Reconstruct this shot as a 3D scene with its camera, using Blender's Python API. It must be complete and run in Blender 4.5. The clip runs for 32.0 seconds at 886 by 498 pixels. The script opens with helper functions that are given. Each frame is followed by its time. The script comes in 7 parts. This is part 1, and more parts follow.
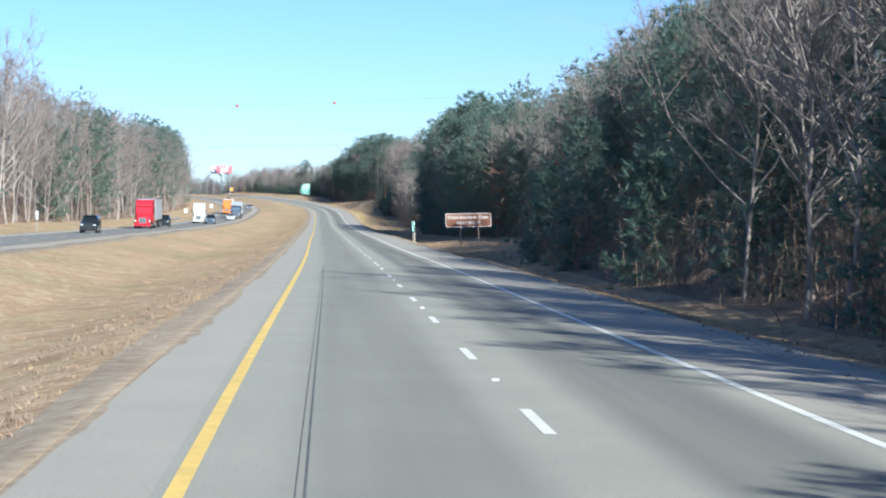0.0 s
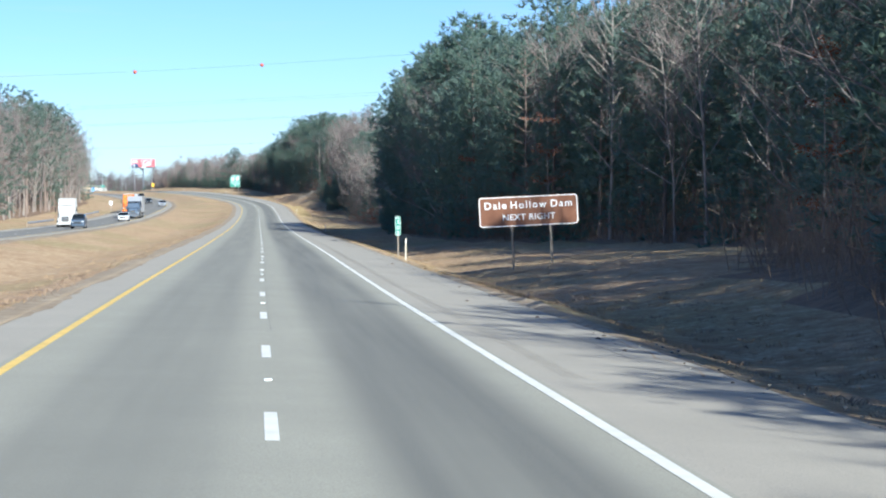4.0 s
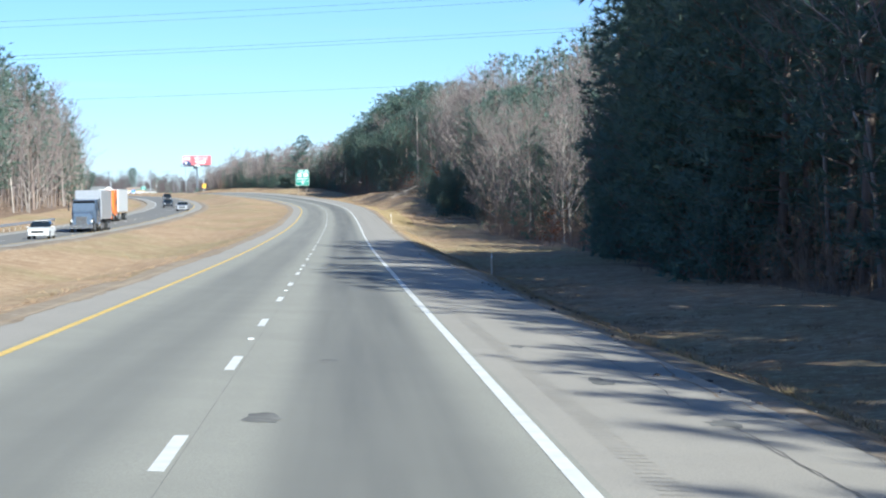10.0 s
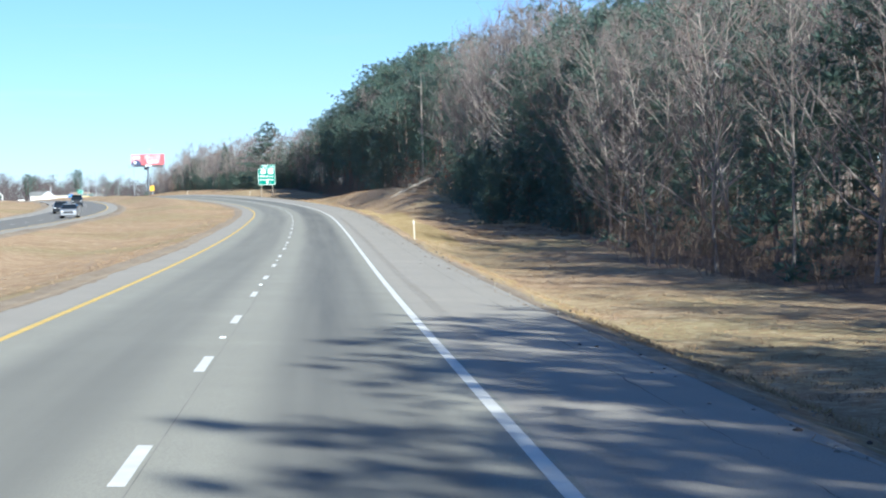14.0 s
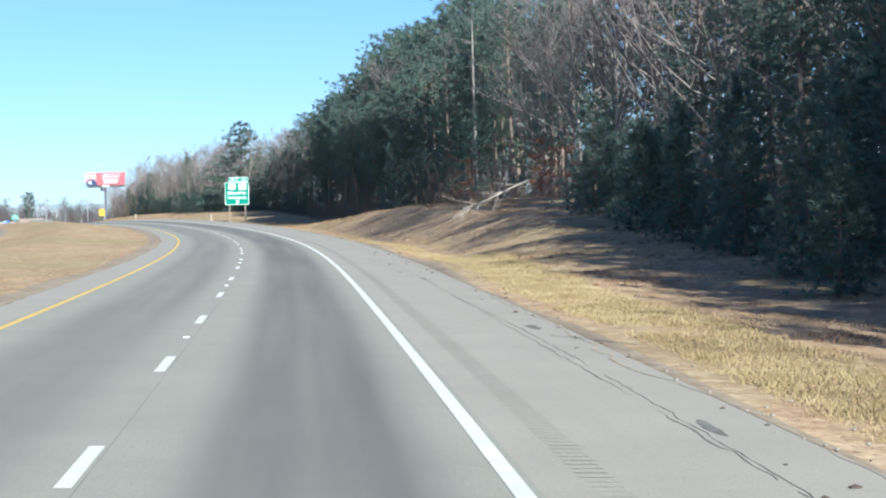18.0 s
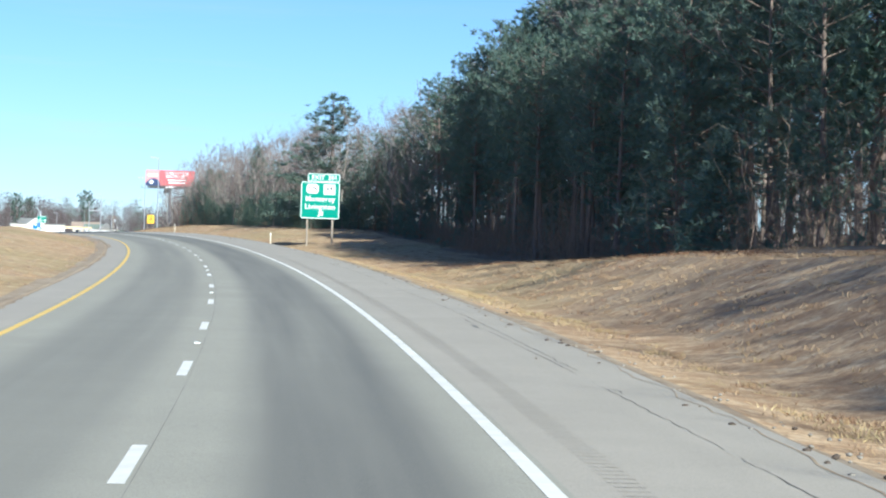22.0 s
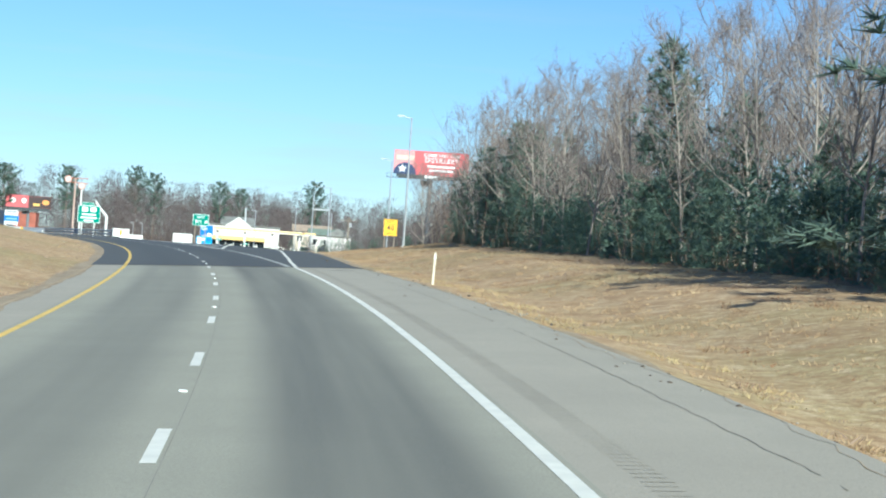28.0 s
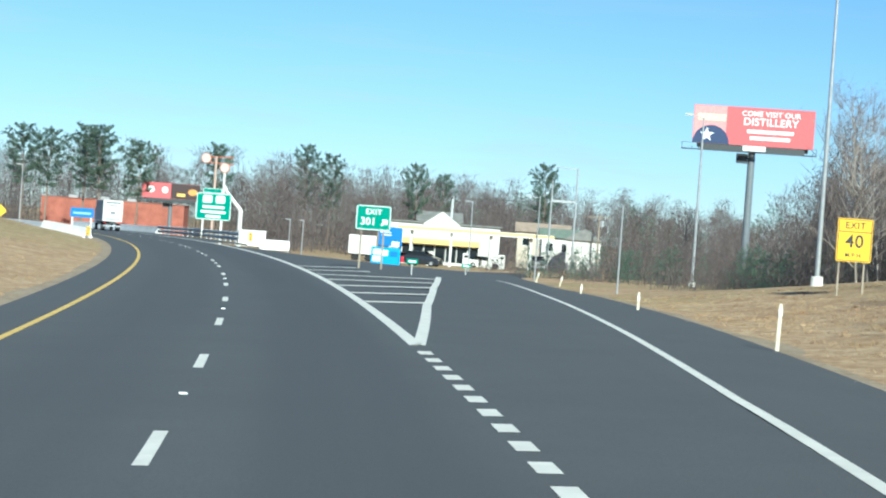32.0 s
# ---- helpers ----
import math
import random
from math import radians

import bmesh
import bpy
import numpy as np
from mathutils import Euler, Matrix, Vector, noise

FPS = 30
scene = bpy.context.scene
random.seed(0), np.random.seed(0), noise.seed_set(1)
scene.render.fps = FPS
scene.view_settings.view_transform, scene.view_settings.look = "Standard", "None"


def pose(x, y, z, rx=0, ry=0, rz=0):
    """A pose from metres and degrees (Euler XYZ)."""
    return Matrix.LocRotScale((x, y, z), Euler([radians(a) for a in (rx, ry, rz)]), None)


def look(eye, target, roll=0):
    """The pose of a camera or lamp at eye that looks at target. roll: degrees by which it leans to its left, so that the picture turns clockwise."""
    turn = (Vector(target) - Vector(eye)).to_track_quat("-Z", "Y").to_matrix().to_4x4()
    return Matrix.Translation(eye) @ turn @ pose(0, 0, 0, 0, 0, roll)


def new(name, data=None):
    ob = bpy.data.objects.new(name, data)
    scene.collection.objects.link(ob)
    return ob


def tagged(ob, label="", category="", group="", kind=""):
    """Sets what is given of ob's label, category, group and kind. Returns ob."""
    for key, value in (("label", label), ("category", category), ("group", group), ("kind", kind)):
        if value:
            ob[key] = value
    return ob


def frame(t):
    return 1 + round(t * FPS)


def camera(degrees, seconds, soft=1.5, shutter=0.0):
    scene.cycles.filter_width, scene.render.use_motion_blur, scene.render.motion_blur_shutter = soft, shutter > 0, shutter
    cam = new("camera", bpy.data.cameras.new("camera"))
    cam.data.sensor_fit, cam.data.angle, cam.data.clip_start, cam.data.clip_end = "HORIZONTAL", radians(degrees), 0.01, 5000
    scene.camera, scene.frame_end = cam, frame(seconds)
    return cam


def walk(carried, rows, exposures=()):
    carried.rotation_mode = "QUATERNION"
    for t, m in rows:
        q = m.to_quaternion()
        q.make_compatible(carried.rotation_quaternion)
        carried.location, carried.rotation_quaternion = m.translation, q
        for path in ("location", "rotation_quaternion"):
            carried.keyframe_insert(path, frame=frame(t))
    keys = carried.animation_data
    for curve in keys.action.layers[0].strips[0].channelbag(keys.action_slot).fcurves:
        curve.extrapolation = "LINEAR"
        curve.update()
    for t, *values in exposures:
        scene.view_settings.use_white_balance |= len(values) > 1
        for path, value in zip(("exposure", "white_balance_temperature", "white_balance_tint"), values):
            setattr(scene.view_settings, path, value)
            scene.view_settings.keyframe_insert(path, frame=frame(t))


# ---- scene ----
cam = camera(23.58, 32.0, soft=2.1)
ROWS = [
    (0.0, -2.52, -4.27, 2.348, 88.639, -1.010, -3.355),
    (0.5, -2.33, 11.16, 2.190, 88.576, -0.867, -3.534),
    (1.0, -2.16, 26.56, 2.040, 88.508, -0.770, -3.826),
    (1.5, -1.93, 41.94, 1.893, 88.542, -0.665, -4.116),
    (2.0, -1.64, 57.29, 1.743, 88.582, -0.622, -4.371),
    (2.5, -1.23, 72.66, 1.588, 88.535, -0.175, -4.656),
    (3.0, -0.68, 88.23, 1.424, 88.522, 0.176, -4.883),
    (3.5, 0.14, 104.10, 1.242, 88.420, 0.402, -4.964),
    (4.0, 0.38, 119.45, 1.083, 88.438, 0.564, -4.953),
    (4.5, 0.64, 134.87, 0.924, 88.456, 0.640, -4.854),
    (5.0, 0.84, 150.29, 0.769, 88.487, 0.692, -4.722),
    (5.5, 0.97, 165.67, 0.620, 88.473, 0.914, -4.594),
    (6.0, 1.32, 181.49, 0.463, 88.615, 0.659, -4.355),
    (6.5, 1.63, 197.13, 0.314, 88.522, 1.163, -4.171),
    (7.0, 1.88, 212.64, 0.174, 88.551, 0.410, -4.044),
    (7.5, 2.08, 228.01, 0.041, 88.524, 0.991, -3.901),
    (8.0, 2.24, 243.31, -0.092, 88.527, 1.210, -3.686),
    (8.5, 2.29, 258.58, -0.225, 88.518, 1.113, -3.326),
    (9.0, 2.30, 273.87, -0.355, 88.570, 1.129, -3.015),
    (9.5, 2.25, 289.37, -0.483, 88.625, 0.850, -2.811),
    (10.0, 2.16, 304.92, -0.609, 88.630, 0.882, -2.750),
    (10.5, 2.06, 320.47, -0.731, 88.648, 0.949, -2.804),
    (11.0, 1.97, 336.00, -0.849, 88.629, 1.045, -2.890),
    (11.5, 1.96, 351.42, -0.965, 88.557, 1.053, -2.972),
    (12.0, 1.94, 366.83, -1.074, 88.581, 0.794, -3.012),
    (12.5, 1.97, 382.11, -1.175, 88.629, 1.088, -3.110),
    (13.0, 1.97, 397.42, -1.268, 88.740, 1.348, -3.212),
    (13.5, 2.02, 412.75, -1.350, 88.854, 0.850, -3.333),
    (14.0, 2.10, 428.10, -1.413, 88.779, 1.327, -3.413),
    (14.5, 2.21, 443.46, -1.456, 88.870, 1.516, -3.475),
    (15.0, 2.30, 458.74, -1.480, 88.925, 1.864, -3.455),
    (15.5, 2.31, 473.94, -1.479, 89.048, 1.643, -3.291),
    (16.0, 2.31, 489.17, -1.458, 89.107, 1.618, -3.373),
    (16.5, 2.30, 504.38, -1.410, 89.183, 1.481, -3.428),
    (17.0, 2.30, 519.58, -1.335, 89.265, 1.377, -3.484),
    (17.5, 2.34, 534.78, -1.234, 89.367, 1.292, -3.471),
    (18.0, 2.43, 550.03, -1.104, 89.455, 1.667, -3.633),
    (18.5, 2.55, 565.36, -0.942, 89.613, 1.861, -3.516),
    (19.0, 2.58, 580.65, -0.756, 89.716, 1.320, -3.141),
    (19.5, 2.46, 595.83, -0.561, 89.955, 0.676, -2.551),
    (20.0, 2.17, 610.93, -0.361, 90.094, -0.598, -2.091),
    (20.5, 1.76, 626.01, -0.155, 90.148, -0.854, -1.854),
    (21.0, 1.25, 641.09, 0.052, 90.145, -1.374, -1.652),
    (21.5, 0.68, 656.21, 0.263, 90.176, -1.869, -1.369),
    (22.0, 0.00, 671.35, 0.477, 90.121, -1.687, -1.008),
    (22.5, -0.78, 686.38, 0.694, 90.018, -2.230, -0.459),
    (23.0, -1.72, 701.43, 0.917, 90.114, -1.943, 0.221),
    (23.5, -2.85, 716.48, 1.145, 90.058, -2.042, 0.880),
    (24.0, -4.13, 731.58, 1.380, 90.076, -2.132, 1.498),
    (24.5, -5.60, 746.67, 1.622, 90.174, -2.403, 1.942),
    (25.0, -7.17, 761.72, 1.866, 90.191, -2.532, 2.584),
    (25.5, -8.90, 776.80, 2.108, 90.213, -2.762, 3.149),
    (26.0, -10.75, 791.89, 2.348, 90.217, -3.020, 3.701),
    (26.5, -12.74, 806.98, 2.584, 90.193, -3.089, 4.316),
    (27.0, -14.94, 822.12, 2.816, 90.155, -3.894, 4.888),
    (27.5, -17.27, 837.17, 3.045, 90.082, -3.829, 5.487),
    (28.0, -19.69, 852.08, 3.264, 90.029, -3.903, 5.984),
    (28.5, -22.21, 866.98, 3.467, 89.916, -3.475, 6.548),
    (29.0, -24.90, 881.81, 3.649, 89.860, -3.844, 7.223),
    (29.5, -27.78, 896.65, 3.810, 89.804, -3.618, 7.921),
    (30.0, -30.83, 911.57, 3.943, 89.801, -3.757, 8.601),
    (30.5, -34.10, 926.53, 4.053, 89.705, -3.223, 9.208),
    (31.0, -37.61, 941.55, 4.141, 89.629, -3.446, 9.899),
    (31.5, -41.23, 956.56, 4.217, 89.675, -3.432, 10.633),
    (32.0, -45.05, 971.52, 4.278, 89.526, -4.154, 11.276),
]
walk(cam, [(t, pose(*row)) for t, *row in ROWS], exposures=((0.0, 0.98, 4820.0, 10.0), (13.0, 0.98, 4800.0, 10.0), (20.0, 0.96, 4860.0, 9.5), (24.0, 0.87, 4850.0, 6.5), (27.0, 0.75, 4850.0, 2.5), (32.0, 0.72, 4870.0, -2.5)))

# road line: curvature per km, grade and cross-fall in percent, along the lane line
BEND = [-0.57, -0.25, 0.05, 0.13, -0.11, 0.07, -0.01, 0.01, 0.00, -0.06, 0.13, 0.15, 0.71, 0.78, 0.50, 0.83, 0.62, 0.71, 0.71, 0.84, 0.95, 0.95, 1.00, 2.50, 4.50, 5.00, 5.00, 5.00]
GRADE = [-1.23, -0.97, -0.98, -0.84, -0.84, -0.63, 0.11, 1.18, 1.35, 1.59, 1.47, 0.65, 0.05, -0.20, -0.60, -0.80, -0.60, -0.40, 0.00]
BANK = [-0.75, -3.19, -4.25, -4.19, -4.34, -4.41, -0.90, 2.19, 5.29, 4.27, 3.01, 2.05, 1.34, 0.74]
DASH0 = -4.25

# ---- world and sun ----
SUN_LEFT, SUN_UP = 27.0, 28.0          # the shadows point this far left of north; the sun's height
world = bpy.data.worlds.new("sky")
scene.world = world
world.use_nodes = True
wn = world.node_tree.nodes
sky = wn.new("ShaderNodeTexSky")
sky.sky_type, sky.sun_disc = "NISHITA", False
sky.sun_elevation, sky.sun_rotation = radians(SUN_UP), radians(180 - SUN_LEFT)
sky.altitude, sky.air_density, sky.dust_density, sky.ozone_density = 1500, 1.0, 0.5, 3.0
wn["Background"].inputs["Strength"].default_value = 0.060
wl = world.node_tree.links
sky_at = wn.new("ShaderNodeTexCoord")
streak_map = wn.new("ShaderNodeMapping")
streak_map.inputs["Scale"].default_value = (2.4, 2.4, 26.0)
wl.new(sky_at.outputs["Generated"], streak_map.inputs["Vector"])
streaks = wn.new("ShaderNodeTexNoise")
streaks.inputs["Scale"].default_value, streaks.inputs["Detail"].default_value, streaks.inputs["Roughness"].default_value = 2.2, 6.0, 0.6
wl.new(streak_map.outputs[0], streaks.inputs["Vector"])
streak_at = wn.new("ShaderNodeMapRange")
streak_at.inputs["From Min"].default_value, streak_at.inputs["From Max"].default_value = 0.52, 0.74
wl.new(streaks.outputs["Fac"], streak_at.inputs["Value"])
sky_z = wn.new("ShaderNodeSeparateXYZ")
wl.new(sky_at.outputs["Generated"], sky_z.inputs[0])
low_sky = wn.new("ShaderNodeMapRange")
low_sky.inputs["From Min"].default_value, low_sky.inputs["From Max"].default_value = 0.03, 0.14
low_sky.inputs["To Min"].default_value, low_sky.inputs["To Max"].default_value = 0.85, 0.0
wl.new(sky_z.outputs["Z"], low_sky.inputs["Value"])
thin = wn.new("ShaderNodeMath")
thin.operation = "MULTIPLY"
wl.new(streak_at.outputs[0], thin.inputs[0])
wl.new(low_sky.outputs[0], thin.inputs[1])
veil = wn.new("ShaderNodeHueSaturation")
veil.inputs["Saturation"].default_value, veil.inputs["Value"].default_value = 0.45, 0.86
wl.new(sky.outputs[0], veil.inputs["Color"])
clouded = wn.new("ShaderNodeMix")
clouded.data_type = "RGBA"
wl.new(thin.outputs[0], clouded.inputs["Factor"])
wl.new(sky.outputs[0], clouded.inputs["A"])
wl.new(veil.outputs[0], clouded.inputs["B"])
wl.new(clouded.outputs["Result"], wn["Background"].inputs["Color"])
sun_data = bpy.data.lights.new("sun", "SUN")
sun_data.energy, sun_data.angle, sun_data.color = 5.0, radians(0.6), (1.0, 0.868, 0.61)
sun = new("sun", sun_data)
a, e = radians(SUN_LEFT), radians(SUN_UP)
sun.matrix_world = look((100 * math.sin(a) * math.cos(e), -100 * math.cos(a) * math.cos(e), 100 * math.sin(e)), (0, 0, 0))

# ---- materials ----
MATS = {}


def material(name, build):
    if name not in MATS:
        m = bpy.data.materials.new(name)
        m.use_nodes = True
        MATS[name] = m
        build(m.node_tree, m.node_tree.nodes["Principled BSDF"])
    return MATS[name]


def link(nt, a, b):
    nt.links.new(a, b)


def noise_node(nt, scale, detail=4.0, rough=0.55, coord="Object", stretch=None):
    tc = nt.nodes.new("ShaderNodeTexCoord")
    n = nt.nodes.new("ShaderNodeTexNoise")
    n.inputs["Scale"].default_value, n.inputs["Detail"].default_value, n.inputs["Roughness"].default_value = scale, detail, rough
    out = tc.outputs[coord]
    if stretch:
        mp = nt.nodes.new("ShaderNodeMapping")
        mp.inputs["Scale"].default_value = stretch
        link(nt, out, mp.inputs["Vector"])
        out = mp.outputs[0]
    link(nt, out, n.inputs["Vector"])
    return n.outputs["Fac"]


def ramp(nt, fac, stops):
    r = nt.nodes.new("ShaderNodeValToRGB")
    el = r.color_ramp.elements
    el[0].position, el[0].color = stops[0][0], (*stops[0][1], 1)
    el[1].position, el[1].color = stops[-1][0], (*stops[-1][1], 1)
    for p, c in stops[1:-1]:
        x = el.new(p)
        x.color = (*c, 1)
    link(nt, fac, r.inputs["Fac"])
    return r.outputs["Color"]


def mix(nt, fac, a, b, mode="MIX"):
    m = nt.nodes.new("ShaderNodeMix")
    m.data_type, m.blend_type = "RGBA", mode
    for sock, v in ((m.inputs["Factor"], fac), (m.inputs["A"], a), (m.inputs["B"], b)):
        if hasattr(v, "is_linked"):
            link(nt, v, sock)
        else:
            sock.default_value = v if isinstance(v, float) else (*v, 1)
    return m.outputs["Result"]


def bump(nt, bsdf, fac, strength, distance):
    b = nt.nodes.new("ShaderNodeBump")
    b.inputs["Strength"].default_value, b.inputs["Distance"].default_value = strength, distance
    link(nt, fac, b.inputs["Height"])
    link(nt, b.outputs[0], bsdf.inputs["Normal"])


def plain(name, color, rough=0.5, metal=0.0, vary=0.12, scale=6.0, grain=0.0):
    """A painted or cast surface with faint dirt at two scales."""
    def build(nt, b):
        lo = tuple(c * (1 - vary) for c in color)
        hi = tuple(min(1, c * (1 + vary)) for c in color)
        c1 = ramp(nt, noise_node(nt, scale), [(0.35, lo), (0.65, hi)])
        c2 = mix(nt, ramp(nt, noise_node(nt, scale * 9, 2), [(0.4, (0, 0, 0)), (0.75, (0.35, 0.35, 0.35))]), c1, lo)
        link(nt, c2, b.inputs["Base Color"])
        b.inputs["Roughness"].default_value, b.inputs["Metallic"].default_value = rough, metal
        if grain:
            bump(nt, b, noise_node(nt, 60, 3), 0.4, grain)
    return material(name, build)


def asphalt(name, light, dark, wheel):
    """Asphalt with stone grain, a darker oil band in the middle of each lane and pale wheel paths; UV is metres across and along."""
    def build(nt, b):
        uv = nt.nodes.new("ShaderNodeUVMap")
        sep = nt.nodes.new("ShaderNodeSeparateXYZ")
        link(nt, uv.outputs[0], sep.inputs[0])
        wave = nt.nodes.new("ShaderNodeMath")
        wave.operation = "MULTIPLY_ADD"
        link(nt, sep.outputs["X"], wave.inputs[0])
        wave.inputs[1].default_value, wave.inputs[2].default_value = 2 * math.pi / 3.66, -0.35
        cosn = nt.nodes.new("ShaderNodeMath")
        cosn.operation = "COSINE"
        link(nt, wave.outputs[0], cosn.inputs[0])
        half = nt.nodes.new("ShaderNodeMath")
        half.operation = "MULTIPLY_ADD"
        half.inputs[1].default_value, half.inputs[2].default_value = -0.5, 0.5
        link(nt, cosn.outputs[0], half.inputs[0])
        lane = nt.nodes.new("ShaderNodeMapRange")
        lane.inputs["From Min"].default_value, lane.inputs["From Max"].default_value = 3.6, 4.3
        lane.inputs["To Min"].default_value, lane.inputs["To Max"].default_value = 1.0, 0.0
        ab = nt.nodes.new("ShaderNodeMath")
        ab.operation = "ABSOLUTE"
        link(nt, sep.outputs["X"], ab.inputs[0])
        link(nt, ab.outputs[0], lane.inputs["Value"])
        oil = nt.nodes.new("ShaderNodeMapRange")
        oil.interpolation_type = "SMOOTHSTEP"
        oil.inputs["From Min"].default_value, oil.inputs["From Max"].default_value = 0.06, 0.68
        link(nt, half.outputs[0], oil.inputs["Value"])
        band = nt.nodes.new("ShaderNodeMath")
        band.operation = "MULTIPLY"
        link(nt, oil.outputs[0], band.inputs[0])
        link(nt, lane.outputs[0], band.inputs[1])
        side = nt.nodes.new("ShaderNodeMapRange")
        side.inputs["From Min"].default_value, side.inputs["From Max"].default_value = -0.8, 0.3
        side.inputs["To Min"].default_value, side.inputs["To Max"].default_value = 0.62, 1.0
        link(nt, sep.outputs["X"], side.inputs["Value"])
        worn = nt.nodes.new("ShaderNodeMath")
        worn.operation = "MULTIPLY"
        link(nt, band.outputs[0], worn.inputs[0])
        link(nt, side.outputs[0], worn.inputs[1])
        long = noise_node(nt, 1.0, 3, 0.5, "UV", (1.3, 0.03, 1.0))
        amount = nt.nodes.new("ShaderNodeMath")
        amount.operation = "MULTIPLY"
        link(nt, worn.outputs[0], amount.inputs[0])
        link(nt, ramp(nt, long, [(0.25, (0.5, 0.5, 0.5)), (0.75, (1, 1, 1))]), amount.inputs[1])
        base = ramp(nt, noise_node(nt, 0.35, 5, 0.6), [(0.3, tuple(c * 0.86 for c in light)), (0.7, light)])
        base = mix(nt, ramp(nt, noise_node(nt, 1.0, 4, 0.6, "UV", (2.2, 0.05, 1)), [(0.45, (0, 0, 0)), (0.75, (0.5, 0.5, 0.5))]), base, tuple(c * 0.86 for c in light))
        base = mix(nt, amount.outputs[0], base, wheel)
        grain = noise_node(nt, 45, 2, 0.7)
        base = mix(nt, ramp(nt, grain, [(0.40, (0, 0, 0)), (0.68, (0.68, 0.68, 0.68))]), base, dark)
        link(nt, base, b.inputs["Base Color"])
        b.inputs["Roughness"].default_value = 0.85
        bump(nt, b, grain, 0.35, 0.004)
    return material(name, build)


def leafy(nt, b, color, share):
    """Thin leaves: half of the colour is sent back, half let through."""
    t = nt.nodes.new("ShaderNodeBsdfTranslucent")
    m = nt.nodes.new("ShaderNodeMixShader")
    m.inputs[0].default_value = share
    link(nt, color, t.inputs["Color"])
    link(nt, b.outputs[0], m.inputs[1])
    link(nt, t.outputs[0], m.inputs[2])
    link(nt, m.outputs[0], nt.nodes["Material Output"].inputs["Surface"])


def needles():
    def build(nt, b):
        oi = nt.nodes.new("ShaderNodeObjectInfo")
        c = ramp(nt, noise_node(nt, 0.55, 3), [(0.3, (0.125, 0.19, 0.15)), (0.55, (0.19, 0.265, 0.20)), (0.8, (0.27, 0.335, 0.225))])
        c = mix(nt, ramp(nt, oi.outputs["Random"], [(0.0, (0, 0, 0)), (1.0, (0.6, 0.6, 0.6))]), c, (0.20, 0.255, 0.215))
        link(nt, c, b.inputs["Base Color"])
        b.inputs["Roughness"].default_value = 0.6
        b.inputs["Specular IOR Level"].default_value = 0.25
        leafy(nt, b, c, 0.5)
    return material("pine_needles", build)


def bark(name, dark, pale, scale=3.0):
    def build(nt, b):
        oi = nt.nodes.new("ShaderNodeObjectInfo")
        c = ramp(nt, noise_node(nt, scale, 5, 0.65, "Object", (1, 1, 0.25)), [(0.3, dark), (0.7, pale)])
        c = mix(nt, ramp(nt, oi.outputs["Random"], [(0.0, (0, 0, 0)), (1.0, (0.5, 0.5, 0.5))]), c, tuple(0.5 * (p + q) * 0.8 for p, q in zip(dark, pale)))
        link(nt, c, b.inputs["Base Color"])
        b.inputs["Roughness"].default_value = 0.9
        bump(nt, b, noise_node(nt, scale * 6, 3, 0.6, "Object", (1, 1, 0.2)), 0.5, 0.02)
    return material(name, build)


def grassland():
    """Matted dry winter turf: straw, rust-brown thatch, bare earth and patches of green, at four scales."""
    def build(nt, b):
        big = noise_node(nt, 0.045, 5, 0.6)
        mid = noise_node(nt, 0.5, 5, 0.62)
        tuft = noise_node(nt, 2.2, 5, 0.72)
        fine = noise_node(nt, 7.0, 4, 0.75)
        straw = ramp(nt, mid, [(0.25, (0.36, 0.235, 0.135)), (0.5, (0.53, 0.375, 0.22)), (0.75, (0.61, 0.465, 0.295))])
        green = ramp(nt, mid, [(0.3, (0.30, 0.27, 0.12)), (0.7, (0.45, 0.385, 0.19))])
        c = mix(nt, ramp(nt, big, [(0.46, (0, 0, 0)), (0.64, (0.75, 0.75, 0.75))]), straw, green)
        rough = noise_node(nt, 0.17, 6, 0.68)
        c = mix(nt, ramp(nt, rough, [(0.55, (0, 0, 0)), (0.70, (0.55, 0.55, 0.55))]), c, (0.29, 0.175, 0.095))
        c = mix(nt, ramp(nt, tuft, [(0.49, (0, 0, 0)), (0.60, (0.6, 0.6, 0.6))]), c, (0.31, 0.185, 0.10))
        c = mix(nt, ramp(nt, tuft, [(0.36, (0.75, 0.75, 0.75)), (0.45, (0, 0, 0))]), c, (0.66, 0.52, 0.34))
        c = mix(nt, ramp(nt, fine, [(0.38, (0.5, 0.5, 0.5)), (0.54, (0, 0, 0))]), c, (0.24, 0.16, 0.095))
        link(nt, c, b.inputs["Base Color"])
        b.inputs["Roughness"].default_value = 0.95
        b.inputs["Specular IOR Level"].default_value = 0.1
        lumps = nt.nodes.new("ShaderNodeMath")
        lumps.operation = "MULTIPLY_ADD"
        lumps.inputs[1].default_value = 0.4
        link(nt, fine, lumps.inputs[0])
        link(nt, tuft, lumps.inputs[2])
        bump(nt, b, lumps.outputs[0], 0.8, 0.08)
    return material("dry_turf", build)


def speckled(name, colors, scale, rough=0.95, depth=0.05):
    def build(nt, b):
        n = noise_node(nt, scale, 5, 0.7)
        k = len(colors) - 1
        c = ramp(nt, n, [(0.3 + 0.4 * i / k, col) for i, col in enumerate(colors)])
        c = mix(nt, ramp(nt, noise_node(nt, scale * 0.07, 3), [(0.4, (0, 0, 0)), (0.7, (0.5, 0.5, 0.5))]), c, colors[0])
        link(nt, c, b.inputs["Base Color"])
        b.inputs["Roughness"].default_value = rough
        bump(nt, b, n, 0.8, depth)
    return material(name, build)


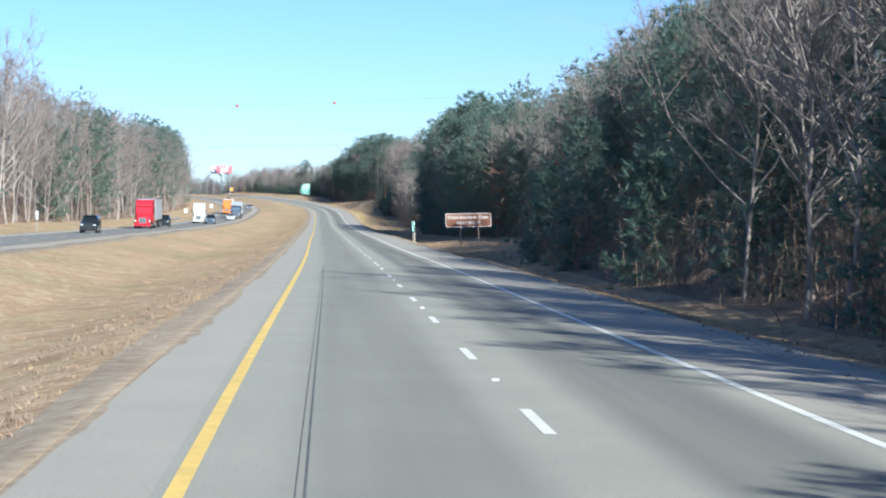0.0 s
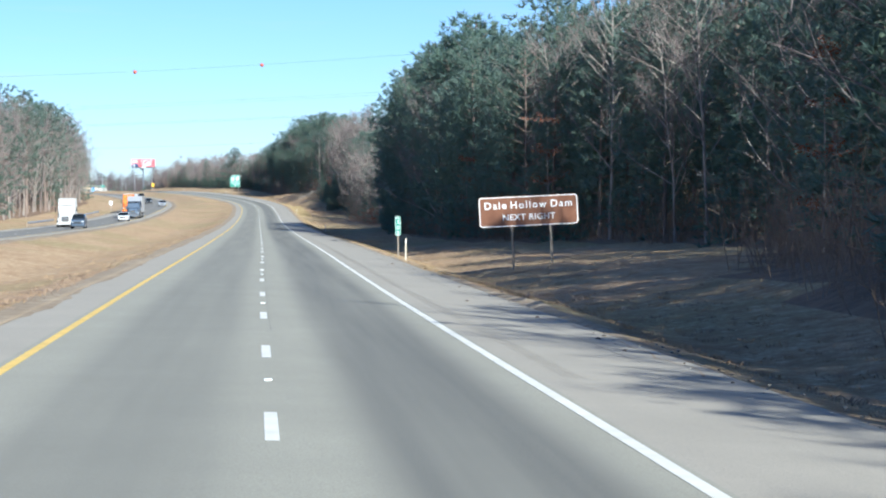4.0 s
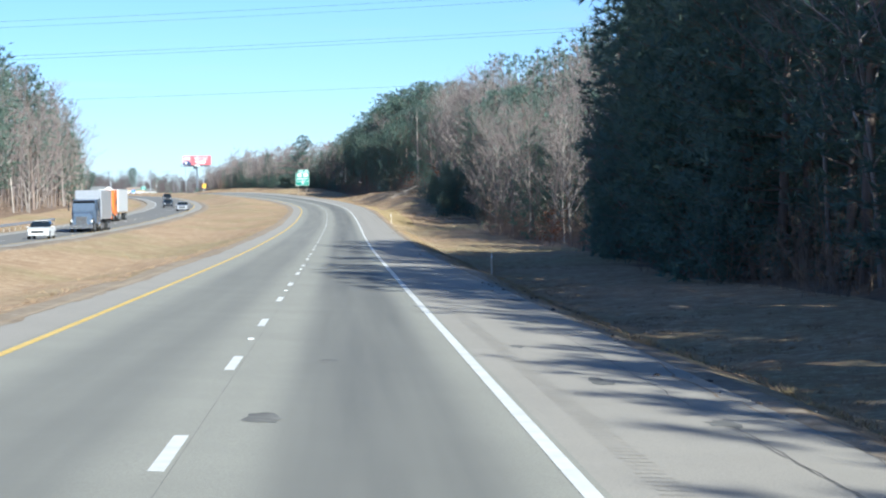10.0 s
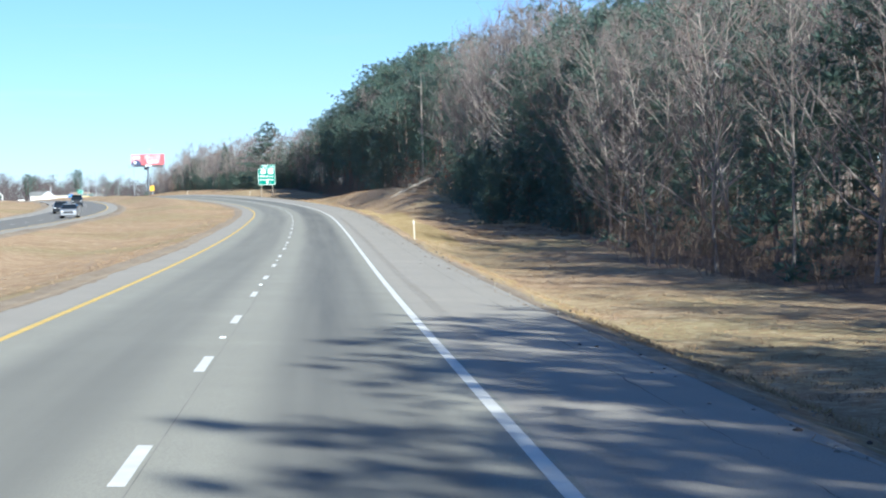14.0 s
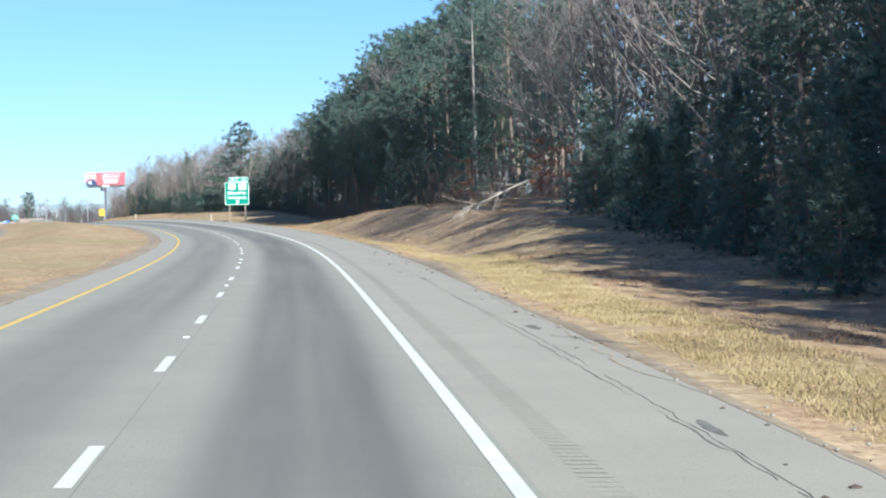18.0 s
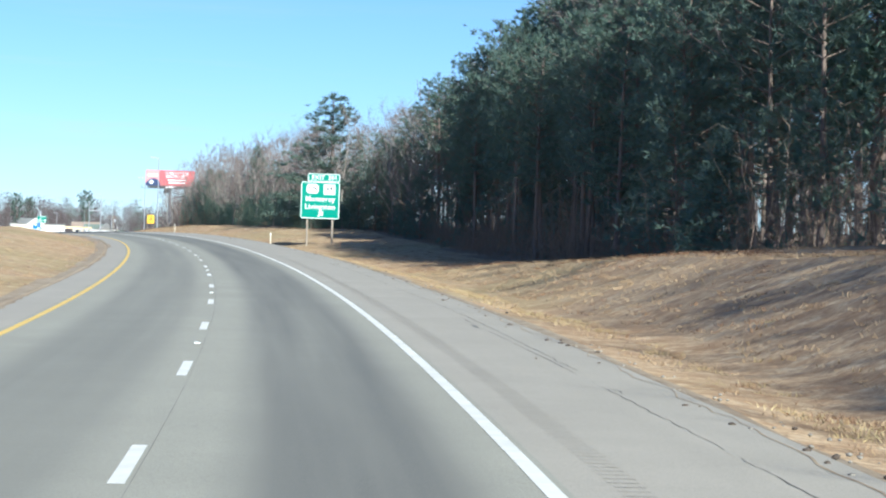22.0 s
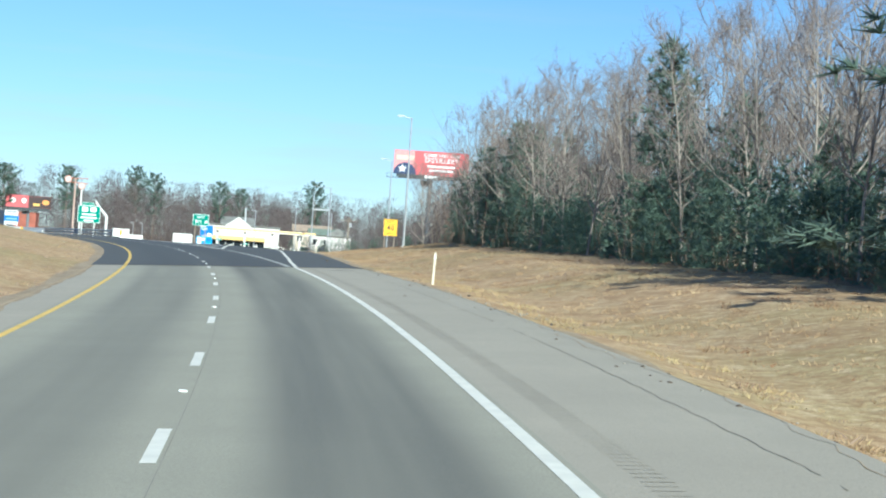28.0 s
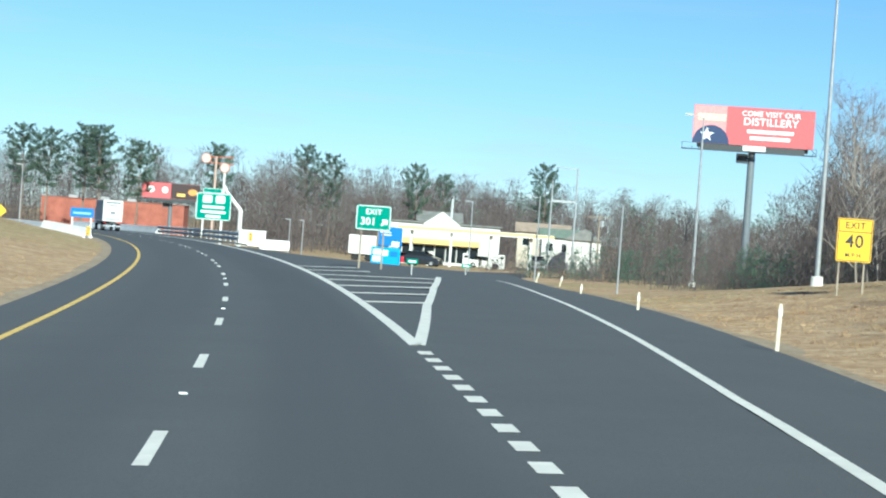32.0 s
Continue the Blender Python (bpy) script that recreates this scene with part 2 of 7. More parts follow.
OLD_ROAD = asphalt("worn_asphalt", (0.412, 0.387, 0.302), (0.225, 0.206, 0.170), (0.128, 0.125, 0.108))
FAR_ROAD = asphalt("opposite_asphalt", (0.27, 0.25, 0.212), (0.16, 0.148, 0.126), (0.2, 0.186, 0.16))
NEW_ROAD = asphalt("fresh_asphalt", (0.112, 0.112, 0.110), (0.056, 0.057, 0.057), (0.078, 0.079, 0.08))
SHOULDER = asphalt("shoulder_asphalt", (0.46, 0.408, 0.325), (0.275, 0.248, 0.204), (0.46, 0.408, 0.325))
TURF = grassland()
GRAVEL = speckled("gravel_edge", [(0.21, 0.15, 0.09), (0.37, 0.285, 0.185), (0.48, 0.395, 0.285)], 3.0)
STRAW = speckled("straw_blades", [(0.24, 0.16, 0.09), (0.38, 0.27, 0.155), (0.50, 0.38, 0.23)], 0.6)
LITTER = speckled("leaf_litter", [(0.13, 0.085, 0.05), (0.25, 0.16, 0.092), (0.35, 0.235, 0.14)], 1.6)
WHITE_LINE = plain("white_line_paint", (0.79, 0.755, 0.66), 0.6, vary=0.08, scale=2.0)
YELLOW_LINE = plain("yellow_line_paint", (0.78, 0.53, 0.11), 0.6, vary=0.1, scale=2.0)
OLD_SEAL = plain("worn_sealant", (0.12, 0.115, 0.105), 0.8, vary=0.3, scale=2.0)
JOINT = plain("paving_joint", (0.25, 0.235, 0.20), 0.9, vary=0.25, scale=0.6)
CRACK = plain("open_crack", (0.14, 0.13, 0.11), 0.9, vary=0.4, scale=1.5)
NEEDLES = needles()
BARK_GREY = bark("grey_bark", (0.20, 0.165, 0.14), (0.50, 0.44, 0.38))
BARK_PINE = bark("pine_bark", (0.14, 0.108, 0.088), (0.33, 0.25, 0.20))
TWIG = bark("bare_twigs", (0.155, 0.125, 0.114), (0.335, 0.28, 0.25), 0.7)
# darker copy of the twig bark: hazy shade of far woods in its colour
SHADED_TWIG = bark("shaded_far_twigs", (0.085, 0.07, 0.07), (0.155, 0.126, 0.12), 0.25)
THICKET = bark("thicket_twigs", (0.19, 0.135, 0.098), (0.38, 0.28, 0.20), 0.6)
BRACKEN = speckled("bracken", [(0.14, 0.08, 0.045), (0.24, 0.14, 0.075), (0.33, 0.21, 0.115)], 1.0)
CLOD = speckled("dark_clods", [(0.06, 0.045, 0.035), (0.11, 0.085, 0.065), (0.16, 0.125, 0.095)], 2.0)
VERGE = speckled("verge_grass_blades", [(0.29, 0.215, 0.10), (0.41, 0.32, 0.16), (0.49, 0.40, 0.235)], 0.6)
STONE = speckled("grey_stones", [(0.20, 0.18, 0.15), (0.31, 0.28, 0.235), (0.42, 0.39, 0.34)], 3.0)
RUSSET = speckled("russet_leaves", [(0.16, 0.055, 0.03), (0.28, 0.11, 0.055), (0.36, 0.17, 0.09)], 1.2)
SIGN_GREEN = plain("green_sign_sheeting", (0.0, 0.215, 0.145), 0.35, vary=0.04)
SIGN_WHITE = plain("white_sign_sheeting", (0.86, 0.87, 0.86), 0.35, vary=0.03)
SIGN_BROWN = plain("brown_sign_sheeting", (0.20, 0.088, 0.045), 0.4, vary=0.06)
SIGN_YELLOW = plain("yellow_sign_sheeting", (0.86, 0.50, 0.012), 0.35, vary=0.04)
SIGN_BLUE = plain("blue_sign_sheeting", (0.015, 0.16, 0.52), 0.35, vary=0.05)
BLACK = plain("black_paint", (0.02, 0.02, 0.022), 0.5)
ALU = plain("sign_back_aluminium", (0.42, 0.43, 0.44), 0.45, 0.7)
GALV = plain("galvanised_steel", (0.45, 0.46, 0.47), 0.45, 0.6, scale=3)
WOOD_POST = bark("weathered_post", (0.20, 0.165, 0.125), (0.40, 0.34, 0.27), 4.0)
CONCRETE = plain("pale_concrete", (0.72, 0.70, 0.66), 0.9, vary=0.14, scale=0.8, grain=0.01)
BARRIER = plain("whitewashed_concrete", (0.84, 0.83, 0.80), 0.85, vary=0.1, scale=0.7, grain=0.01)
WHITE_PAINT = plain("white_paint", (0.68, 0.675, 0.65), 0.45, vary=0.05, scale=1.0)
POST_WHITE = plain("delineator_plastic", (0.62, 0.56, 0.44), 0.5, vary=0.08)

RED_PAINT = plain("red_vehicle_paint", (0.50, 0.025, 0.04), 0.25, vary=0.06)
ORANGE_PAINT = plain("orange_vehicle_paint", (0.80, 0.22, 0.04), 0.25, vary=0.06)
DARK_PAINT = plain("dark_vehicle_paint", (0.03, 0.034, 0.042), 0.2, vary=0.1)
BLUE_PAINT = plain("slate_vehicle_paint", (0.10, 0.13, 0.18), 0.25, vary=0.1)
SILVER = plain("silver_vehicle_paint", (0.52, 0.53, 0.55), 0.3, 0.5)
RUBBER = plain("tyre_rubber", (0.022, 0.022, 0.022), 0.85)
CHROME = plain("polished_metal", (0.72, 0.73, 0.74), 0.18, 1.0, vary=0.05)
GLASS = plain("dark_tinted_glass", (0.015, 0.02, 0.025), 0.06, vary=0.1)
LAMP_RED = plain("red_lamp_plastic", (0.45, 0.012, 0.012), 0.3)
LAMP_CLEAR = plain("clear_lamp_plastic", (0.75, 0.76, 0.76), 0.15)
BRICK_RED = plain("red_brown_wall", (0.33, 0.115, 0.08), 0.85, vary=0.2, scale=0.5)
ROOF_GREY = plain("grey_shingle_roof", (0.20, 0.20, 0.19), 0.9, vary=0.2, scale=1.2)
SIDING = plain("white_siding", (0.60, 0.585, 0.55), 0.7, vary=0.08, scale=0.6)
CANOPY_YELLOW = plain("yellow_canopy_panel", (0.80, 0.55, 0.20), 0.4, vary=0.05)
BILL_RED = plain("red_poster_vinyl", (0.58, 0.115, 0.125), 0.5, vary=0.05)
BILL_DARK = plain("dark_poster_vinyl", (0.05, 0.03, 0.03), 0.5)
BILL_NAVY = plain("navy_poster_vinyl", (0.03, 0.05, 0.13), 0.5)

from mathutils.bvhtree import BVHTree

# ---- the road's line and cross-section ----
STEP = 3.0
S_AX = np.arange(-60, 1560, STEP)
_k = np.interp(S_AX, np.arange(-60, 1561, 60.0), np.array(BEND) / 1000)
_th = np.concatenate([[0], np.cumsum((_k[1:] + _k[:-1]) / 2 * STEP)])
_th -= _th[20]
_g = np.interp(S_AX, np.arange(-60, 1561, 90.0), np.array(GRADE) / 100)
_z = np.concatenate([[0], np.cumsum((_g[1:] + _g[:-1]) / 2 * STEP)])
_m = (_th[1:] + _th[:-1]) / 2
_x = np.concatenate([[0], np.cumsum(-np.sin(_m) * STEP)])
_y = np.concatenate([[0], np.cumsum(np.cos(_m) * STEP)])
_x, _y, _z = _x - _x[20], _y - _y[20], _z - _z[20]


def axis(s):
    """x, y, z, heading and cross-fall of the lane line at s metres; straight on past both ends."""
    c = min(max(s, S_AX[0]), S_AX[-1])
    x, y, z, th = (float(np.interp(c, S_AX, v)) for v in (_x, _y, _z, _th))
    over = s - c
    return x - math.sin(th) * over, y + math.cos(th) * over, z, th, float(np.interp(c, np.arange(-60, 1561, 120.0), np.array(BANK) / 100))


def lerp(v, *knots):
    return float(np.interp(v, [k[0] for k in knots], [k[1] for k in knots]))


def pave_right(s):
    """The paved edge on the right, out along the exit lane."""
    return max(6.95, ramp_line(s) + 2.8 if s > 940 else 0)


def ramp_line(s):
    return lerp(s, (940, 3.80), (949, 3.95), (962, 4.5), (985, 5.9), (1003, 7.25), (1021, 8.85), (1052, 11.45), (1080, 14.2), (1110, 18.5), (1140, 24.0))


def wood_right(s):
    """How far the wood's edge stands from the lane line on the right."""
    return lerp(s, (-200, 13), (60, 12.2), (150, 13.4), (188, 17), (215, 25), (250, 23), (285, 19), (330, 18.5), (415, 19.8), (440, 21.5), (475, 22), (500, 20), (530, 18.5), (570, 21), (610, 24), (690, 25),
                (750, 20), (800, 19.5), (835, 23), (865, 25.5), (892, 24), (920, 19.5), (990, 19.5), (1030, 25), (1060, 32), (1100, 46), (1300, 75))


def relief(s, u):
    """Height over the road's own plane."""
    if u >= 0:
        pe = pave_right(s)
        ditch = lerp(s, (0, -0.5), (230, -0.75), (420, -1.1), (560, -0.9), (640, -0.35), (720, -0.25), (800, -0.7), (830, -1.0), (865, -1.0), (885, -0.5), (900, -0.25), (950, 0.0), (1010, 0.25), (1060, -0.1), (1100, -0.9), (1160, -1.3), (1260, -1.35))
        rise = lerp(s, (0, 0.7), (200, 0.6), (240, 0.5), (330, -0.2), (420, -0.9), (520, -0.9), (600, -0.5), (630, 0.5), (650, 1.9), (710, 2.4), (748, 1.5), (778, 0.3), (800, -0.2), (845, -0.1), (870, 0.5), (890, 0.85), (930, 1.2),
                    (990, 1.45), (1045, 1.8), (1075, 1.85), (1092, 1.15), (1112, -0.1), (1160, -0.65), (1260, -1.35))
        far = rise + lerp(s, (0, 8.0), (400, 7.0), (560, 5.0), (640, 2.0), (850, 1.0), (950, 1.0), (1050, 0.0), (1100, -0.3), (1200, 0))
        e = max(wood_right(s), pe + 6)
        sink = lerp(s, (1030, 0), (1090, -0.5), (1180, -1.3), (1300, -1.35)) if u > 9 else 0.0
        if u <= pe:
            return sink * min(1, max(0, (u - 9) / 8))
        edge = sink * min(1, max(0, (pe - 9) / 8)) if u > 9 else 0.0
        return lerp(u, (pe, edge - 0.03), (pe + 0.7, edge + lerp(s, (800, -0.08), (825, -0.42), (870, -0.4), (900, -0.08))), (pe + 2.8, min(edge, 0) * 0.5 + lerp(s, (545, ditch), (575, -0.12), (635, -0.12), (660, ditch))), (pe + 7.2, ditch + (rise - ditch) * lerp(s, (580, 0.5), (640, 0.78), (740, 0.8), (780, 0.5), (830, 0.4), (856, 0.32), (872, 0.4), (890, 0.7), (960, 0.8), (1000, 0.55))) if s < 1020 else (pe + 2.9, min(edge, 0) * 0.5 + ditch), (e, rise), (e + 35, far), (e + 120, far + lerp(s, (0, 8), (560, 5), (650, 0.5), (950, 0.3))))
    mid = lerp(s, (0, -1.1), (420, -1.2), (560, -0.8), (660, 0.1), (760, 0.8), (900, 0.75), (960, 0.75), (1000, 0.7), (1030, 0.45), (1060, 0.4), (1090, 0.55), (1120, 0.95), (1140, 1.1), (1155, 0.85), (1175, 0.4), (1200, -0.1))
    crest = mid + lerp(s, (1060, 0), (1110, 0.5), (1150, 0.6), (1180, 0.2), (1200, 0))
    out = lerp(s, (0, 3.0), (450, 4.0), (640, 2.0), (720, 0.3), (1000, 0.0), (1200, -2))
    return lerp(u, (-400, out + 2), (-90, out + 1), (-60, out), (-42, 0.5), (-37, 0.1), (-33, -0.25), (-31.2, -0.03), (-20.4, -0.03), (-18.5, -0.25), (-15.0, mid * 0.55 - 0.1 if s < 1060 else crest), (-12.4, mid), (-8.5, mid * 0.55 - 0.15), (-6, -0.1), (-5, -0.03), (0, 0))


def place(s, u, up=0.0, bumpy=0.0):
    """The world point at s metres along and u metres to the right of the lane line, up metres over the ground."""
    x, y, z, th, b = axis(s)
    near, past = min(max(u, -80.0), 80.0), 0.0
    past = u - near
    px, py = x + math.cos(th) * near, y + math.sin(th) * near
    fan = 0.45 if past < 0 else th
    px, py = px + math.cos(fan) * past, py + math.sin(fan) * past
    pz = z + b * min(max(u, -6.0), 7.0) + relief(s, u) + up
    if bumpy:
        pz += bumpy * noise.noise(Vector((px * 0.35, py * 0.35, 0))) + 2.2 * bumpy * noise.noise(Vector((px * 0.06, py * 0.06, 3)))
    return Vector((px, py, pz))


def along(s, u, up=0.0, turn=0.0):
    """A pose on the ground whose y runs along the road."""
    return Matrix.Translation(place(s, u, up)) @ pose(0, 0, 0, 0, 0, math.degrees(axis(s)[3]) + turn)


# ---- building helpers ----
def as_mesh(name, verts, faces, mat, smooth=False):
    me = bpy.data.meshes.new(name)
    me.from_pydata(verts, [], faces)
    for m in (mat if isinstance(mat, (list, tuple)) else [mat]):
        me.materials.append(m)
    if smooth:
        me.polygons.foreach_set("use_smooth", [True] * len(me.polygons))
    me.update()
    return me


def part(name, bm, mat, parent=None, label=""):
    me = bpy.data.meshes.new(name)
    bm.to_mesh(me)
    bm.free()
    me.materials.append(mat)
    ob = new(name, me)
    ob.parent = parent
    if label:
        tagged(ob, label)
    return ob


def piece(name, me, parent, m=None):
    ob = new(name, me)
    ob.parent = parent
    if m is not None:
        ob.matrix_basis = m
    return ob


def thing(name, m, label, category, group="", kind=""):
    ob = new(name)
    ob.matrix_basis = m
    ob.empty_display_size = 0.3
    return tagged(ob, label, category, group, kind)


def box(bm, c, size, bevel=0.0, m=None):
    got = bmesh.ops.create_cube(bm, size=1.0, matrix=(m or Matrix()) @ Matrix.Translation(c) @ Matrix.Diagonal((*size, 1)))
    if bevel:
        edges = {e for v in got["verts"] for e in v.link_edges}
        bmesh.ops.bevel(bm, geom=list(edges), offset=bevel, segments=2, affect="EDGES")
    return bm


def rod(bm, a, b, r0, r1=None, n=10):
    a, b = Vector(a), Vector(b)
    d = b - a
    m = Matrix.Translation((a + b) / 2) @ d.to_track_quat("Z", "Y").to_matrix().to_4x4()
    bmesh.ops.create_cone(bm, cap_ends=True, segments=n, radius1=r0, radius2=r0 if r1 is None else r1, depth=d.length, matrix=m)
    return bm


def plate(bm, w, h, corner, thick, y=0.0, z=0.0, x=0.0):
    """An upright plate with rounded corners, its face towards -y."""
    pts = []
    for cx, cz, a0 in ((w / 2 - corner, h / 2 - corner, 0), (-w / 2 + corner, h / 2 - corner, 90), (-w / 2 + corner, -h / 2 + corner, 180), (w / 2 - corner, -h / 2 + corner, 270)):
        for i in range(5):
            a = radians(a0 + 22.5 * i)
            pts.append((x + cx + corner * math.cos(a), z + cz + corner * math.sin(a)))
    front = [bm.verts.new((px, y - thick / 2, pz)) for px, pz in pts]
    back = [bm.verts.new((px, y + thick / 2, pz)) for px, pz in pts]
    bm.faces.new(front)
    bm.faces.new(back[::-1])
    for i in range(len(pts)):
        j = (i + 1) % len(pts)
        bm.faces.new((front[j], front[i], back[i], back[j]))
    bmesh.ops.recalc_face_normals(bm, faces=bm.faces)
    return bm


def border(bm, w, h, corner, width, y, z=0.0, x=0.0, thick=0.004):
    """A raised rounded frame on a sign's face."""
    def ring(inset):
        out = []
        ww, hh, c = w - 2 * inset, h - 2 * inset, max(corner - inset, 0.01)
        for cx, cz, a0 in ((ww / 2 - c, hh / 2 - c, 0), (-ww / 2 + c, hh / 2 - c, 90), (-ww / 2 + c, -hh / 2 + c, 180), (ww / 2 - c, -hh / 2 + c, 270)):
            for i in range(5):
                a = radians(a0 + 22.5 * i)
                out.append((x + cx + c * math.cos(a), z + cz + c * math.sin(a)))
        return out
    o, i_ = ring(0.0), ring(width)
    vo = [bm.verts.new((p[0], y - thick, p[1])) for p in o]
    vi = [bm.verts.new((p[0], y - thick, p[1])) for p in i_]
    n = len(o)
    for k in range(n):
        j = (k + 1) % n
        bm.faces.new((vo[k], vo[j], vi[j], vi[k]))
    bmesh.ops.recalc_face_normals(bm, faces=bm.faces)
    return bm


def lettering(name, text, size, mat, parent, x, y, z, spacing=1.0, wide=1.0):
    """Raised letters on a face towards -y, centred on x, z."""
    cu = bpy.data.curves.new(name, "FONT")
    cu.body, cu.size, cu.align_x, cu.align_y, cu.extrude, cu.space_character, cu.resolution_u = text, size, "CENTER", "CENTER", 0.004, spacing, 3
    cu.offset = size * 0.012
    tmp = new(name, cu)
    bpy.context.view_layer.update()
    me = bpy.data.meshes.new_from_object(tmp.evaluated_get(bpy.context.evaluated_depsgraph_get()))
    bpy.data.objects.remove(tmp)
    me.materials.clear()
    me.materials.append(mat)
    me.transform(pose(x, y, z, 90) @ Matrix.Diagonal((wide, 1, 1, 1)))
    ob = new(name, me)
    ob.parent = parent
    return ob


def words(name, text, size, mat, parent, x, y, z, spacing=1.0, gap=0.42):
    """A row of words, each a part of its own, centred on x."""
    obs = [lettering(name, w, size, mat, parent, 0, y, z, spacing) for w in text.split()]
    spans = [(min(v.co.x for v in o.data.vertices), max(v.co.x for v in o.data.vertices)) for o in obs]
    total = sum(b - a for a, b in spans) + gap * size * (len(obs) - 1)
    at = x - total / 2
    for o, (a, b) in zip(obs, spans):
        o.data.transform(Matrix.Translation((at - a, 0, 0)))
        at += b - a + gap * size


# ---- ground ----
GROUND = None


def drop(x, y):
    """The ground's height at x, y."""
    hit = GROUND.ray_cast(Vector((x, y, 500)), Vector((0, 0, -1)))
    return hit[0].z if hit[0] else 0.0


def ground_sheet():
    su = list(np.arange(-1500, -150, 150.0)) + list(np.arange(-150, -20, 12.0)) + list(np.arange(-20, 1160, 4.0)) + list(np.arange(1160, 1500, 12.0)) + list(np.arange(1500, 4200, 180.0))
    right = [7.02, 7.4, 8.2, 9.2, 10.2, 11.4, 12.6, 14, 15.5, 17, 19, 21, 23.5, 26, 29, 33, 38, 44, 52, 62, 80, 110, 160, 260, 500, 1100, 2400]
    left = [-2400, -1100, -500, -260, -160, -110, -85, -70, -60, -52, -46, -42, -39, -37, -35, -33.5, -32.2, -31.3, -31.05, -26, -20.5, -20.3, -19.3, -18, -16.6, -15, -13.6, -12.4, -11.2, -10, -9, -8, -7.2, -6.4, -5.8, -5.3, -5.07]
    verts, faces, mats = [], [], []
    us = left + [-4.9, 0.0, 6.85] + right
    for s in su:
        shift = pave_right(s) - 6.95
        for u in us:
            v = u + shift * max(0.0, 1 - max(0, u - 7) / 60) if u > 6.9 else (u if u <= 0 else (pave_right(s) - 0.1))
            hid = (-4.95 < u < 6.9) or (-31.1 < u < -20.45)
            p = place(s, v, 0.0, 0.0 if hid or -5.4 < u < 7.3 else 0.09)
            if hid:
                p.z -= 0.16
            verts.append(p)
    n = len(us)
    global GROUND
    for i in range(len(su) - 1):
        for j in range(n - 1):
            a = i * n + j
            faces.append((a, a + 1, a + n + 1, a + n))
            mu, ms = (us[j] + us[j + 1]) / 2, su[i]
            wood = (mu > 7 and mu > wood_right(ms) - 1.0 and ms < 1060) or (mu < -41 and ms < 690)
            gravel = 7.0 < mu < 7.75 or -5.8 < mu < -5.0 or -31.9 < mu < -31.0 or -20.5 < mu < -19.6
            mats.append(2 if wood else 1 if gravel else 0)
    GROUND = BVHTree.FromPolygons(verts, faces)
    me = as_mesh("ground", verts, faces, [TURF, GRAVEL, LITTER], smooth=True)
    me.polygons.foreach_set("material_index", mats)
    return tagged(new("ground", me), "dry winter grass verges and median along the highway", "ground", kind="structure")


ground_sheet()


def ribbon(name, s0, s1, edges, mat, lift, parent=None, step=4.0, sides=0.0):
    """A strip laid along the road between s0 and s1; edges(s) gives the u of its lengthwise lines. UV is metres across and along."""
    ss = list(np.arange(s0, s1, step)) + [s1]
    verts, faces, uvs = [], [], []
    n = len(edges(s0))
    for s in ss:
        for u in edges(s):
            verts.append(place(s, u, lift))
            uvs.append((u, s))
    for i in range(len(ss) - 1):
        for j in range(n - 1):
            a = i * n + j
            faces.append((a, a + 1, a + n + 1, a + n))
    if sides:
        for j0 in (0, n - 1):
            base = len(verts)
            for i in range(len(ss)):
                verts.append(verts[i * n + j0] - Vector((0, 0, sides)))
                uvs.append(uvs[i * n + j0])
            for i in range(len(ss) - 1):
                q = (i * n + j0, (i + 1) * n + j0, base + i + 1, base + i)
                faces.append(q if j0 == 0 else q[::-1])
    me = as_mesh(name, verts, faces, mat)
    layer = me.uv_layers.new(name="UVMap")
    layer.data.foreach_set("uv", [c for l in me.loops for c in uvs[l.vertex_index]])
    ob = new(name, me)
    ob.parent = parent
    return ob


SEAM = 949.0
lanes = ribbon("road", -140, SEAM, lambda s: (-3.85, -1.9, 0.0, 1.9, 3.85), OLD_ROAD, 0.0)
tagged(lanes, "worn grey asphalt of two westbound highway lanes", "road", kind="structure")
tagged(ribbon("shoulder_right", -140, SEAM, lambda s: (3.85, 5.4, 6.95), SHOULDER, 0.0, sides=0.12), "pale cracked asphalt shoulder beside the lanes", "shoulder", kind="structure")
tagged(ribbon("shoulder_left", -140, SEAM, lambda s: (-5.0, -3.85), SHOULDER, 0.0, sides=0.12), "narrow pale asphalt shoulder beside the median", "shoulder", kind="structure")
fresh = ribbon("road_fresh", SEAM, 1150, lambda s: (-5.2, -3.6, 0.0, 3.66, 0.5 * (3.66 + pave_right(s)), pave_right(s)), NEW_ROAD, 0.012, sides=0.12)
tagged(fresh, "fresh dark asphalt with the exit lane", "road", kind="structure")
tagged(ribbon("road_bridge_deck", 1150, 1480, lambda s: (-5.2, 0.0, 6.8), NEW_ROAD, 0.012, sides=0.12, step=8), "fresh dark asphalt past the exit", "road", kind="structure")
tagged(ribbon("exit_ramp", 1120, 1200, lambda s: (lerp(s, (1120, 13.6), (1200, 34.0)), lerp(s, (1120, 22.5), (1200, 44.0))), NEW_ROAD, 0.02, step=8), "dark asphalt exit ramp going down", "road", kind="structure")
tagged(ribbon("road_opposite", -140, 1500, lambda s: (-29.3, -25.6, -21.95), FAR_ROAD, 0.0, sides=0.12, step=6), "worn grey asphalt of the opposite carriageway", "road", kind="structure")
tagged(ribbon("shoulder_opposite", -140, 1500, lambda s: (-31.0, -29.3), SHOULDER, 0.0, sides=0.12, step=6), "pale shoulder of the opposite carriageway", "shoulder", kind="structure")
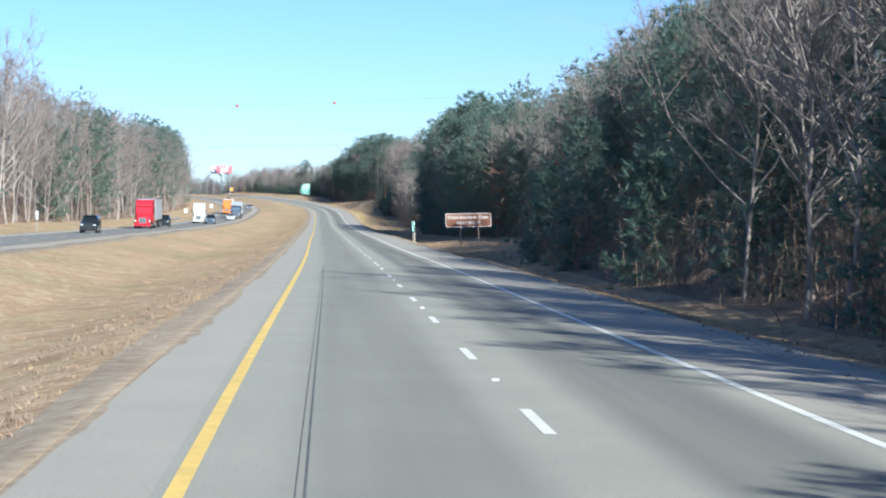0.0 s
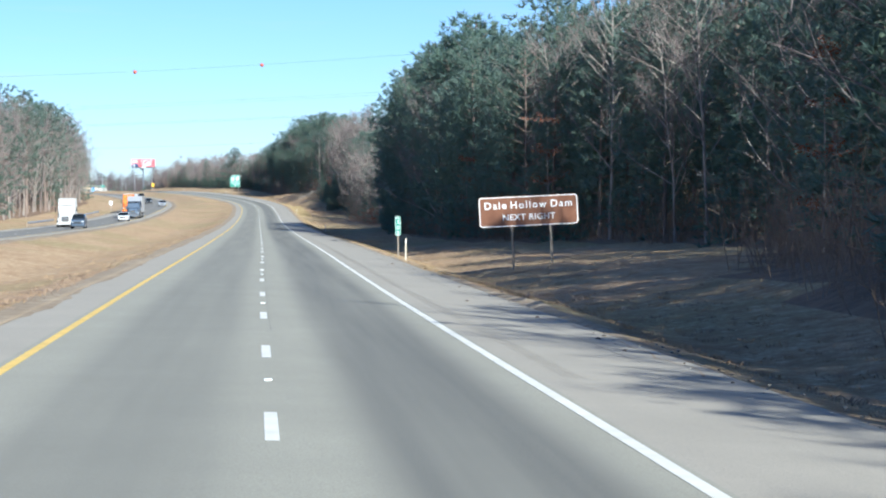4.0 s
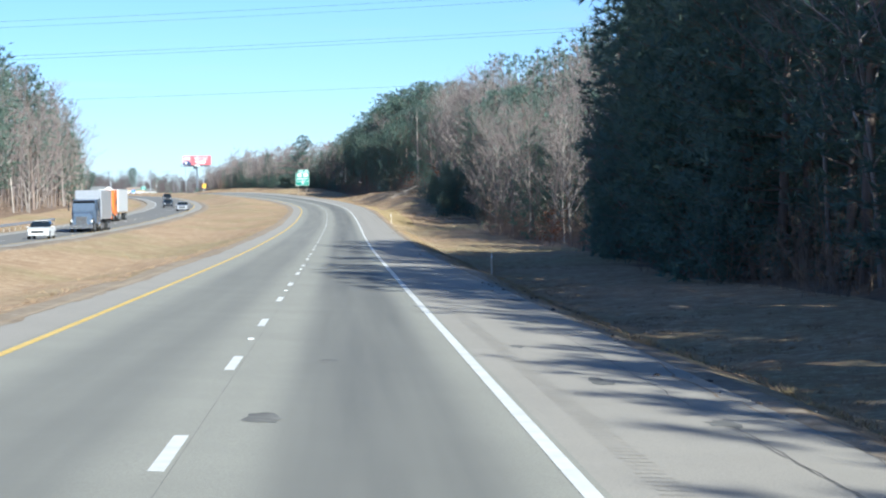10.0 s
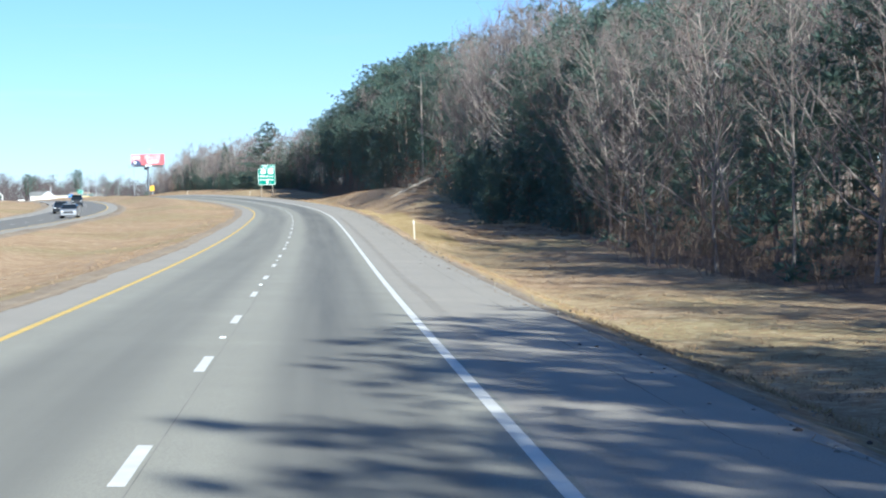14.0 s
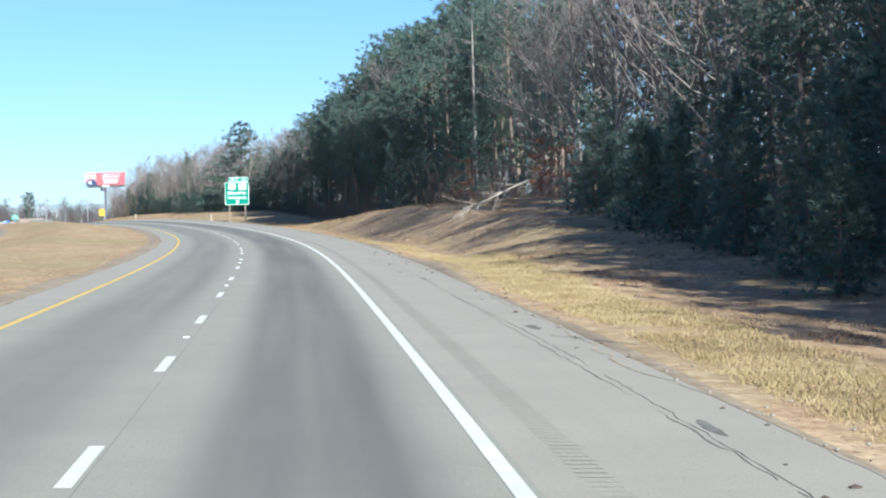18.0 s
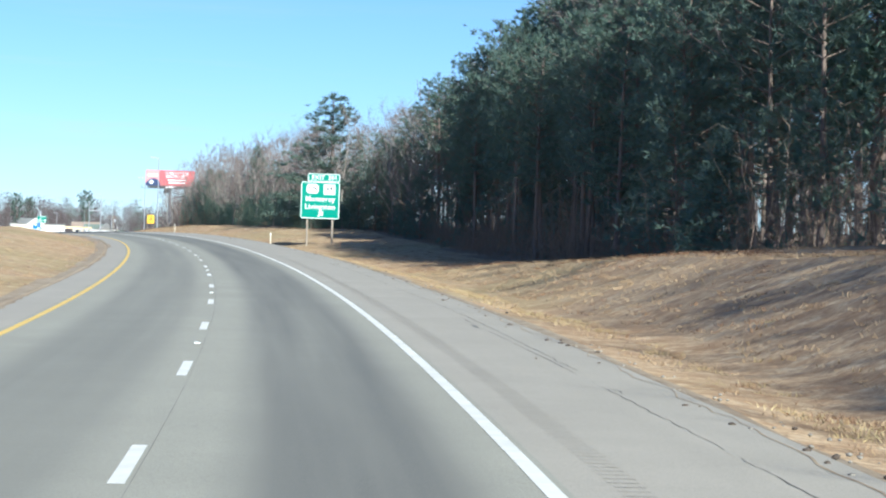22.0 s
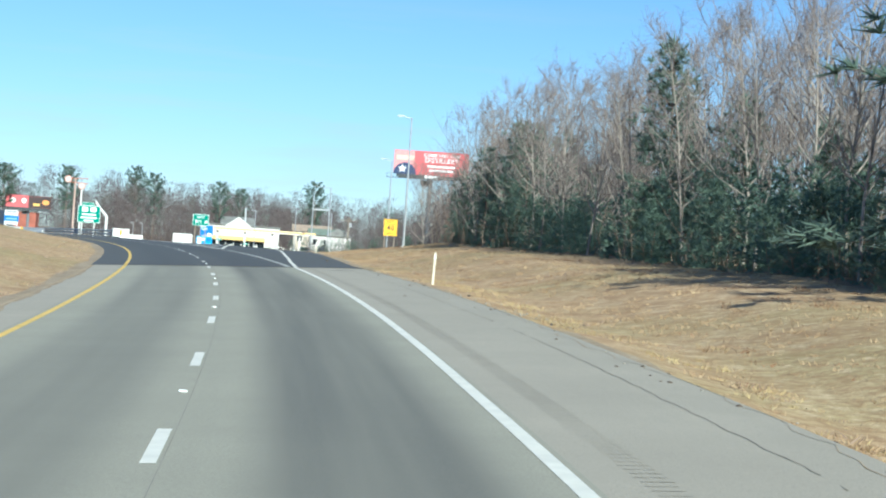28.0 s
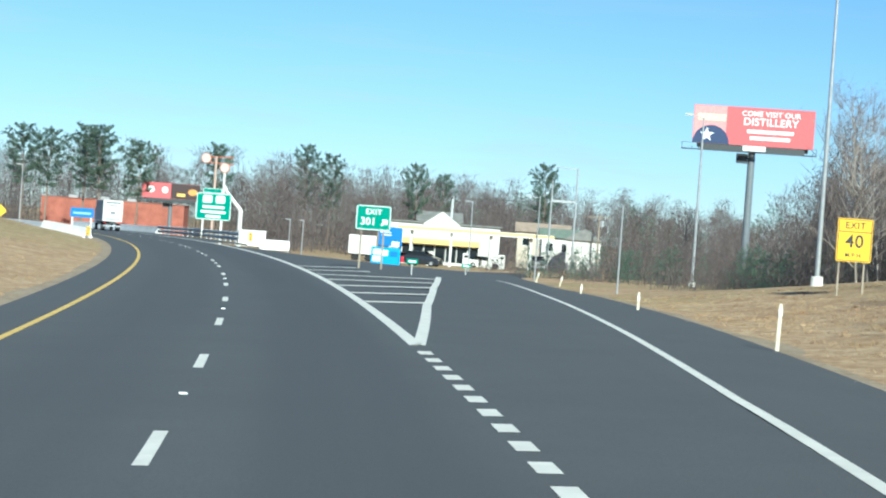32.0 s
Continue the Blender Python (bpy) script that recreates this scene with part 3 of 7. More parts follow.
tagged(ribbon("shoulder_opposite_median", -140, 1500, lambda s: (-21.95, -20.5), SHOULDER, 0.0, sides=0.12, step=6), "pale median shoulder of the opposite carriageway", "shoulder", kind="structure")
def spill(s, u, seed, out):
    """How far loose gravel creeps over the pavement's edge."""
    return u - out * max(0.02, 0.16 + 0.5 * noise.noise(Vector((s * 0.11, seed, 0))) + 0.3 * noise.noise(Vector((s * 0.9, seed, 3))))


for s0, u0, out, seed, under in ((150, 6.95, 0.7, 1.5, "shoulder_right"), (-20, -5.0, -0.5, 4.5, "shoulder_left")):
    ob = ribbon("gravel_spill", s0, SEAM, lambda s: sorted((spill(s, u0, seed, out), u0 + 0.1 * out)), GRAVEL, 0.0045, bpy.data.objects[under], 0.7)
    tagged(ob, "loose gravel creeping over the pavement's edge")
tagged(ribbon("gravel_edge", SEAM, 1118, lambda s: (pave_right(s) - spill(s, 0, 2.5, 0.25), pave_right(s) + 0.65 - spill(s, 0, 7.5, 0.8)), GRAVEL, 0.02, fresh, 1.0), "pale gravel strip along the exit lane")

# painted lines
def line(name, s0, s1, at_u, wide, mat, label, parent, lift=0.004, step=3.0):
    return tagged(ribbon(name, s0, s1, lambda s: (at_u(s) - wide / 2, at_u(s) + wide / 2), mat, lift, parent, step), label)


line("edge_line", -140, SEAM, lambda s: lerp(s, (880, 3.69), (949, 3.90)), 0.17, WHITE_LINE, "solid white edge line", lanes)
line("median_line", -140, SEAM, lambda s: -3.66, 0.16, YELLOW_LINE, "solid yellow line", lanes)
line("median_line", SEAM, 1400, lambda s: -3.66, 0.16, YELLOW_LINE, "solid yellow line", fresh, 0.018)
line("ramp_edge_line", SEAM, 1140, ramp_line, 0.18, WHITE_LINE, "solid white line of the exit lane", fresh, 0.018, 2.0)
line("edge_line", 1013, 1400, lambda s: 3.66, 0.26, WHITE_LINE, "solid white edge line", fresh, 0.018)
GORE = lambda s: lerp(s, (1013, 3.70), (1031, 5.31), (1047, 7.05), (1066, 9.4))
line("gore_line", 1013, 1066, GORE, 0.24, WHITE_LINE, "broad white gore line", fresh, 0.018, 2.0)
for u in (-21.6, -29.25):
    line("opposite_edge_line", -140, 1400, lambda s, u=u: u if u < -25 else u - 0.35, 0.15, WHITE_LINE if u < -25 else YELLOW_LINE, "edge line", None, 0.004, 6.0).parent = bpy.data.objects["road_opposite"]


def lane_dash(s, u, long, wide, lift, parent, mat=WHITE_LINE, name="lane_dash"):
    ob = ribbon(name, s - long / 2, s + long / 2, lambda q: (u - wide / 2, u + wide / 2), mat, lift, parent, long / 2)
    return ob


k = 0
while DASH0 + 12.192 * k < 1390:
    s = DASH0 + 12.192 * k
    k += 1
    if s > -20:
        lane_dash(s, 0.0, 3.05, 0.15, 0.004 if s < SEAM else 0.018, lanes if s < SEAM else fresh)
        lane_dash(s + 2, -25.0, 3.05, 0.13, 0.004, bpy.data.objects["road_opposite"])
s = SEAM + 1.5
while s < 1012:
    lane_dash(s, 3.66, 0.92, 0.24, 0.018, fresh, name="exit_dash")
    s += 1.83
for i in range(7):
    s = 1032.6 + i * 6.9
    w = GORE(s) - 3.66 if s < 1066 else 2.9
    if w > 0.8:
        ob = ribbon("gore_hatch", s, s + 0.95, lambda q, w=w: (3.8, 3.66 + w), WHITE_LINE, 0.018, fresh, 0.25)

# ---- trees ----
def tube(V, Fc, pts, radii, n):
    """A bent tapering tube through pts."""
    base = len(V)
    for i, p in enumerate(pts):
        d = (pts[min(i + 1, len(pts) - 1)] - pts[max(i - 1, 0)]).normalized()
        side = d.cross(Vector((0.3, 0.9, 0.2))).normalized()
        up = d.cross(side)
        for j in range(n):
            a = 2 * math.pi * j / n
            V.append(p + (side * math.cos(a) + up * math.sin(a)) * radii[i])
    for i in range(len(pts) - 1):
        for j in range(n):
            a, b = base + i * n + j, base + i * n + (j + 1) % n
            Fc.append((a, b, b + n, a + n))


def sliver(V, Fc, a, b, w):
    """A thin twig: a narrow triangle with a fold."""
    d = b - a
    side = d.cross(Vector((random.uniform(-1, 1), random.uniform(-1, 1), random.uniform(-1, 1)))).normalized() * w
    i = len(V)
    V.extend((a - side, a + side, b))
    Fc.append((i, i + 1, i + 2))


def bend(a, d, length, n, curl, lift):
    """A wandering limb from a in the direction d."""
    pts, p = [a.copy()], a.copy()
    d = d.normalized()
    for _ in range(n):
        d = (d + Vector((random.uniform(-curl, curl), random.uniform(-curl, curl), random.uniform(-curl, curl) + lift))).normalized()
        p = p + d * (length / n)
        pts.append(p.copy())
    return pts


def bare_tree(seed, height, spread, limbs, first, twigs):
    random.seed(seed)
    V, Fc, V2, F2 = [], [], [], []
    trunk = bend(Vector((0, 0, -0.3)), Vector((random.uniform(-0.05, 0.05), random.uniform(-0.05, 0.05), 1)), height, 7, 0.10, 0.06)
    r = height * 0.0068
    tube(V, Fc, trunk, [r * (1 - 0.115 * i) * (1.3 if i == 0 else 1) for i in range(8)], 6)
    for k in range(limbs):
        f = first + (0.97 - first) * (k + random.random()) / limbs
        i = min(int(f * 7), 6)
        a = trunk[i].lerp(trunk[i + 1], f * 7 - i)
        az = random.uniform(0, 2 * math.pi)
        d = Vector((math.cos(az), math.sin(az), random.uniform(0.45, 1.3)))
        ln = spread * (1.15 - 0.75 * f) * random.uniform(0.7, 1.25)
        limb = bend(a, d, ln, 4, 0.22, 0.12)
        lr = r * (1 - 0.85 * f) * 0.55 + 0.015
        lr *= 1.1
        tube(V, Fc, limb, [lr, lr * 0.72, lr * 0.48, lr * 0.3, 0.006], 4)
        for q in range(5):
            g = random.uniform(0.25, 1.0)
            j = min(int(g * 4), 3)
            b = limb[j].lerp(limb[j + 1], g * 4 - j)
            d2 = (limb[j + 1] - limb[j]).normalized() + Vector((random.uniform(-0.9, 0.9), random.uniform(-0.9, 0.9), random.uniform(-0.1, 0.8)))
            sub = bend(b, d2, ln * random.uniform(0.3, 0.6), 2, 0.3, 0.12)
            tube(V2, F2, sub, [lr * 0.42 + 0.007, lr * 0.28 + 0.005, 0.004], 3)
            for w in range(twigs):
                c = sub[random.randrange(0, 2)].lerp(sub[random.randrange(1, 3)], random.random())
                e = c + Vector((random.uniform(-1, 1), random.uniform(-1, 1), random.uniform(-0.25, 1.0))).normalized() * random.uniform(0.45, 1.35)
                sliver(V2, F2, c, e, 0.0075)
    return (V, Fc), (V2, F2)


def slim_tree(seed, height):
    """A slender leafless tree for deep in the wood."""
    random.seed(seed)
    V, Fc, V2, F2 = [], [], [], []
    trunk = bend(Vector((0, 0, -0.3)), Vector((random.uniform(-0.08, 0.08), random.uniform(-0.08, 0.08), 1)), height, 5, 0.1, 0.05)
    tube(V, Fc, trunk, [0.10, 0.085, 0.07, 0.05, 0.03, 0.01], 4)
    for k in range(26):
        f = 0.15 + 0.83 * (k + random.random()) / 26
        i = min(int(f * 5), 4)
        a = trunk[i].lerp(trunk[i + 1], f * 5 - i)
        az = random.uniform(0, 6.28)
        ln = 3.4 * (1.1 - 0.75 * f) * random.uniform(0.7, 1.3)
        limb = bend(a, Vector((math.cos(az), math.sin(az), random.uniform(0.4, 1.4))), ln, 2, 0.25, 0.1)
        tube(V2, F2, limb, [0.035, 0.022, 0.008], 3)
        for q in range(12):
            c = limb[random.randrange(0, 2)].lerp(limb[random.randrange(1, 3)], random.random())
            sliver(V2, F2, c, c + Vector((random.uniform(-1, 1), random.uniform(-1, 1), random.uniform(-0.2, 1.0))).normalized() * random.uniform(0.5, 1.3), 0.016)
    return (V, Fc), (V2, F2)


def needle_spray(V, Fc, c, out, size, n, blade=0.10):
    """A tuft of needles, each a narrow blade, spreading round the branch's direction."""
    for _ in range(n):
        d = (out * 0.8 + Vector((random.gauss(0, 0.8), random.gauss(0, 0.8), random.gauss(0.25, 0.6)))).normalized()
        a = c + d * random.uniform(-0.1, 0.1) * size
        sliver(V, Fc, a, a + d * size * random.uniform(0.6, 1.2), size * blade)


def pine_tree(seed, height, crown_from, width, whorls, cone=False, dens=9, fine=1, limbs=True):
    random.seed(seed)
    V, Fc, V2, F2 = [], [], [], []
    trunk = bend(Vector((0, 0, -0.3)), Vector((0, 0, 1)), height, 7, 0.025, 0.05)
    r = height * 0.0125
    tube(V, Fc, trunk, [r * (1 - 0.125 * i) for i in range(8)], 7)
    for k in range(5):                                   # dead snags below the crown
        f = random.uniform(0.15, crown_from + 0.05)
        a = Vector((0, 0, f * height))
        az = random.uniform(0, 6.28)
        sn = bend(a, Vector((math.cos(az), math.sin(az), 0.1)), random.uniform(0.6, 1.8), 2, 0.2, 0)
        tube(V, Fc, sn, [0.03, 0.02, 0.008], 3)
    for k in range(whorls):
        f = crown_from + (1 - crown_from) * (k + 0.3 * random.random()) / whorls
        i = min(int(f * 7), 6)
        a = trunk[i].lerp(trunk[i + 1], f * 7 - i)
        rel = (f - crown_from) / (1 - crown_from)
        wid = width * ((1 - rel) ** 0.8 + 0.1 if cone else (0.45 + 1.0 * rel) * (1 - rel ** 3) + 0.25)
        n = 4 if rel < 0.85 else 3
        for b in range(n):
            az = 2 * math.pi * (b + random.random() * 0.8) / n + k * 1.3
            ln = wid * random.uniform(0.6, 1.15)
            limb = bend(a, Vector((math.cos(az), math.sin(az), (-0.05 if cone else 0.15) + 0.5 * rel)), ln, 3, 0.12, 0.04)
            if limbs:
                tube(V, Fc, limb, [0.035 + 0.02 * (1 - rel), 0.028, 0.018, 0.006], 3)
            for q in range(int((2 + ln * 1.6) * fine)):
                g = random.uniform(0.3, 1.0)
                j = min(int(g * 3), 2)
                c = limb[j].lerp(limb[j + 1], g * 3 - j) + Vector((random.gauss(0, 0.26), random.gauss(0, 0.26), random.gauss(0.05, 0.18)))
                needle_spray(V2, F2, c, (limb[-1] - limb[0]).normalized(), random.uniform(0.5, 0.85) * (0.66 if fine > 1 else 0.85), dens, 0.088 if fine > 1 else 0.12)
    needle_spray(V2, F2, trunk[-1], Vector((0, 0, 1)), 0.7, 14)
    return (V, Fc), (V2, F2)


def thicket(seed, height, stems, twigs):
    random.seed(seed)
    V, Fc = [], []
    for _ in range(stems):
        a = Vector((random.gauss(0, 0.8), random.gauss(0, 0.8), -0.2))
        st = bend(a, Vector((random.gauss(0, 0.25), random.gauss(0, 0.25), 1)), height * random.uniform(0.5, 1.1), 3, 0.18, 0.05)
        tube(V, Fc, st, [0.022, 0.016, 0.01, 0.004], 3)
        for q in range(twigs):
            g = random.uniform(0.15, 1)
            j = min(int(g * 3), 2)
            c = st[j].lerp(st[j + 1], g * 3 - j)
            d = Vector((random.gauss(0, 1), random.gauss(0, 1), random.uniform(0.0, 1.2))).normalized()
            sliver(V, Fc, c, c + d * random.uniform(0.4, 1.1), 0.012)
    return V, Fc


def to_np(pair):
    V, Fc = pair
    tri = []
    for f in Fc:
        tri.append(f[:3])
        if len(f) == 4:
            tri.append((f[0], f[2], f[3]))
    return np.array([tuple(v) for v in V], np.float32), np.array(tri, np.int32)


def tri_mesh(name, verts, tris, mat):
    me = bpy.data.meshes.new(name)
    me.vertices.add(len(verts))
    me.vertices.foreach_set("co", np.ascontiguousarray(verts, np.float32).ravel())
    me.loops.add(len(tris) * 3)
    me.loops.foreach_set("vertex_index", np.ascontiguousarray(tris, np.int32).ravel())
    me.polygons.add(len(tris))
    me.polygons.foreach_set("loop_start", np.arange(0, len(tris) * 3, 3, dtype=np.int32))
    me.polygons.foreach_set("loop_total", np.full(len(tris), 3, np.int32))
    me.materials.append(mat)
    me.update(calc_edges=True)
    return me


def scatter(name, variants, spots, mat, label, category):
    """Many plants nobody could count, joined into one mesh; spots are x, y, z, turn, scale, variant."""
    vs, ts, n = [], [], 0
    for x, y, z, turn, sc, k in spots:
        v, t = variants[k]
        c, s = math.cos(turn) * sc, math.sin(turn) * sc
        w = np.empty_like(v)
        w[:, 0], w[:, 1], w[:, 2] = v[:, 0] * c - v[:, 1] * s + x, v[:, 0] * s + v[:, 1] * c + y, v[:, 2] * sc + z
        vs.append(w)
        ts.append(t + n)
        n += len(v)
    me = tri_mesh(name, np.concatenate(vs), np.concatenate(ts), mat)
    return tagged(new(name, me), label, category, kind="stuff")


BARE = [bare_tree(11 + i, h, sp, lm, fr, 14) for i, (h, sp, lm, fr) in enumerate(((17, 6.4, 24, 0.2), (15, 6.0, 24, 0.12), (18.5, 6.2, 24, 0.28), (12.5, 6.4, 24, 0.07), (16, 5.4, 24, 0.2)))]
PINE = [pine_tree(31, 18, 0.36, 3.4, 17, False, 12, 1.8), pine_tree(32, 16, 0.20, 3.5, 17, False, 12, 1.8), pine_tree(33, 20, 0.46, 3.3, 16, False, 12, 1.8), pine_tree(34, 12.5, 0.05, 3.3, 17, False, 12, 1.8), pine_tree(35, 17.5, 0.06, 4.2, 27, True, 11, 2.0)]
CEDAR = [pine_tree(41, 9.0, 0.04, 2.7, 20, True, 12, 1.7), pine_tree(42, 6.0, 0.03, 2.3, 16, True, 12, 1.7), pine_tree(43, 9.5, 0.02, 2.6, 24, False, 12, 1.8)]
THICK = [to_np(thicket(51 + i, h, 9, 9)) for i, h in enumerate((3.6, 5.2, 2.4))]
BARE_NP = [(to_np(a), to_np(b)) for a, b in BARE]
PINE_NP = [(to_np(a), to_np(b)) for a, b in PINE]
THIN = [slim_tree(61 + i, 16) for i in range(4)]
THIN_NP = []
for a, b in THIN:
    va, ta = to_np(a)
    vb, tb = to_np(b)
    THIN_NP.append((np.concatenate([va, vb]), np.concatenate([ta, tb + len(va)])))
FARPINE = [pine_tree(71 + i, 17, 0.22, 3.6, 11, i == 1, 7, 1, False) for i in range(2)]
FARPINE_NP = [(to_np(a), to_np(b)) for a, b in FARPINE]

FLATTOP = pine_tree(91, 20, 0.46, 4.2, 13, False, 24, 2.8)
LOWPINE = [pine_tree(75 + i, 8.5, 0.03, 3.1, 9, True, 7, 1, False) for i in range(2)]
LOWPINE_NP = []
for a, b in LOWPINE:
    LOWPINE_NP.append(to_np(b))
BARE_ME = [(tri_mesh("trunk", *t, BARK_GREY), tri_mesh("crown", *c, TWIG)) for t, c in BARE_NP]
PINE_ME = [(tri_mesh("trunk", *t, BARK_PINE), tri_mesh("crown", *c, NEEDLES)) for t, c in PINE_NP]
CEDAR_ME = [(tri_mesh("trunk", *to_np(t), BARK_PINE), tri_mesh("crown", *to_np(c), NEEDLES)) for t, c in CEDAR]
WHITE_PINE = pine_tree(95, 15, 0.14, 5.4, 15, True, 15, 2.6)
WHITE_PINE_ME = (tri_mesh("trunk", *to_np(WHITE_PINE[0]), BARK_PINE), tri_mesh("crown", *to_np(WHITE_PINE[1]), NEEDLES))
FLATTOP_ME = (tri_mesh("trunk", *to_np(FLATTOP[0]), BARK_PINE), tri_mesh("crown", *to_np(FLATTOP[1]), NEEDLES))


def plant(kind, k, s, u, scale, label, group):
    meshes = {"bare_tree": BARE_ME, "pine_tree": PINE_ME, "cedar_tree": CEDAR_ME}[kind][k]
    root = thing(kind, Matrix.Translation(place(s, u)) @ pose(0, 0, 0, random.uniform(-2, 2), random.uniform(-2, 2), random.uniform(0, 360)) @ Matrix.Diagonal((scale, scale, scale, 1)), label,
                 kind.replace("_", " "), group)
    piece("trunk", meshes[0], root)
    piece("crown", meshes[1], root)
    return root


def pine_share(s):
    return lerp(s, (-26, 0.45), (60, 0.45), (150, 0.5), (200, 0.5), (235, 0.75), (300, 0.8), (400, 0.85), (440, 0.85), (462, 0.6), (472, 0.1), (488, 0.05), (548, 0.06), (562, 0.45), (625, 0.5), (660, 0.35), (700, 0.15), (738, 0.25), (750, 0.9), (850, 0.92), (866, 0.85), (885, 0.7), (902, 0.6), (910, 0.1), (920, 0.04), (1200, 0.04))


random.seed(5)
back_thin, back_pine, brush, under = [], [], [], []
BARE_LABEL = ("leafless grey hardwood tree at the edge of the wood", "slender leafless tree with pale bark among the brush")

PINE_H = (18, 16, 20, 12.5, 17.5)
BARE_H = (17, 15, 18.5, 12.5, 16)


def pine_high(q):
    """How tall the pines stand along the wood's edge."""
    return lerp(q, (-26, 11), (14, 12), (32, 15.5), (70, 15.5), (90, 15), (150, 16), (185, 16), (212, 17), (235, 16), (300, 16.5), (335, 18.5), (350, 22), (390, 22.5), (432, 22.5), (450, 18), (460, 11), (468, 7), (480, 13), (620, 17), (735, 17), (752, 18), (786, 20), (816, 22.5), (845, 20), (862, 17), (878, 15), (888, 13.5), (896, 11), (905, 9), (1000, 8.5))


def bare_high(q):
    return lerp(q, (-26, 10.5), (14, 11), (32, 14.5), (70, 14.5), (90, 15.5), (150, 16), (185, 15.5), (212, 17), (240, 16), (300, 15.5), (340, 17.5), (400, 18), (450, 14), (480, 13), (560, 13), (600, 15), (650, 20), (712, 20), (850, 15), (888, 13.5), (905, 11.5), (960, 11.2), (1000, 10.8), (1024, 10.3), (1036, 8), (1060, 8), (1090, 9))


def shade_line(q):
    """How far towards the lane line the trees' shade falls on the roadway."""
    return lerp(q, (0, 3.5), (30, 2.6), (60, 1.6), (74, 0.4), (92, 0.4), (104, 4.6), (170, 6.0), (195, 7.6), (215, 8.0), (290, 7.5), (300, 6.0), (340, 4.8), (375, 3.4), (390, 2.4), (425, 2.2), (445, 2.0), (476, 2.0), (488, 4.0), (520, 8.5), (560, 10.2), (640, 10.2), (690, 7.5), (725, 7.0), (745, 10.0), (900, 10.5))


def sunlit(q, u, high):
    """Trees grow no higher than the sunlight on the roadway and on the exit sign tells."""
    over = place(q, u).z - axis(q)[2]
    for _ in range(3):
        high = min(high, max(4.0, (u - shade_line(q + 1.675 * (high + over))) / 0.854 - over))
    ahead = 863.0 - q
    if 0 < ahead < 60 and abs(u - 0.51 * ahead - 14.85) < 5.5:
        high = min(high, ahead / 1.675 + 1.5)
    return high


s = -26.0
while s < 1085:                                       # the front rows on the right
    stand = 748 < s < 896                              # the pine stand before the exit
    deep = 2.6 if 740 < s < 870 else lerp(s, (72, 0.8), (84, 6.0), (180, 6.0), (196, 0.8))
    dense = s < 218 or 240 < s < 470 or 570 < s < 650
    for row in range(4 if stand else 3 if 470 < s < 655 or s > 850 else 2):
        u = wood_right(s) + deep + row * 4.0 + random.uniform(-1.2, 1.8)
        q = s + random.uniform(-1.5, 1.5)
        if 205 < q < 238 and u < 24 or 712 < q < 750 and u < 26.5:
            continue
        behind = lerp(q, (0, 0.1), (200, 0.1), (470, 0.1), (482, 0.16), (545, 0.18), (600, 0.2), (750, 0.0)) if row else 0.0
        if random.random() < pine_share(q) + behind:
            k = random.choice((0, 1, 2, 3) if s < 880 else (1, 3, 4))
            if row == 0 and (q < 205 or 238 < q < 470):
                k = random.choice((1, 3, 3, 4))        # boughs reach the ground at the wood's edge
            if stand:
                k = (0, 2, 1)[k % 3]
            plant("pine_tree", k, q, u, sunlit(q, u, random.uniform(0.8, 1.06) * pine_high(q) * (0.88 if row == 0 else 1.2 if stand and row > 1 else 1.0)) / PINE_H[k], "dark green pine with a tall bare trunk" if k in (0, 2) else "dense dark green pine with low boughs", "pines along the road")
        else:
            k = random.randrange(5)
            plant("bare_tree", k, q, u, sunlit(q, u, random.uniform(0.8, 1.08) * bare_high(q)) / BARE_H[k], BARE_LABEL[k % 2], "bare trees along the road")
    s += 5.6 if 325 < s < 405 else 4.6 if dense else 4.9 if stand else 6.2 if s < 850 else 4.6
for s in np.arange(-60, 1150, 2.3):                    # deeper in the wood
    for row in range(3):
        u = wood_right(s) + (8 if s < 850 else 11) + row * 6.0 + random.uniform(-3, 3)
        if 445 < s < 555 and random.random() < 0.35 or 620 < s < 870 and random.random() < (0.45, 0.75, 0.9)[row]:
            continue
        p = place(s + random.uniform(-1, 1), u)
        item = (p.x, p.y, p.z, random.uniform(0, 6.28), random.uniform(0.75, 1.1) * lerp(s, (0, 1.1), (60, 1.0), (230, 1.0), (260, 1.15), (430, 1.2), (600, 1.32), (720, 1.3), (880, 0.85), (920, 0.65), (1010, 0.64), (1030, 0.42), (1060, 0.38), (1090, 0.46), (1150, 0.45)))
        item = item[:4] + (sunlit(s, u, item[4] * 17) / 17,)
        if random.random() < pine_share(s) * 0.75 + lerp(s, (0, 0.05), (400, 0.05), (440, 0.15), (480, 0.05), (560, 0.1), (600, 0.1), (880, 0.0)):
            if random.random() < 0.75:
                back_pine.append(item + (random.randrange(2),))
        else:
            back_thin.append(item + (random.randrange(4),))
for _ in range(170):
    s = random.uniform(835, 965)
    p = place(s, wood_right(s) + random.uniform(9, 34))
    back_thin.append((p.x, p.y, p.z, random.uniform(0, 6.28), random.uniform(0.7, 0.95) * lerp(s, (835, 0.9), (890, 0.75), (965, 0.6)), random.randrange(4)))
for _ in range(34):                                    # tall pines on the rise behind
    s = random.uniform(555, 735)
    p = place(s, wood_right(s) + random.uniform(13, 30))
    back_pine.append((p.x, p.y, p.z, random.uniform(0, 6.28), random.uniform(1.1, 1.4), random.randrange(2)))
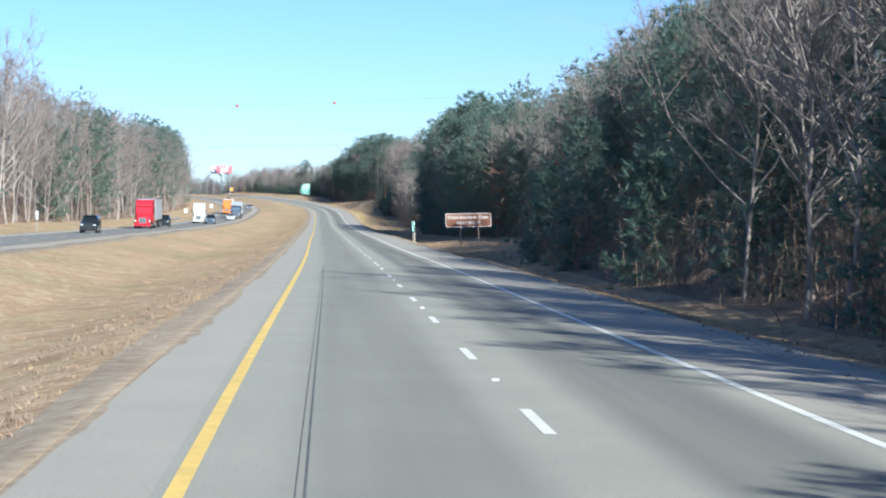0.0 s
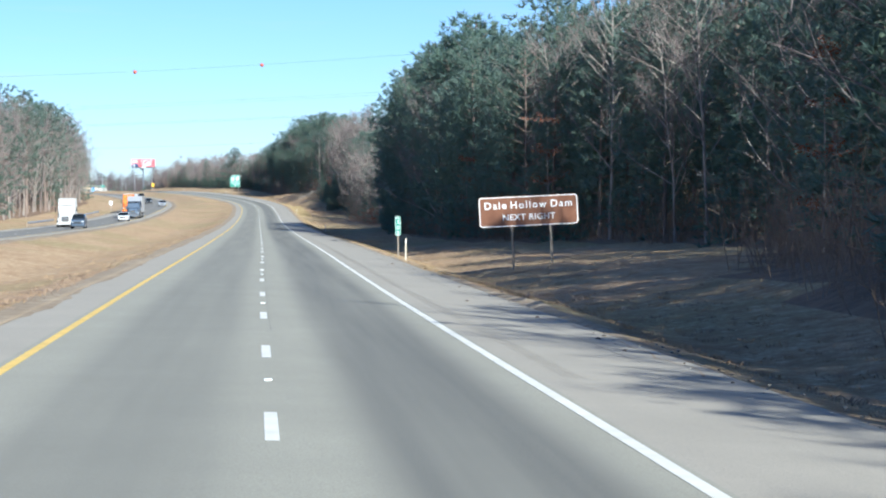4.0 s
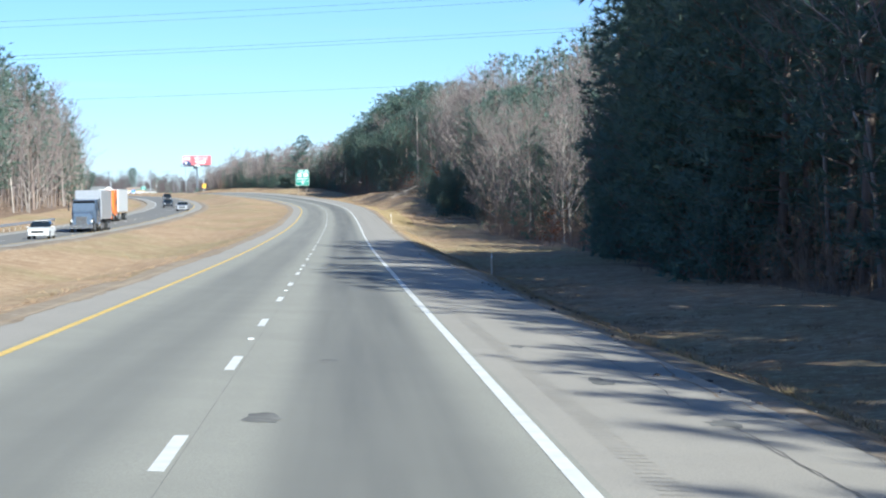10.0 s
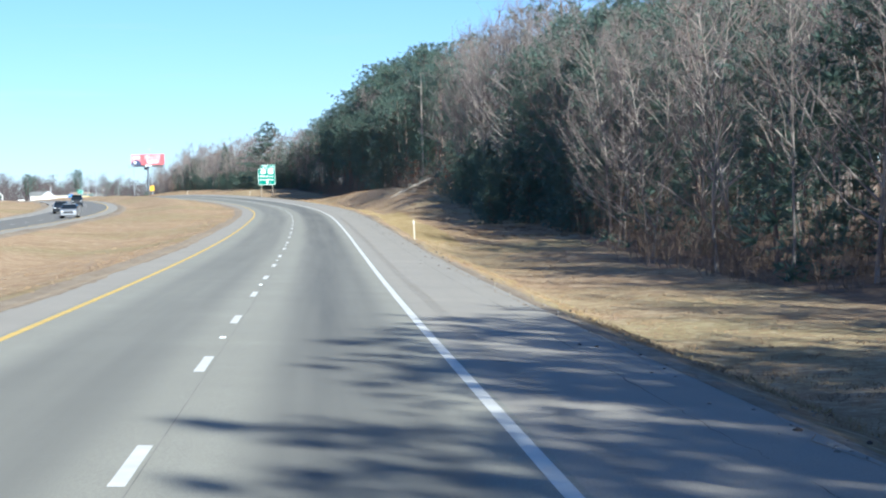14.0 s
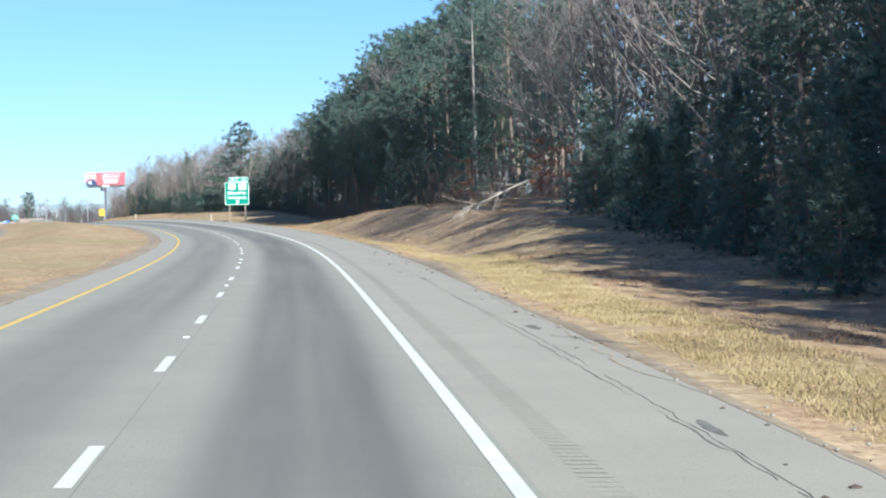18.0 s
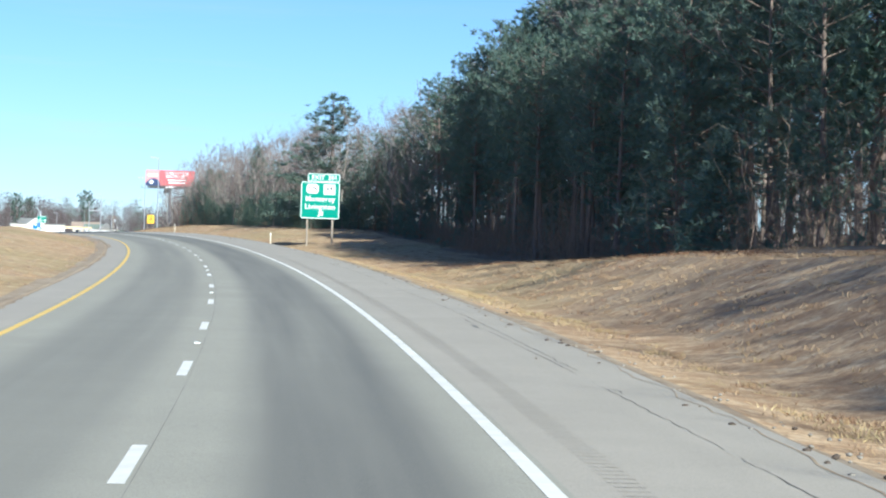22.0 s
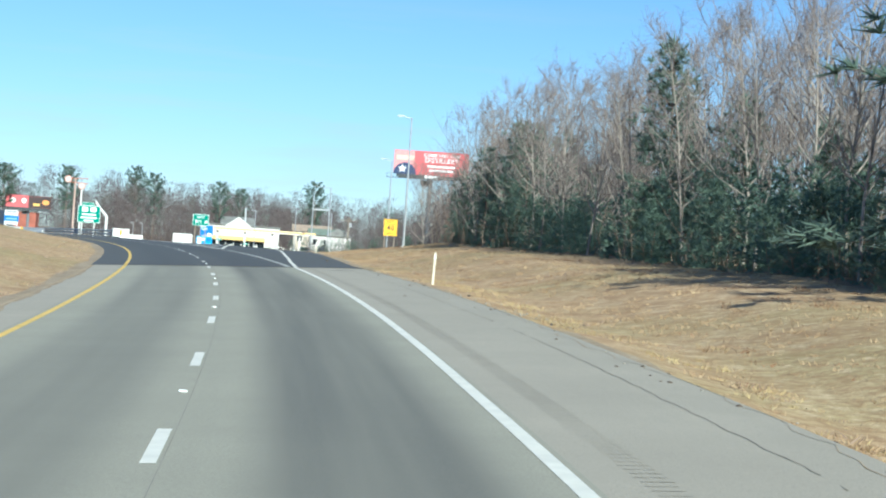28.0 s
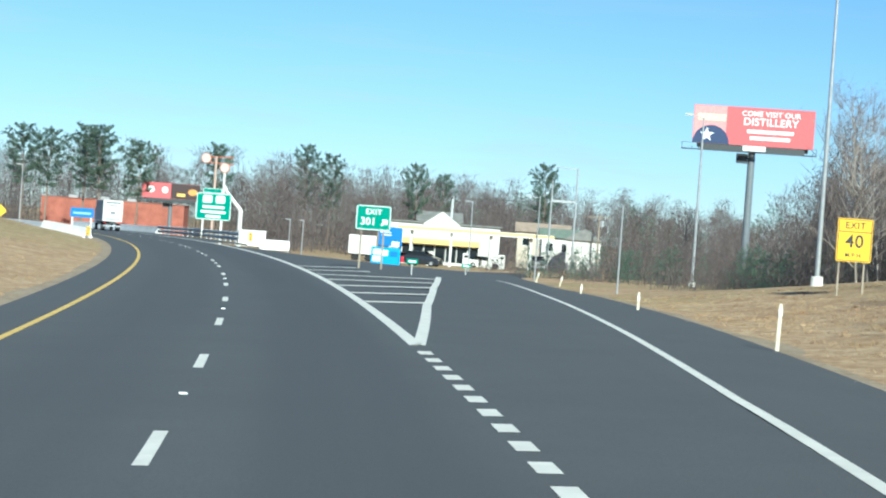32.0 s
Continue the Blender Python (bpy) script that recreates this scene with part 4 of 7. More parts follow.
for s in np.arange(893, 1062, 0.5):                    # dark undergrowth past the exit sign
    p = place(s, wood_right(s) + random.uniform(-0.5, 5.0))
    under.append((p.x, p.y, p.z, random.uniform(0, 6.28), random.uniform(0.32, 0.6) * lerp(s, (893, 0.75), (920, 0.9), (955, 0.75), (1000, 0.65), (1030, 0.5), (1062, 0.35)), random.randrange(2)))
for s in np.arange(-60, 880, 0.9):                     # young evergreens under the trees
    if random.random() < lerp(s, (-60, 0.4), (180, 0.35), (195, 0.2), (210, 0.6), (290, 0.5), (310, 0.55), (395, 0.6), (470, 0.7), (495, 0.1), (545, 0.1), (565, 0.6), (655, 0.6), (675, 0.25), (700, 0.1), (740, 0.15), (760, 0.28), (850, 0.28), (870, 0.1)):
        u = wood_right(s) + random.uniform(0.8, 11.0) + (2.5 if s > 740 else 0.0)
        p = place(s, u)
        under.append((p.x, p.y, p.z, random.uniform(0, 6.28), random.uniform(0.45, 1.15), random.randrange(2)))
for s in np.arange(5, 1120, 1.4):                      # brush along the wood's edge
    for _ in range(2):
        u = wood_right(s) + abs(random.gauss(0, 3.4)) - 0.6
        if 205 < s < 238 and u < 24 or 890 < s < 1015 and random.random() < 0.75:
            continue
        p = place(s, u)
        brush.append((p.x, p.y, p.z, random.uniform(0, 6.28), random.uniform(0.5, 1.1) * lerp(s, (0, 1.1), (1000, 1.0)), random.randrange(3)))
for s in (72, 95, 118, 141, 163, 345, 352, 360, 398, 408, 415, 424, 436, 452, 463, 755, 762, 770, 778, 786, 794, 803, 812, 820, 828, 835, 845, 1012):   # dark evergreens at the edge
    plant("cedar_tree", int(s) % 2, s, wood_right(s) + random.uniform(-0.8, 1.5) + (3.0 if 765 < s < 836 else 0.0), random.uniform(0.8, 1.15) * (0.55 if s > 890 else 0.5 if 765 < s < 836 else 1.0), "dense dark evergreen growing at the edge of the wood", "evergreens along the road")

for s, u, big in ((911, 19.8, 1.2), (923, 20, 1.1), (938, 20, 0.95), (900, 19.5, 1.0), (622, 21, 1.0), (628, 18.5, 1.1), (634, 20, 0.9), (641, 17.6, 1.15), (647, 19.5, 1.0), (652, 17.2, 0.95), (657, 20.5, 1.1), (663, 19.0, 0.8), (669, 21.5, 1.0), (676, 22.0, 0.9), (598, 22, 1.0), (607, 20, 1.05), (614, 19, 1.1)):
    plant("cedar_tree", int(s) % 2, s, u, big * (0.5 if s > 890 else 0.68), "dense dark evergreen on the bank above the road", "evergreens along the road")

for s, u in ((16, 14.5), (21, 13.2), (26, 15), (31, 13.4), (36, 14.8), (41, 13.6), (46, 15.2), (51, 14)):
    plant("pine_tree", 4 if int(s) % 2 else 3, s, u, 0.74 if int(s) % 2 else 0.95, "bushy dark green pine reaching low", "pines along the road")
for s, u, k in ((352, 20.5, 2), (366, 20.6, 2), (381, 20.6, 0), (395, 21.6, 2), (405, 20.8, 0), (414, 21.4, 1), (423, 21.6, 1), (432, 21.8, 1), (441, 22.2, 1), (450, 22.0, 1)):
    plant("pine_tree", k, s, u, sunlit(s, u, pine_high(s)) / PINE_H[k], "tall dense dark green pine", "pines along the road")
# extra pines, added only to throw shade on the bank further along
for s, u, k in ((590, 25.5, 1), (596, 28.0, 0), (602, 25.0, 1), (608, 27.5, 1), (614, 25.5, 1), (620, 28.0, 0), (626, 26.0, 1)):
    plant("pine_tree", k, s, u, sunlit(s, u, 17.5) / PINE_H[k], "tall dense dark green pine", "pines along the road")
for s, u, big in ((454, 21.0, 1.0), (459, 21.6, 0.85), (464, 22.2, 0.65), (446, 20.4, 1.0)):
    plant("cedar_tree", 2, s, u, big, "dense dark evergreen growing at the edge of the wood", "evergreens along the road")
for s, u, big in ((606, 16.5, 0.5), (613, 17.5, 0.6), (624, 18.0, 0.55), (633, 17.5, 0.5), (640, 19, 0.6), (576, 22, 0.8), (582, 21, 0.75), (587, 23, 0.9), (592, 21.2, 0.8), (603, 23.5, 0.9), (618, 23.5, 0.9)):
    plant("cedar_tree", 0, s, u, big, "dense dark evergreen on the bank above the road", "evergreens along the road")

for s, u, tall in ((1004, 25.0, 8.7), (998, 28.0, 6.0), (951, 21.5, 10.5), (944, 23.0, 7.5), (960, 24.0, 6.0), (934, 23.5, 6.0), (920, 23.0, 5.5)):
    plant("cedar_tree", 0, s, u, tall / 9.0, "broad dark cedar standing at the wood's edge", "evergreens along the road")
for s, u, tall, k in ((1022, 26.5, 12.7, 4), (1075.5, 31.2, 9.2, 3), (1079, 33.0, 8.6, 3), (1071, 33.5, 8.0, 1), (1083, 35.0, 8.4, 3), (1066, 34.0, 7.0, 1)):
    plant("bare_tree", k, s, u, tall / BARE_H[k], "pale leafless tree with forked stems beside the ramp", "bare trees along the road")

# the wood across the highway
def left_edge(s):
    return lerp(s, (0, -41), (450, -41), (660, -43), (800, -44), (900, -42))


for s in np.arange(165, 890, 8.5):
    u = left_edge(s) - 1 + random.uniform(-2.0, 1.0)
    size = random.uniform(0.9, 1.2) * lerp(s, (600, 1.12), (690, 1.1), (745, 0.7), (790, 0.45), (900, 0.4))
    if random.random() < lerp(s, (170, 0.1), (480, 0.2), (560, 0.35), (690, 0.25), (900, 0.15)):
        plant("pine_tree", random.choice((0, 1, 3)), s + random.uniform(-2, 2), u, size, "dark green pine in the sunlit wood across the highway", "pines across the highway")
    else:
        plant("bare_tree", random.randrange(5), s + random.uniform(-2, 2), u, size, "leafless sunlit tree in the wood across the highway", "bare trees across the highway")
for s in np.arange(150, 900, 3.2):
    for row in range(3):
        u = left_edge(s) - 4 - row * 6.5 + random.uniform(-3, 3)
        p = place(s, u)
        item = (p.x, p.y, p.z, random.uniform(0, 6.28), random.uniform(0.95, 1.25) * lerp(s, (600, 1.12), (690, 1.1), (745, 0.7), (790, 0.45), (900, 0.4)))
        if random.random() < lerp(s, (170, 0.08), (480, 0.12), (560, 0.3), (690, 0.2), (900, 0.1)):
            back_pine.append(item + (random.randrange(2),))
        else:
            back_thin.append(item + (random.randrange(4),))
    if random.random() < 0.8:
        p = place(s, left_edge(s) - abs(random.gauss(0, 4)))
        brush.append((p.x, p.y, p.z, random.uniform(0, 6.28), random.uniform(0.6, 1.2), random.randrange(3)))

# ---- signs and roadside things ----
def sign_post(name, parent, x, y, z0, z1, mat=WOOD_POST, w=0.11, d=0.11):
    return part(name, box(bmesh.new(), (x, y, (z0 + z1) / 2), (w, d, z1 - z0), 0.008), mat, parent)


def panel(name, parent, w, h, x, z, mat, corner=0.15, frame_w=0.05, back=True):
    p = part(name, plate(bmesh.new(), w, h, corner, 0.03, 0.0, z, x), mat, parent)
    part("border", border(bmesh.new(), w - 0.04, h - 0.04, corner, frame_w, -0.019, z, x), SIGN_WHITE, p)
    return p


def arrow(parent, x, z, size, turn, mat, y=-0.02):
    bm = bmesh.new()
    pts = ((-0.12, -0.5), (0.12, -0.5), (0.12, 0.05), (0.38, -0.12), (0.38, 0.16), (0.0, 0.5), (-0.38, 0.16), (-0.38, -0.12), (-0.12, 0.05))
    c, s = math.cos(radians(turn)), math.sin(radians(turn))
    vs = [bm.verts.new((x + size * (px * c - pz * s), y, z + size * (px * s + pz * c))) for px, pz in pts]
    bm.faces.new(vs)
    got = bmesh.ops.extrude_face_region(bm, geom=list(bm.faces))
    bmesh.ops.translate(bm, verts=[v for v in got["geom"] if isinstance(v, bmesh.types.BMVert)], vec=(0, 0.004, 0))
    bmesh.ops.recalc_face_normals(bm, faces=bm.faces)
    return part("arrow", bm, mat, parent)


# the large green exit sign
low = place(863.0, 14.85).z - (axis(863.0)[2] + axis(863.0)[4] * 7.0) + 0.43
sg = thing("exit_sign", along(863.0, 14.85), "large green exit sign with white lettering on two wooden posts", "road sign")
panel("main_panel", sg, 3.55, 3.35, 0.0, 4.02 - low, SIGN_GREEN, 0.2, 0.06)
panel("exit_tab", sg, 2.95, 0.74, 0.30, 6.08 - low, SIGN_GREEN, 0.12, 0.05)
words("tab_word", "EXIT 301", 0.56, SIGN_WHITE, sg, 0.32, -0.02, 6.07 - low, 1.05, 0.6)
shield = part("us_route_shield", plate(bmesh.new(), 1.1, 0.86, 0.30, 0.012, -0.022, 5.05 - low, -0.72), SIGN_WHITE, sg, "white route shield")
lettering("shield_lettering", "70N", 0.62, BLACK, shield, -0.72, -0.03, 5.05 - low, 0.95, 0.85)
plaque = part("state_route_plaque", plate(bmesh.new(), 1.05, 0.92, 0.06, 0.012, -0.022, 5.02 - low, 0.82), SIGN_WHITE, sg, "white state route plaque")
lettering("plaque_lettering", "84", 0.62, BLACK, plaque, 0.82, -0.03, 5.08 - low, 1.05)
part("plaque_bar", box(bmesh.new(), (0.82, -0.03, 4.68 - low), (0.8, 0.006, 0.06)), BLACK, plaque)
lettering("place_lettering", "Monterey", 0.66, SIGN_WHITE, sg, 0.0, -0.02, 4.12 - low, 1.04)
lettering("place_lettering", "Livingston", 0.66, SIGN_WHITE, sg, 0.0, -0.02, 3.42 - low, 1.04)
arrow(sg, 0.05, 2.78 - low, 0.62, -45, SIGN_WHITE)
for x, d in ((-1.12, 0.0), (1.18, 0.0)):
    sign_post("post", sg, x, 0.10, -0.35, 5.6 - low, WOOD_POST, 0.16, 0.14)
for z in (2.6, 4.0, 5.3):
    part("stringer", box(bmesh.new(), (0, 0.03, z - low), (3.4, 0.03, 0.07)), ALU, sg)

# the brown guide sign, which leans a little
sg = thing("brown_sign", along(223.3, 13.2) @ pose(0, 0, 0, 0, -2.2, -4), "weathered brown guide sign with pale lettering on two thin posts", "road sign")
low = place(223.3, 13.65).z - (axis(223.3)[2] + axis(223.3)[4] * 7.0)
panel("panel", sg, 4.9, 1.5, 0, 2.55 - low, SIGN_BROWN, 0.16, 0.045)
words("word", "Dale Hollow Dam", 0.50, SIGN_WHITE, sg, 0.0, -0.02, 2.85 - low, 1.24)
words("word", "NEXT RIGHT", 0.42, SIGN_WHITE, sg, 0.02, -0.02, 2.25 - low, 1.1)
for x in (-0.85, 1.05):
    sign_post("post", sg, x, 0.06, -0.4, 3.1 - low, WOOD_POST, 0.12, 0.1)
for z in (2.1, 2.95):
    part("stringer", box(bmesh.new(), (0, 0.02, z - low), (4.7, 0.025, 0.05)), ALU, sg)

# the mile marker
sg = thing("mile_marker", along(249.3, 8.3), "narrow green mile marker with white numerals on a wooden post", "road sign")
low = place(249.3, 8.3).z - (axis(249.3)[2] + axis(249.3)[4] * 7.0)
panel("panel", sg, 0.34, 1.17, 0, 1.6 - low, SIGN_GREEN, 0.05, 0.022)
lettering("word", "MILE", 0.115, SIGN_WHITE, sg, 0, -0.02, 2.07 - low)
for i, ch in enumerate("302"):
    lettering("numeral", ch, 0.34, SIGN_WHITE, sg, 0, -0.02, 1.82 - low - i * 0.33)
sign_post("post", sg, 0, 0.05, -0.3, 2.0 - low, WOOD_POST, 0.08, 0.06)

# delineator posts
def delineator(s, u, lean, high=1.18):
    root = thing("delineator_post", along(s, u) @ pose(0, 0, 0, 0, lean, 0), "slim pale plastic delineator post at the road's edge", "post", "delineators along the road")
    bm = bmesh.new()
    pts = [(-0.042, 0.0), (-0.026, 0.02), (0.026, 0.02), (0.042, 0.0), (0.026, -0.012), (-0.026, -0.012)]
    rings = [[bm.verts.new((x * k, y * k, z)) for x, y in pts] for z, k in ((-0.2, 1), (high - 0.08, 1), (high, 0.75))]
    for a, b in zip(rings, rings[1:]):
        for i in range(6):
            bm.faces.new((a[i], a[(i + 1) % 6], b[(i + 1) % 6], b[i]))
    bm.faces.new(rings[-1])
    bmesh.ops.recalc_face_normals(bm, faces=bm.faces)
    part("post", bm, POST_WHITE, root)
    part("reflector", box(bmesh.new(), (0, -0.016, high - 0.18), (0.075, 0.006, 0.14)), SIGN_WHITE, root)


for s, u, lean in ((237.4, 7.95, 1), (404.8, 8.75, 0), (560.5, 7.75, -2), (836.3, 7.66, 0.5), (928.9, 7.8, 1.5), ):
    delineator(s, u, lean)
for s, u, lean, high in ((1017.3, 11.3, 1, 0.98), (1039.3, 12.6, 0, 0.56), (1062, 14.9, 2, 0.42), (1096, 20.6, 12, 0.75), (1100, 20.0, 15, 0.7)):
    delineator(s, u, lean, high)

# the yellow exit speed sign
sg = thing("exit_speed_sign", along(1049.6, 22.45, 0, -4), "yellow exit speed sign with black lettering on two posts", "road sign")
low = place(1049.6, 22.0).z - (axis(1049.6)[2] + axis(1049.6)[4] * 7.0)
zc = 2.65 - low
part("panel", plate(bmesh.new(), 1.28, 1.56, 0.06, 0.03, 0, zc), SIGN_YELLOW, sg)
part("border", border(bmesh.new(), 1.22, 1.50, 0.05, 0.025, -0.019, zc), BLACK, sg)
part("divider", box(bmesh.new(), (0, -0.018, zc + 0.30), (1.2, 0.006, 0.03)), BLACK, sg)
lettering("lettering", "EXIT", 0.34, BLACK, sg, 0, -0.02, zc + 0.52, 1.1)
lettering("lettering", "40", 0.66, BLACK, sg, 0, -0.02, zc - 0.06, 1.05)
lettering("lettering", "M.P.H.", 0.22, BLACK, sg, 0, -0.02, zc - 0.55, 1.1)
for x in (-0.5, 0.42):
    sign_post("post", sg, x, 0.06, -0.3, zc + 0.6, WOOD_POST, 0.07, 0.06)

# the exit sign in the gore, and the small plates there
sg = thing("gore_exit_sign", along(1078.6, 7.6), "green exit sign with an arrow in the gore of the ramp", "road sign")
low = place(1078.6, 7.6).z - (axis(1078.6)[2] + axis(1078.6)[4] * 7.0)
zc = 2.42 - low
panel("panel", sg, 1.72, 1.22, 0, zc, SIGN_GREEN, 0.12, 0.035)
lettering("lettering", "EXIT", 0.36, SIGN_WHITE, sg, 0, -0.02, zc + 0.28, 1.1)
lettering("lettering", "301", 0.50, SIGN_WHITE, sg, -0.25, -0.02, zc - 0.2, 1.05)
arrow(sg, 0.55, zc - 0.2, 0.42, -45, SIGN_WHITE)
for x in (-0.55, 0.55):
    sign_post("post", sg, x, 0.06, -0.3, zc + 0.4, WOOD_POST, 0.09, 0.08)

sg = thing("logo_sign", along(1114.0, 12.7), "blue services sign with small logo plates beside the ramp", "road sign")
low = place(1114.0, 12.7).z - (axis(1114.0)[2] + axis(1114.0)[4] * 7.0)
zc = 0.75 - low
part("upper_panel", plate(bmesh.new(), 1.55, 1.25, 0.08, 0.03, 0, zc + 0.75, 0.25), SIGN_BLUE, sg)
part("lower_panel", plate(bmesh.new(), 1.95, 1.15, 0.08, 0.03, 0, zc - 0.55, 0.0), plain("light_blue_sheeting", (0.03, 0.30, 0.62), 0.35), sg)
for i, (x, z, col) in enumerate(((0.55, 0.75, SIGN_BLUE), (0.6, 0.25, SIGN_WHITE), (-0.1, -0.35, SIGN_WHITE), (0.55, -0.4, SIGN_BLUE), (-0.6, -0.3, SIGN_WHITE), (-0.6, -0.75, SIGN_WHITE))):
    part("logo_plate", plate(bmesh.new(), 0.5, 0.36, 0.03, 0.012, -0.022, zc + z, x), col, sg)
for i in range(3):
    part("text_bar", box(bmesh.new(), (-0.2 + 0.1 * i, -0.022, zc + 1.2 - 0.18 * i), (0.7, 0.006, 0.07)), SIGN_WHITE, sg)
for x in (-0.6, 0.7):
    sign_post("post", sg, x, 0.06, -0.4, zc + 1.0, WOOD_POST, 0.1, 0.1)

for s, u in ((1069.5, 8.6), (1092, 14.4)):
    sg = thing("small_green_plate", along(s, u), "small green marker plate on a short post", "road sign", "marker plates at the ramp")
    part("plate", plate(bmesh.new(), 0.5, 0.22, 0.03, 0.02, 0, 0.55), SIGN_GREEN, sg)
    part("text_bar", box(bmesh.new(), (0, -0.014, 0.55), (0.34, 0.006, 0.08)), SIGN_WHITE, sg)
    sign_post("post", sg, 0, 0.03, -0.2, 0.6, GALV, 0.05, 0.04)

# lamp posts by the ramp
def lamp_post(x, y, h, arm, turn, label="tall galvanised lamp post on a concrete foot"):
    root = thing("street_lamp", Matrix.Translation((x, y, drop(x, y))) @ pose(0, 0, 0, 0, 0, turn), label, "street lamp", "lamp posts by the ramp")
    part("foot", rod(bmesh.new(), (0, 0, -0.3), (0, 0, 0.45), 0.32, 0.28, 14), CONCRETE, root)
    part("pole", rod(bmesh.new(), (0, 0, 0.3), (0, 0, h), 0.13, 0.07, 12), GALV, root)
    bm = bmesh.new()
    rod(bm, (0, 0, h - 0.1), (-arm, 0, h + 0.15), 0.045, 0.035, 8)
    part("arm", bm, GALV, root)
    head = part("lamp_head", box(bmesh.new(), (-arm - 0.25, 0, h + 0.15), (0.75, 0.28, 0.14), 0.04), GALV, root)
    part("lens", box(bmesh.new(), (-arm - 0.28, 0, h + 0.065), (0.5, 0.2, 0.03), 0.01), LAMP_CLEAR, head)


def slim_pole(x, y, top, arm=0.0, label="slim grey pole beside the ramp"):
    """A thin pole up to the height top, some with a short arm and a small lamp."""
    root = thing("pole", Matrix.Translation((x, y, 0)) @ pose(0, 0, 0, 0, 0, 20), label, "pole", "slim poles past the ramp")
    part("shaft", rod(bmesh.new(), (0, 0, drop(x, y) - 0.3), (0, 0, top), 0.075, 0.05, 10), GALV, root)
    part("cap", rod(bmesh.new(), (0, 0, top), (0, 0, top + 0.06), 0.075, 0.05, 10), GALV, root)
    if arm:
        part("arm", rod(bmesh.new(), (0.05, 0, top - 0.12), (-arm, 0, top), 0.035, 0.03, 8), GALV, root)
        part("lamp_head", box(bmesh.new(), (-arm - 0.2, 0, top), (0.5, 0.2, 0.1), 0.03), GALV, root)


p = place(1073.3, 28.5)
lamp_post(p.x, p.y, 16.95 - drop(p.x, p.y), 0.9, 10)
p = place(1148.0, 44.5)
lamp_post(p.x, p.y, 15.55 - drop(p.x, p.y), 1.0, 10)
p = place(1111.5, 27.9)
slim_pole(p.x, p.y, 6.8)
for x, y, top, arm in ((-81.6, 1168.2, 7.3, 0.3), (-73.9, 1159.5, 8.0, 0.9), (-114.3, 1222.9, 4.4, 0.15), (-112.7, 1223.2, 4.4, 0.15)):
    slim_pole(x, y, top, arm, "slim pole lamp near the fuel station")

# overhead wires across the highway, between two wooden poles hidden in the woods
def utility_pole(s, u, h):
    root = thing("utility_pole", along(s, u), "wooden utility pole with a crossarm among the trees", "utility pole", "poles of the power line")
    part("pole", rod(bmesh.new(), (0, 0, -0.4), (0, 0, h), 0.17, 0.11, 10), WOOD_POST, root)
    part("crossarm", box(bmesh.new(), (0, 0, h - 0.6), (0.12, 2.6, 0.14), 0.01), WOOD_POST, root)
    for y in (-1.1, 1.1):
        part("insulator", rod(bmesh.new(), (0, y, h - 0.53), (0, y, h - 0.3), 0.06, 0.04, 8), CONCRETE, root)
    return root


utility_pole(518, 66, 24)
utility_pole(518, -92, 19)
for u, h in ((120, 40), (-140, 27)):
    utility_pole(555, u, h)


def wire(a, b, sag, r, name="power_line", label="thin dark power line spanning the highway"):
    cu = []
    for i in range(41):
        f = i / 40
        p = a.lerp(b, f)
        p.z -= sag * 4 * f * (1 - f)
        cu.append(p)
    V, Fc = [], []
    tube(V, Fc, cu, [r] * 41, 4)
    return tagged(new(name, as_mesh(name, V, Fc, BLACK)), label, "power line", "wires over the highway"), cu


za = axis(520)[2]
A, B = place(518, 66), place(518, -92)
for dy, ha, hb, r in ((0, 26.0, 19.5, 0.011), (3.0, 25.6, 19.2, 0.011), (0.5, 22.2, 16.4, 0.012), (2.6, 22.0, 16.2, 0.012), (1.0, 16.8, 12.6, 0.010)):
    wire(Vector((A.x, A.y + dy, za + ha)), Vector((B.x, B.y + dy, za + hb)), 1.2, r)
A, B = place(555, 120), place(555, -140)
high, cu = wire(Vector((A.x, A.y, za + 41.8)), Vector((B.x, B.y, za + 26.9)), 4.8, 0.015, "marked_power_line", "high power line carrying two orange marker balls")
for u in (-24.0, 0.8):
    x = place(555, u).x
    p = min(cu, key=lambda q: abs(q.x - x))
    bm = bmesh.new()
    bmesh.ops.create_uvsphere(bm, u_segments=20, v_segments=12, radius=0.36, matrix=Matrix.Translation((x, p.y, p.z)))
    part("marker_ball", bm, plain("orange_marker_plastic", (0.50, 0.10, 0.05), 0.5), high, "orange marker ball")

# guard rail and small signs across the highway
def guard_rail(s0, s1, u, posts_u, face):
    root = thing("guard_rail", Matrix(), "galvanised steel guard rail on short posts", "guard rail", "guard rails")
    V, Fc = [], []
    prof = ((0, 0.52), (0.05, 0.58), (0.0, 0.66), (0.05, 0.74), (0, 0.80))
    ss = list(np.arange(s0, s1, 4.0)) + [s1]
    for s in ss:
        for d, z in prof:
            V.append(place(s, u + d * face, z))
    for i in range(len(ss) - 1):
        for j in range(4):
            a = i * 5 + j
            Fc.append((a, a + 1, a + 6, a + 5))
    ob = new("rail", as_mesh("rail", V, Fc, GALV))
    ob.parent = root
    for s in ss:
        p = part("post", box(bmesh.new(), (0, 0, 0.3), (0.12, 0.16, 0.9), 0.008), WOOD_POST, root)
        p.matrix_basis = along(s, u - 0.1 * face)
    return root


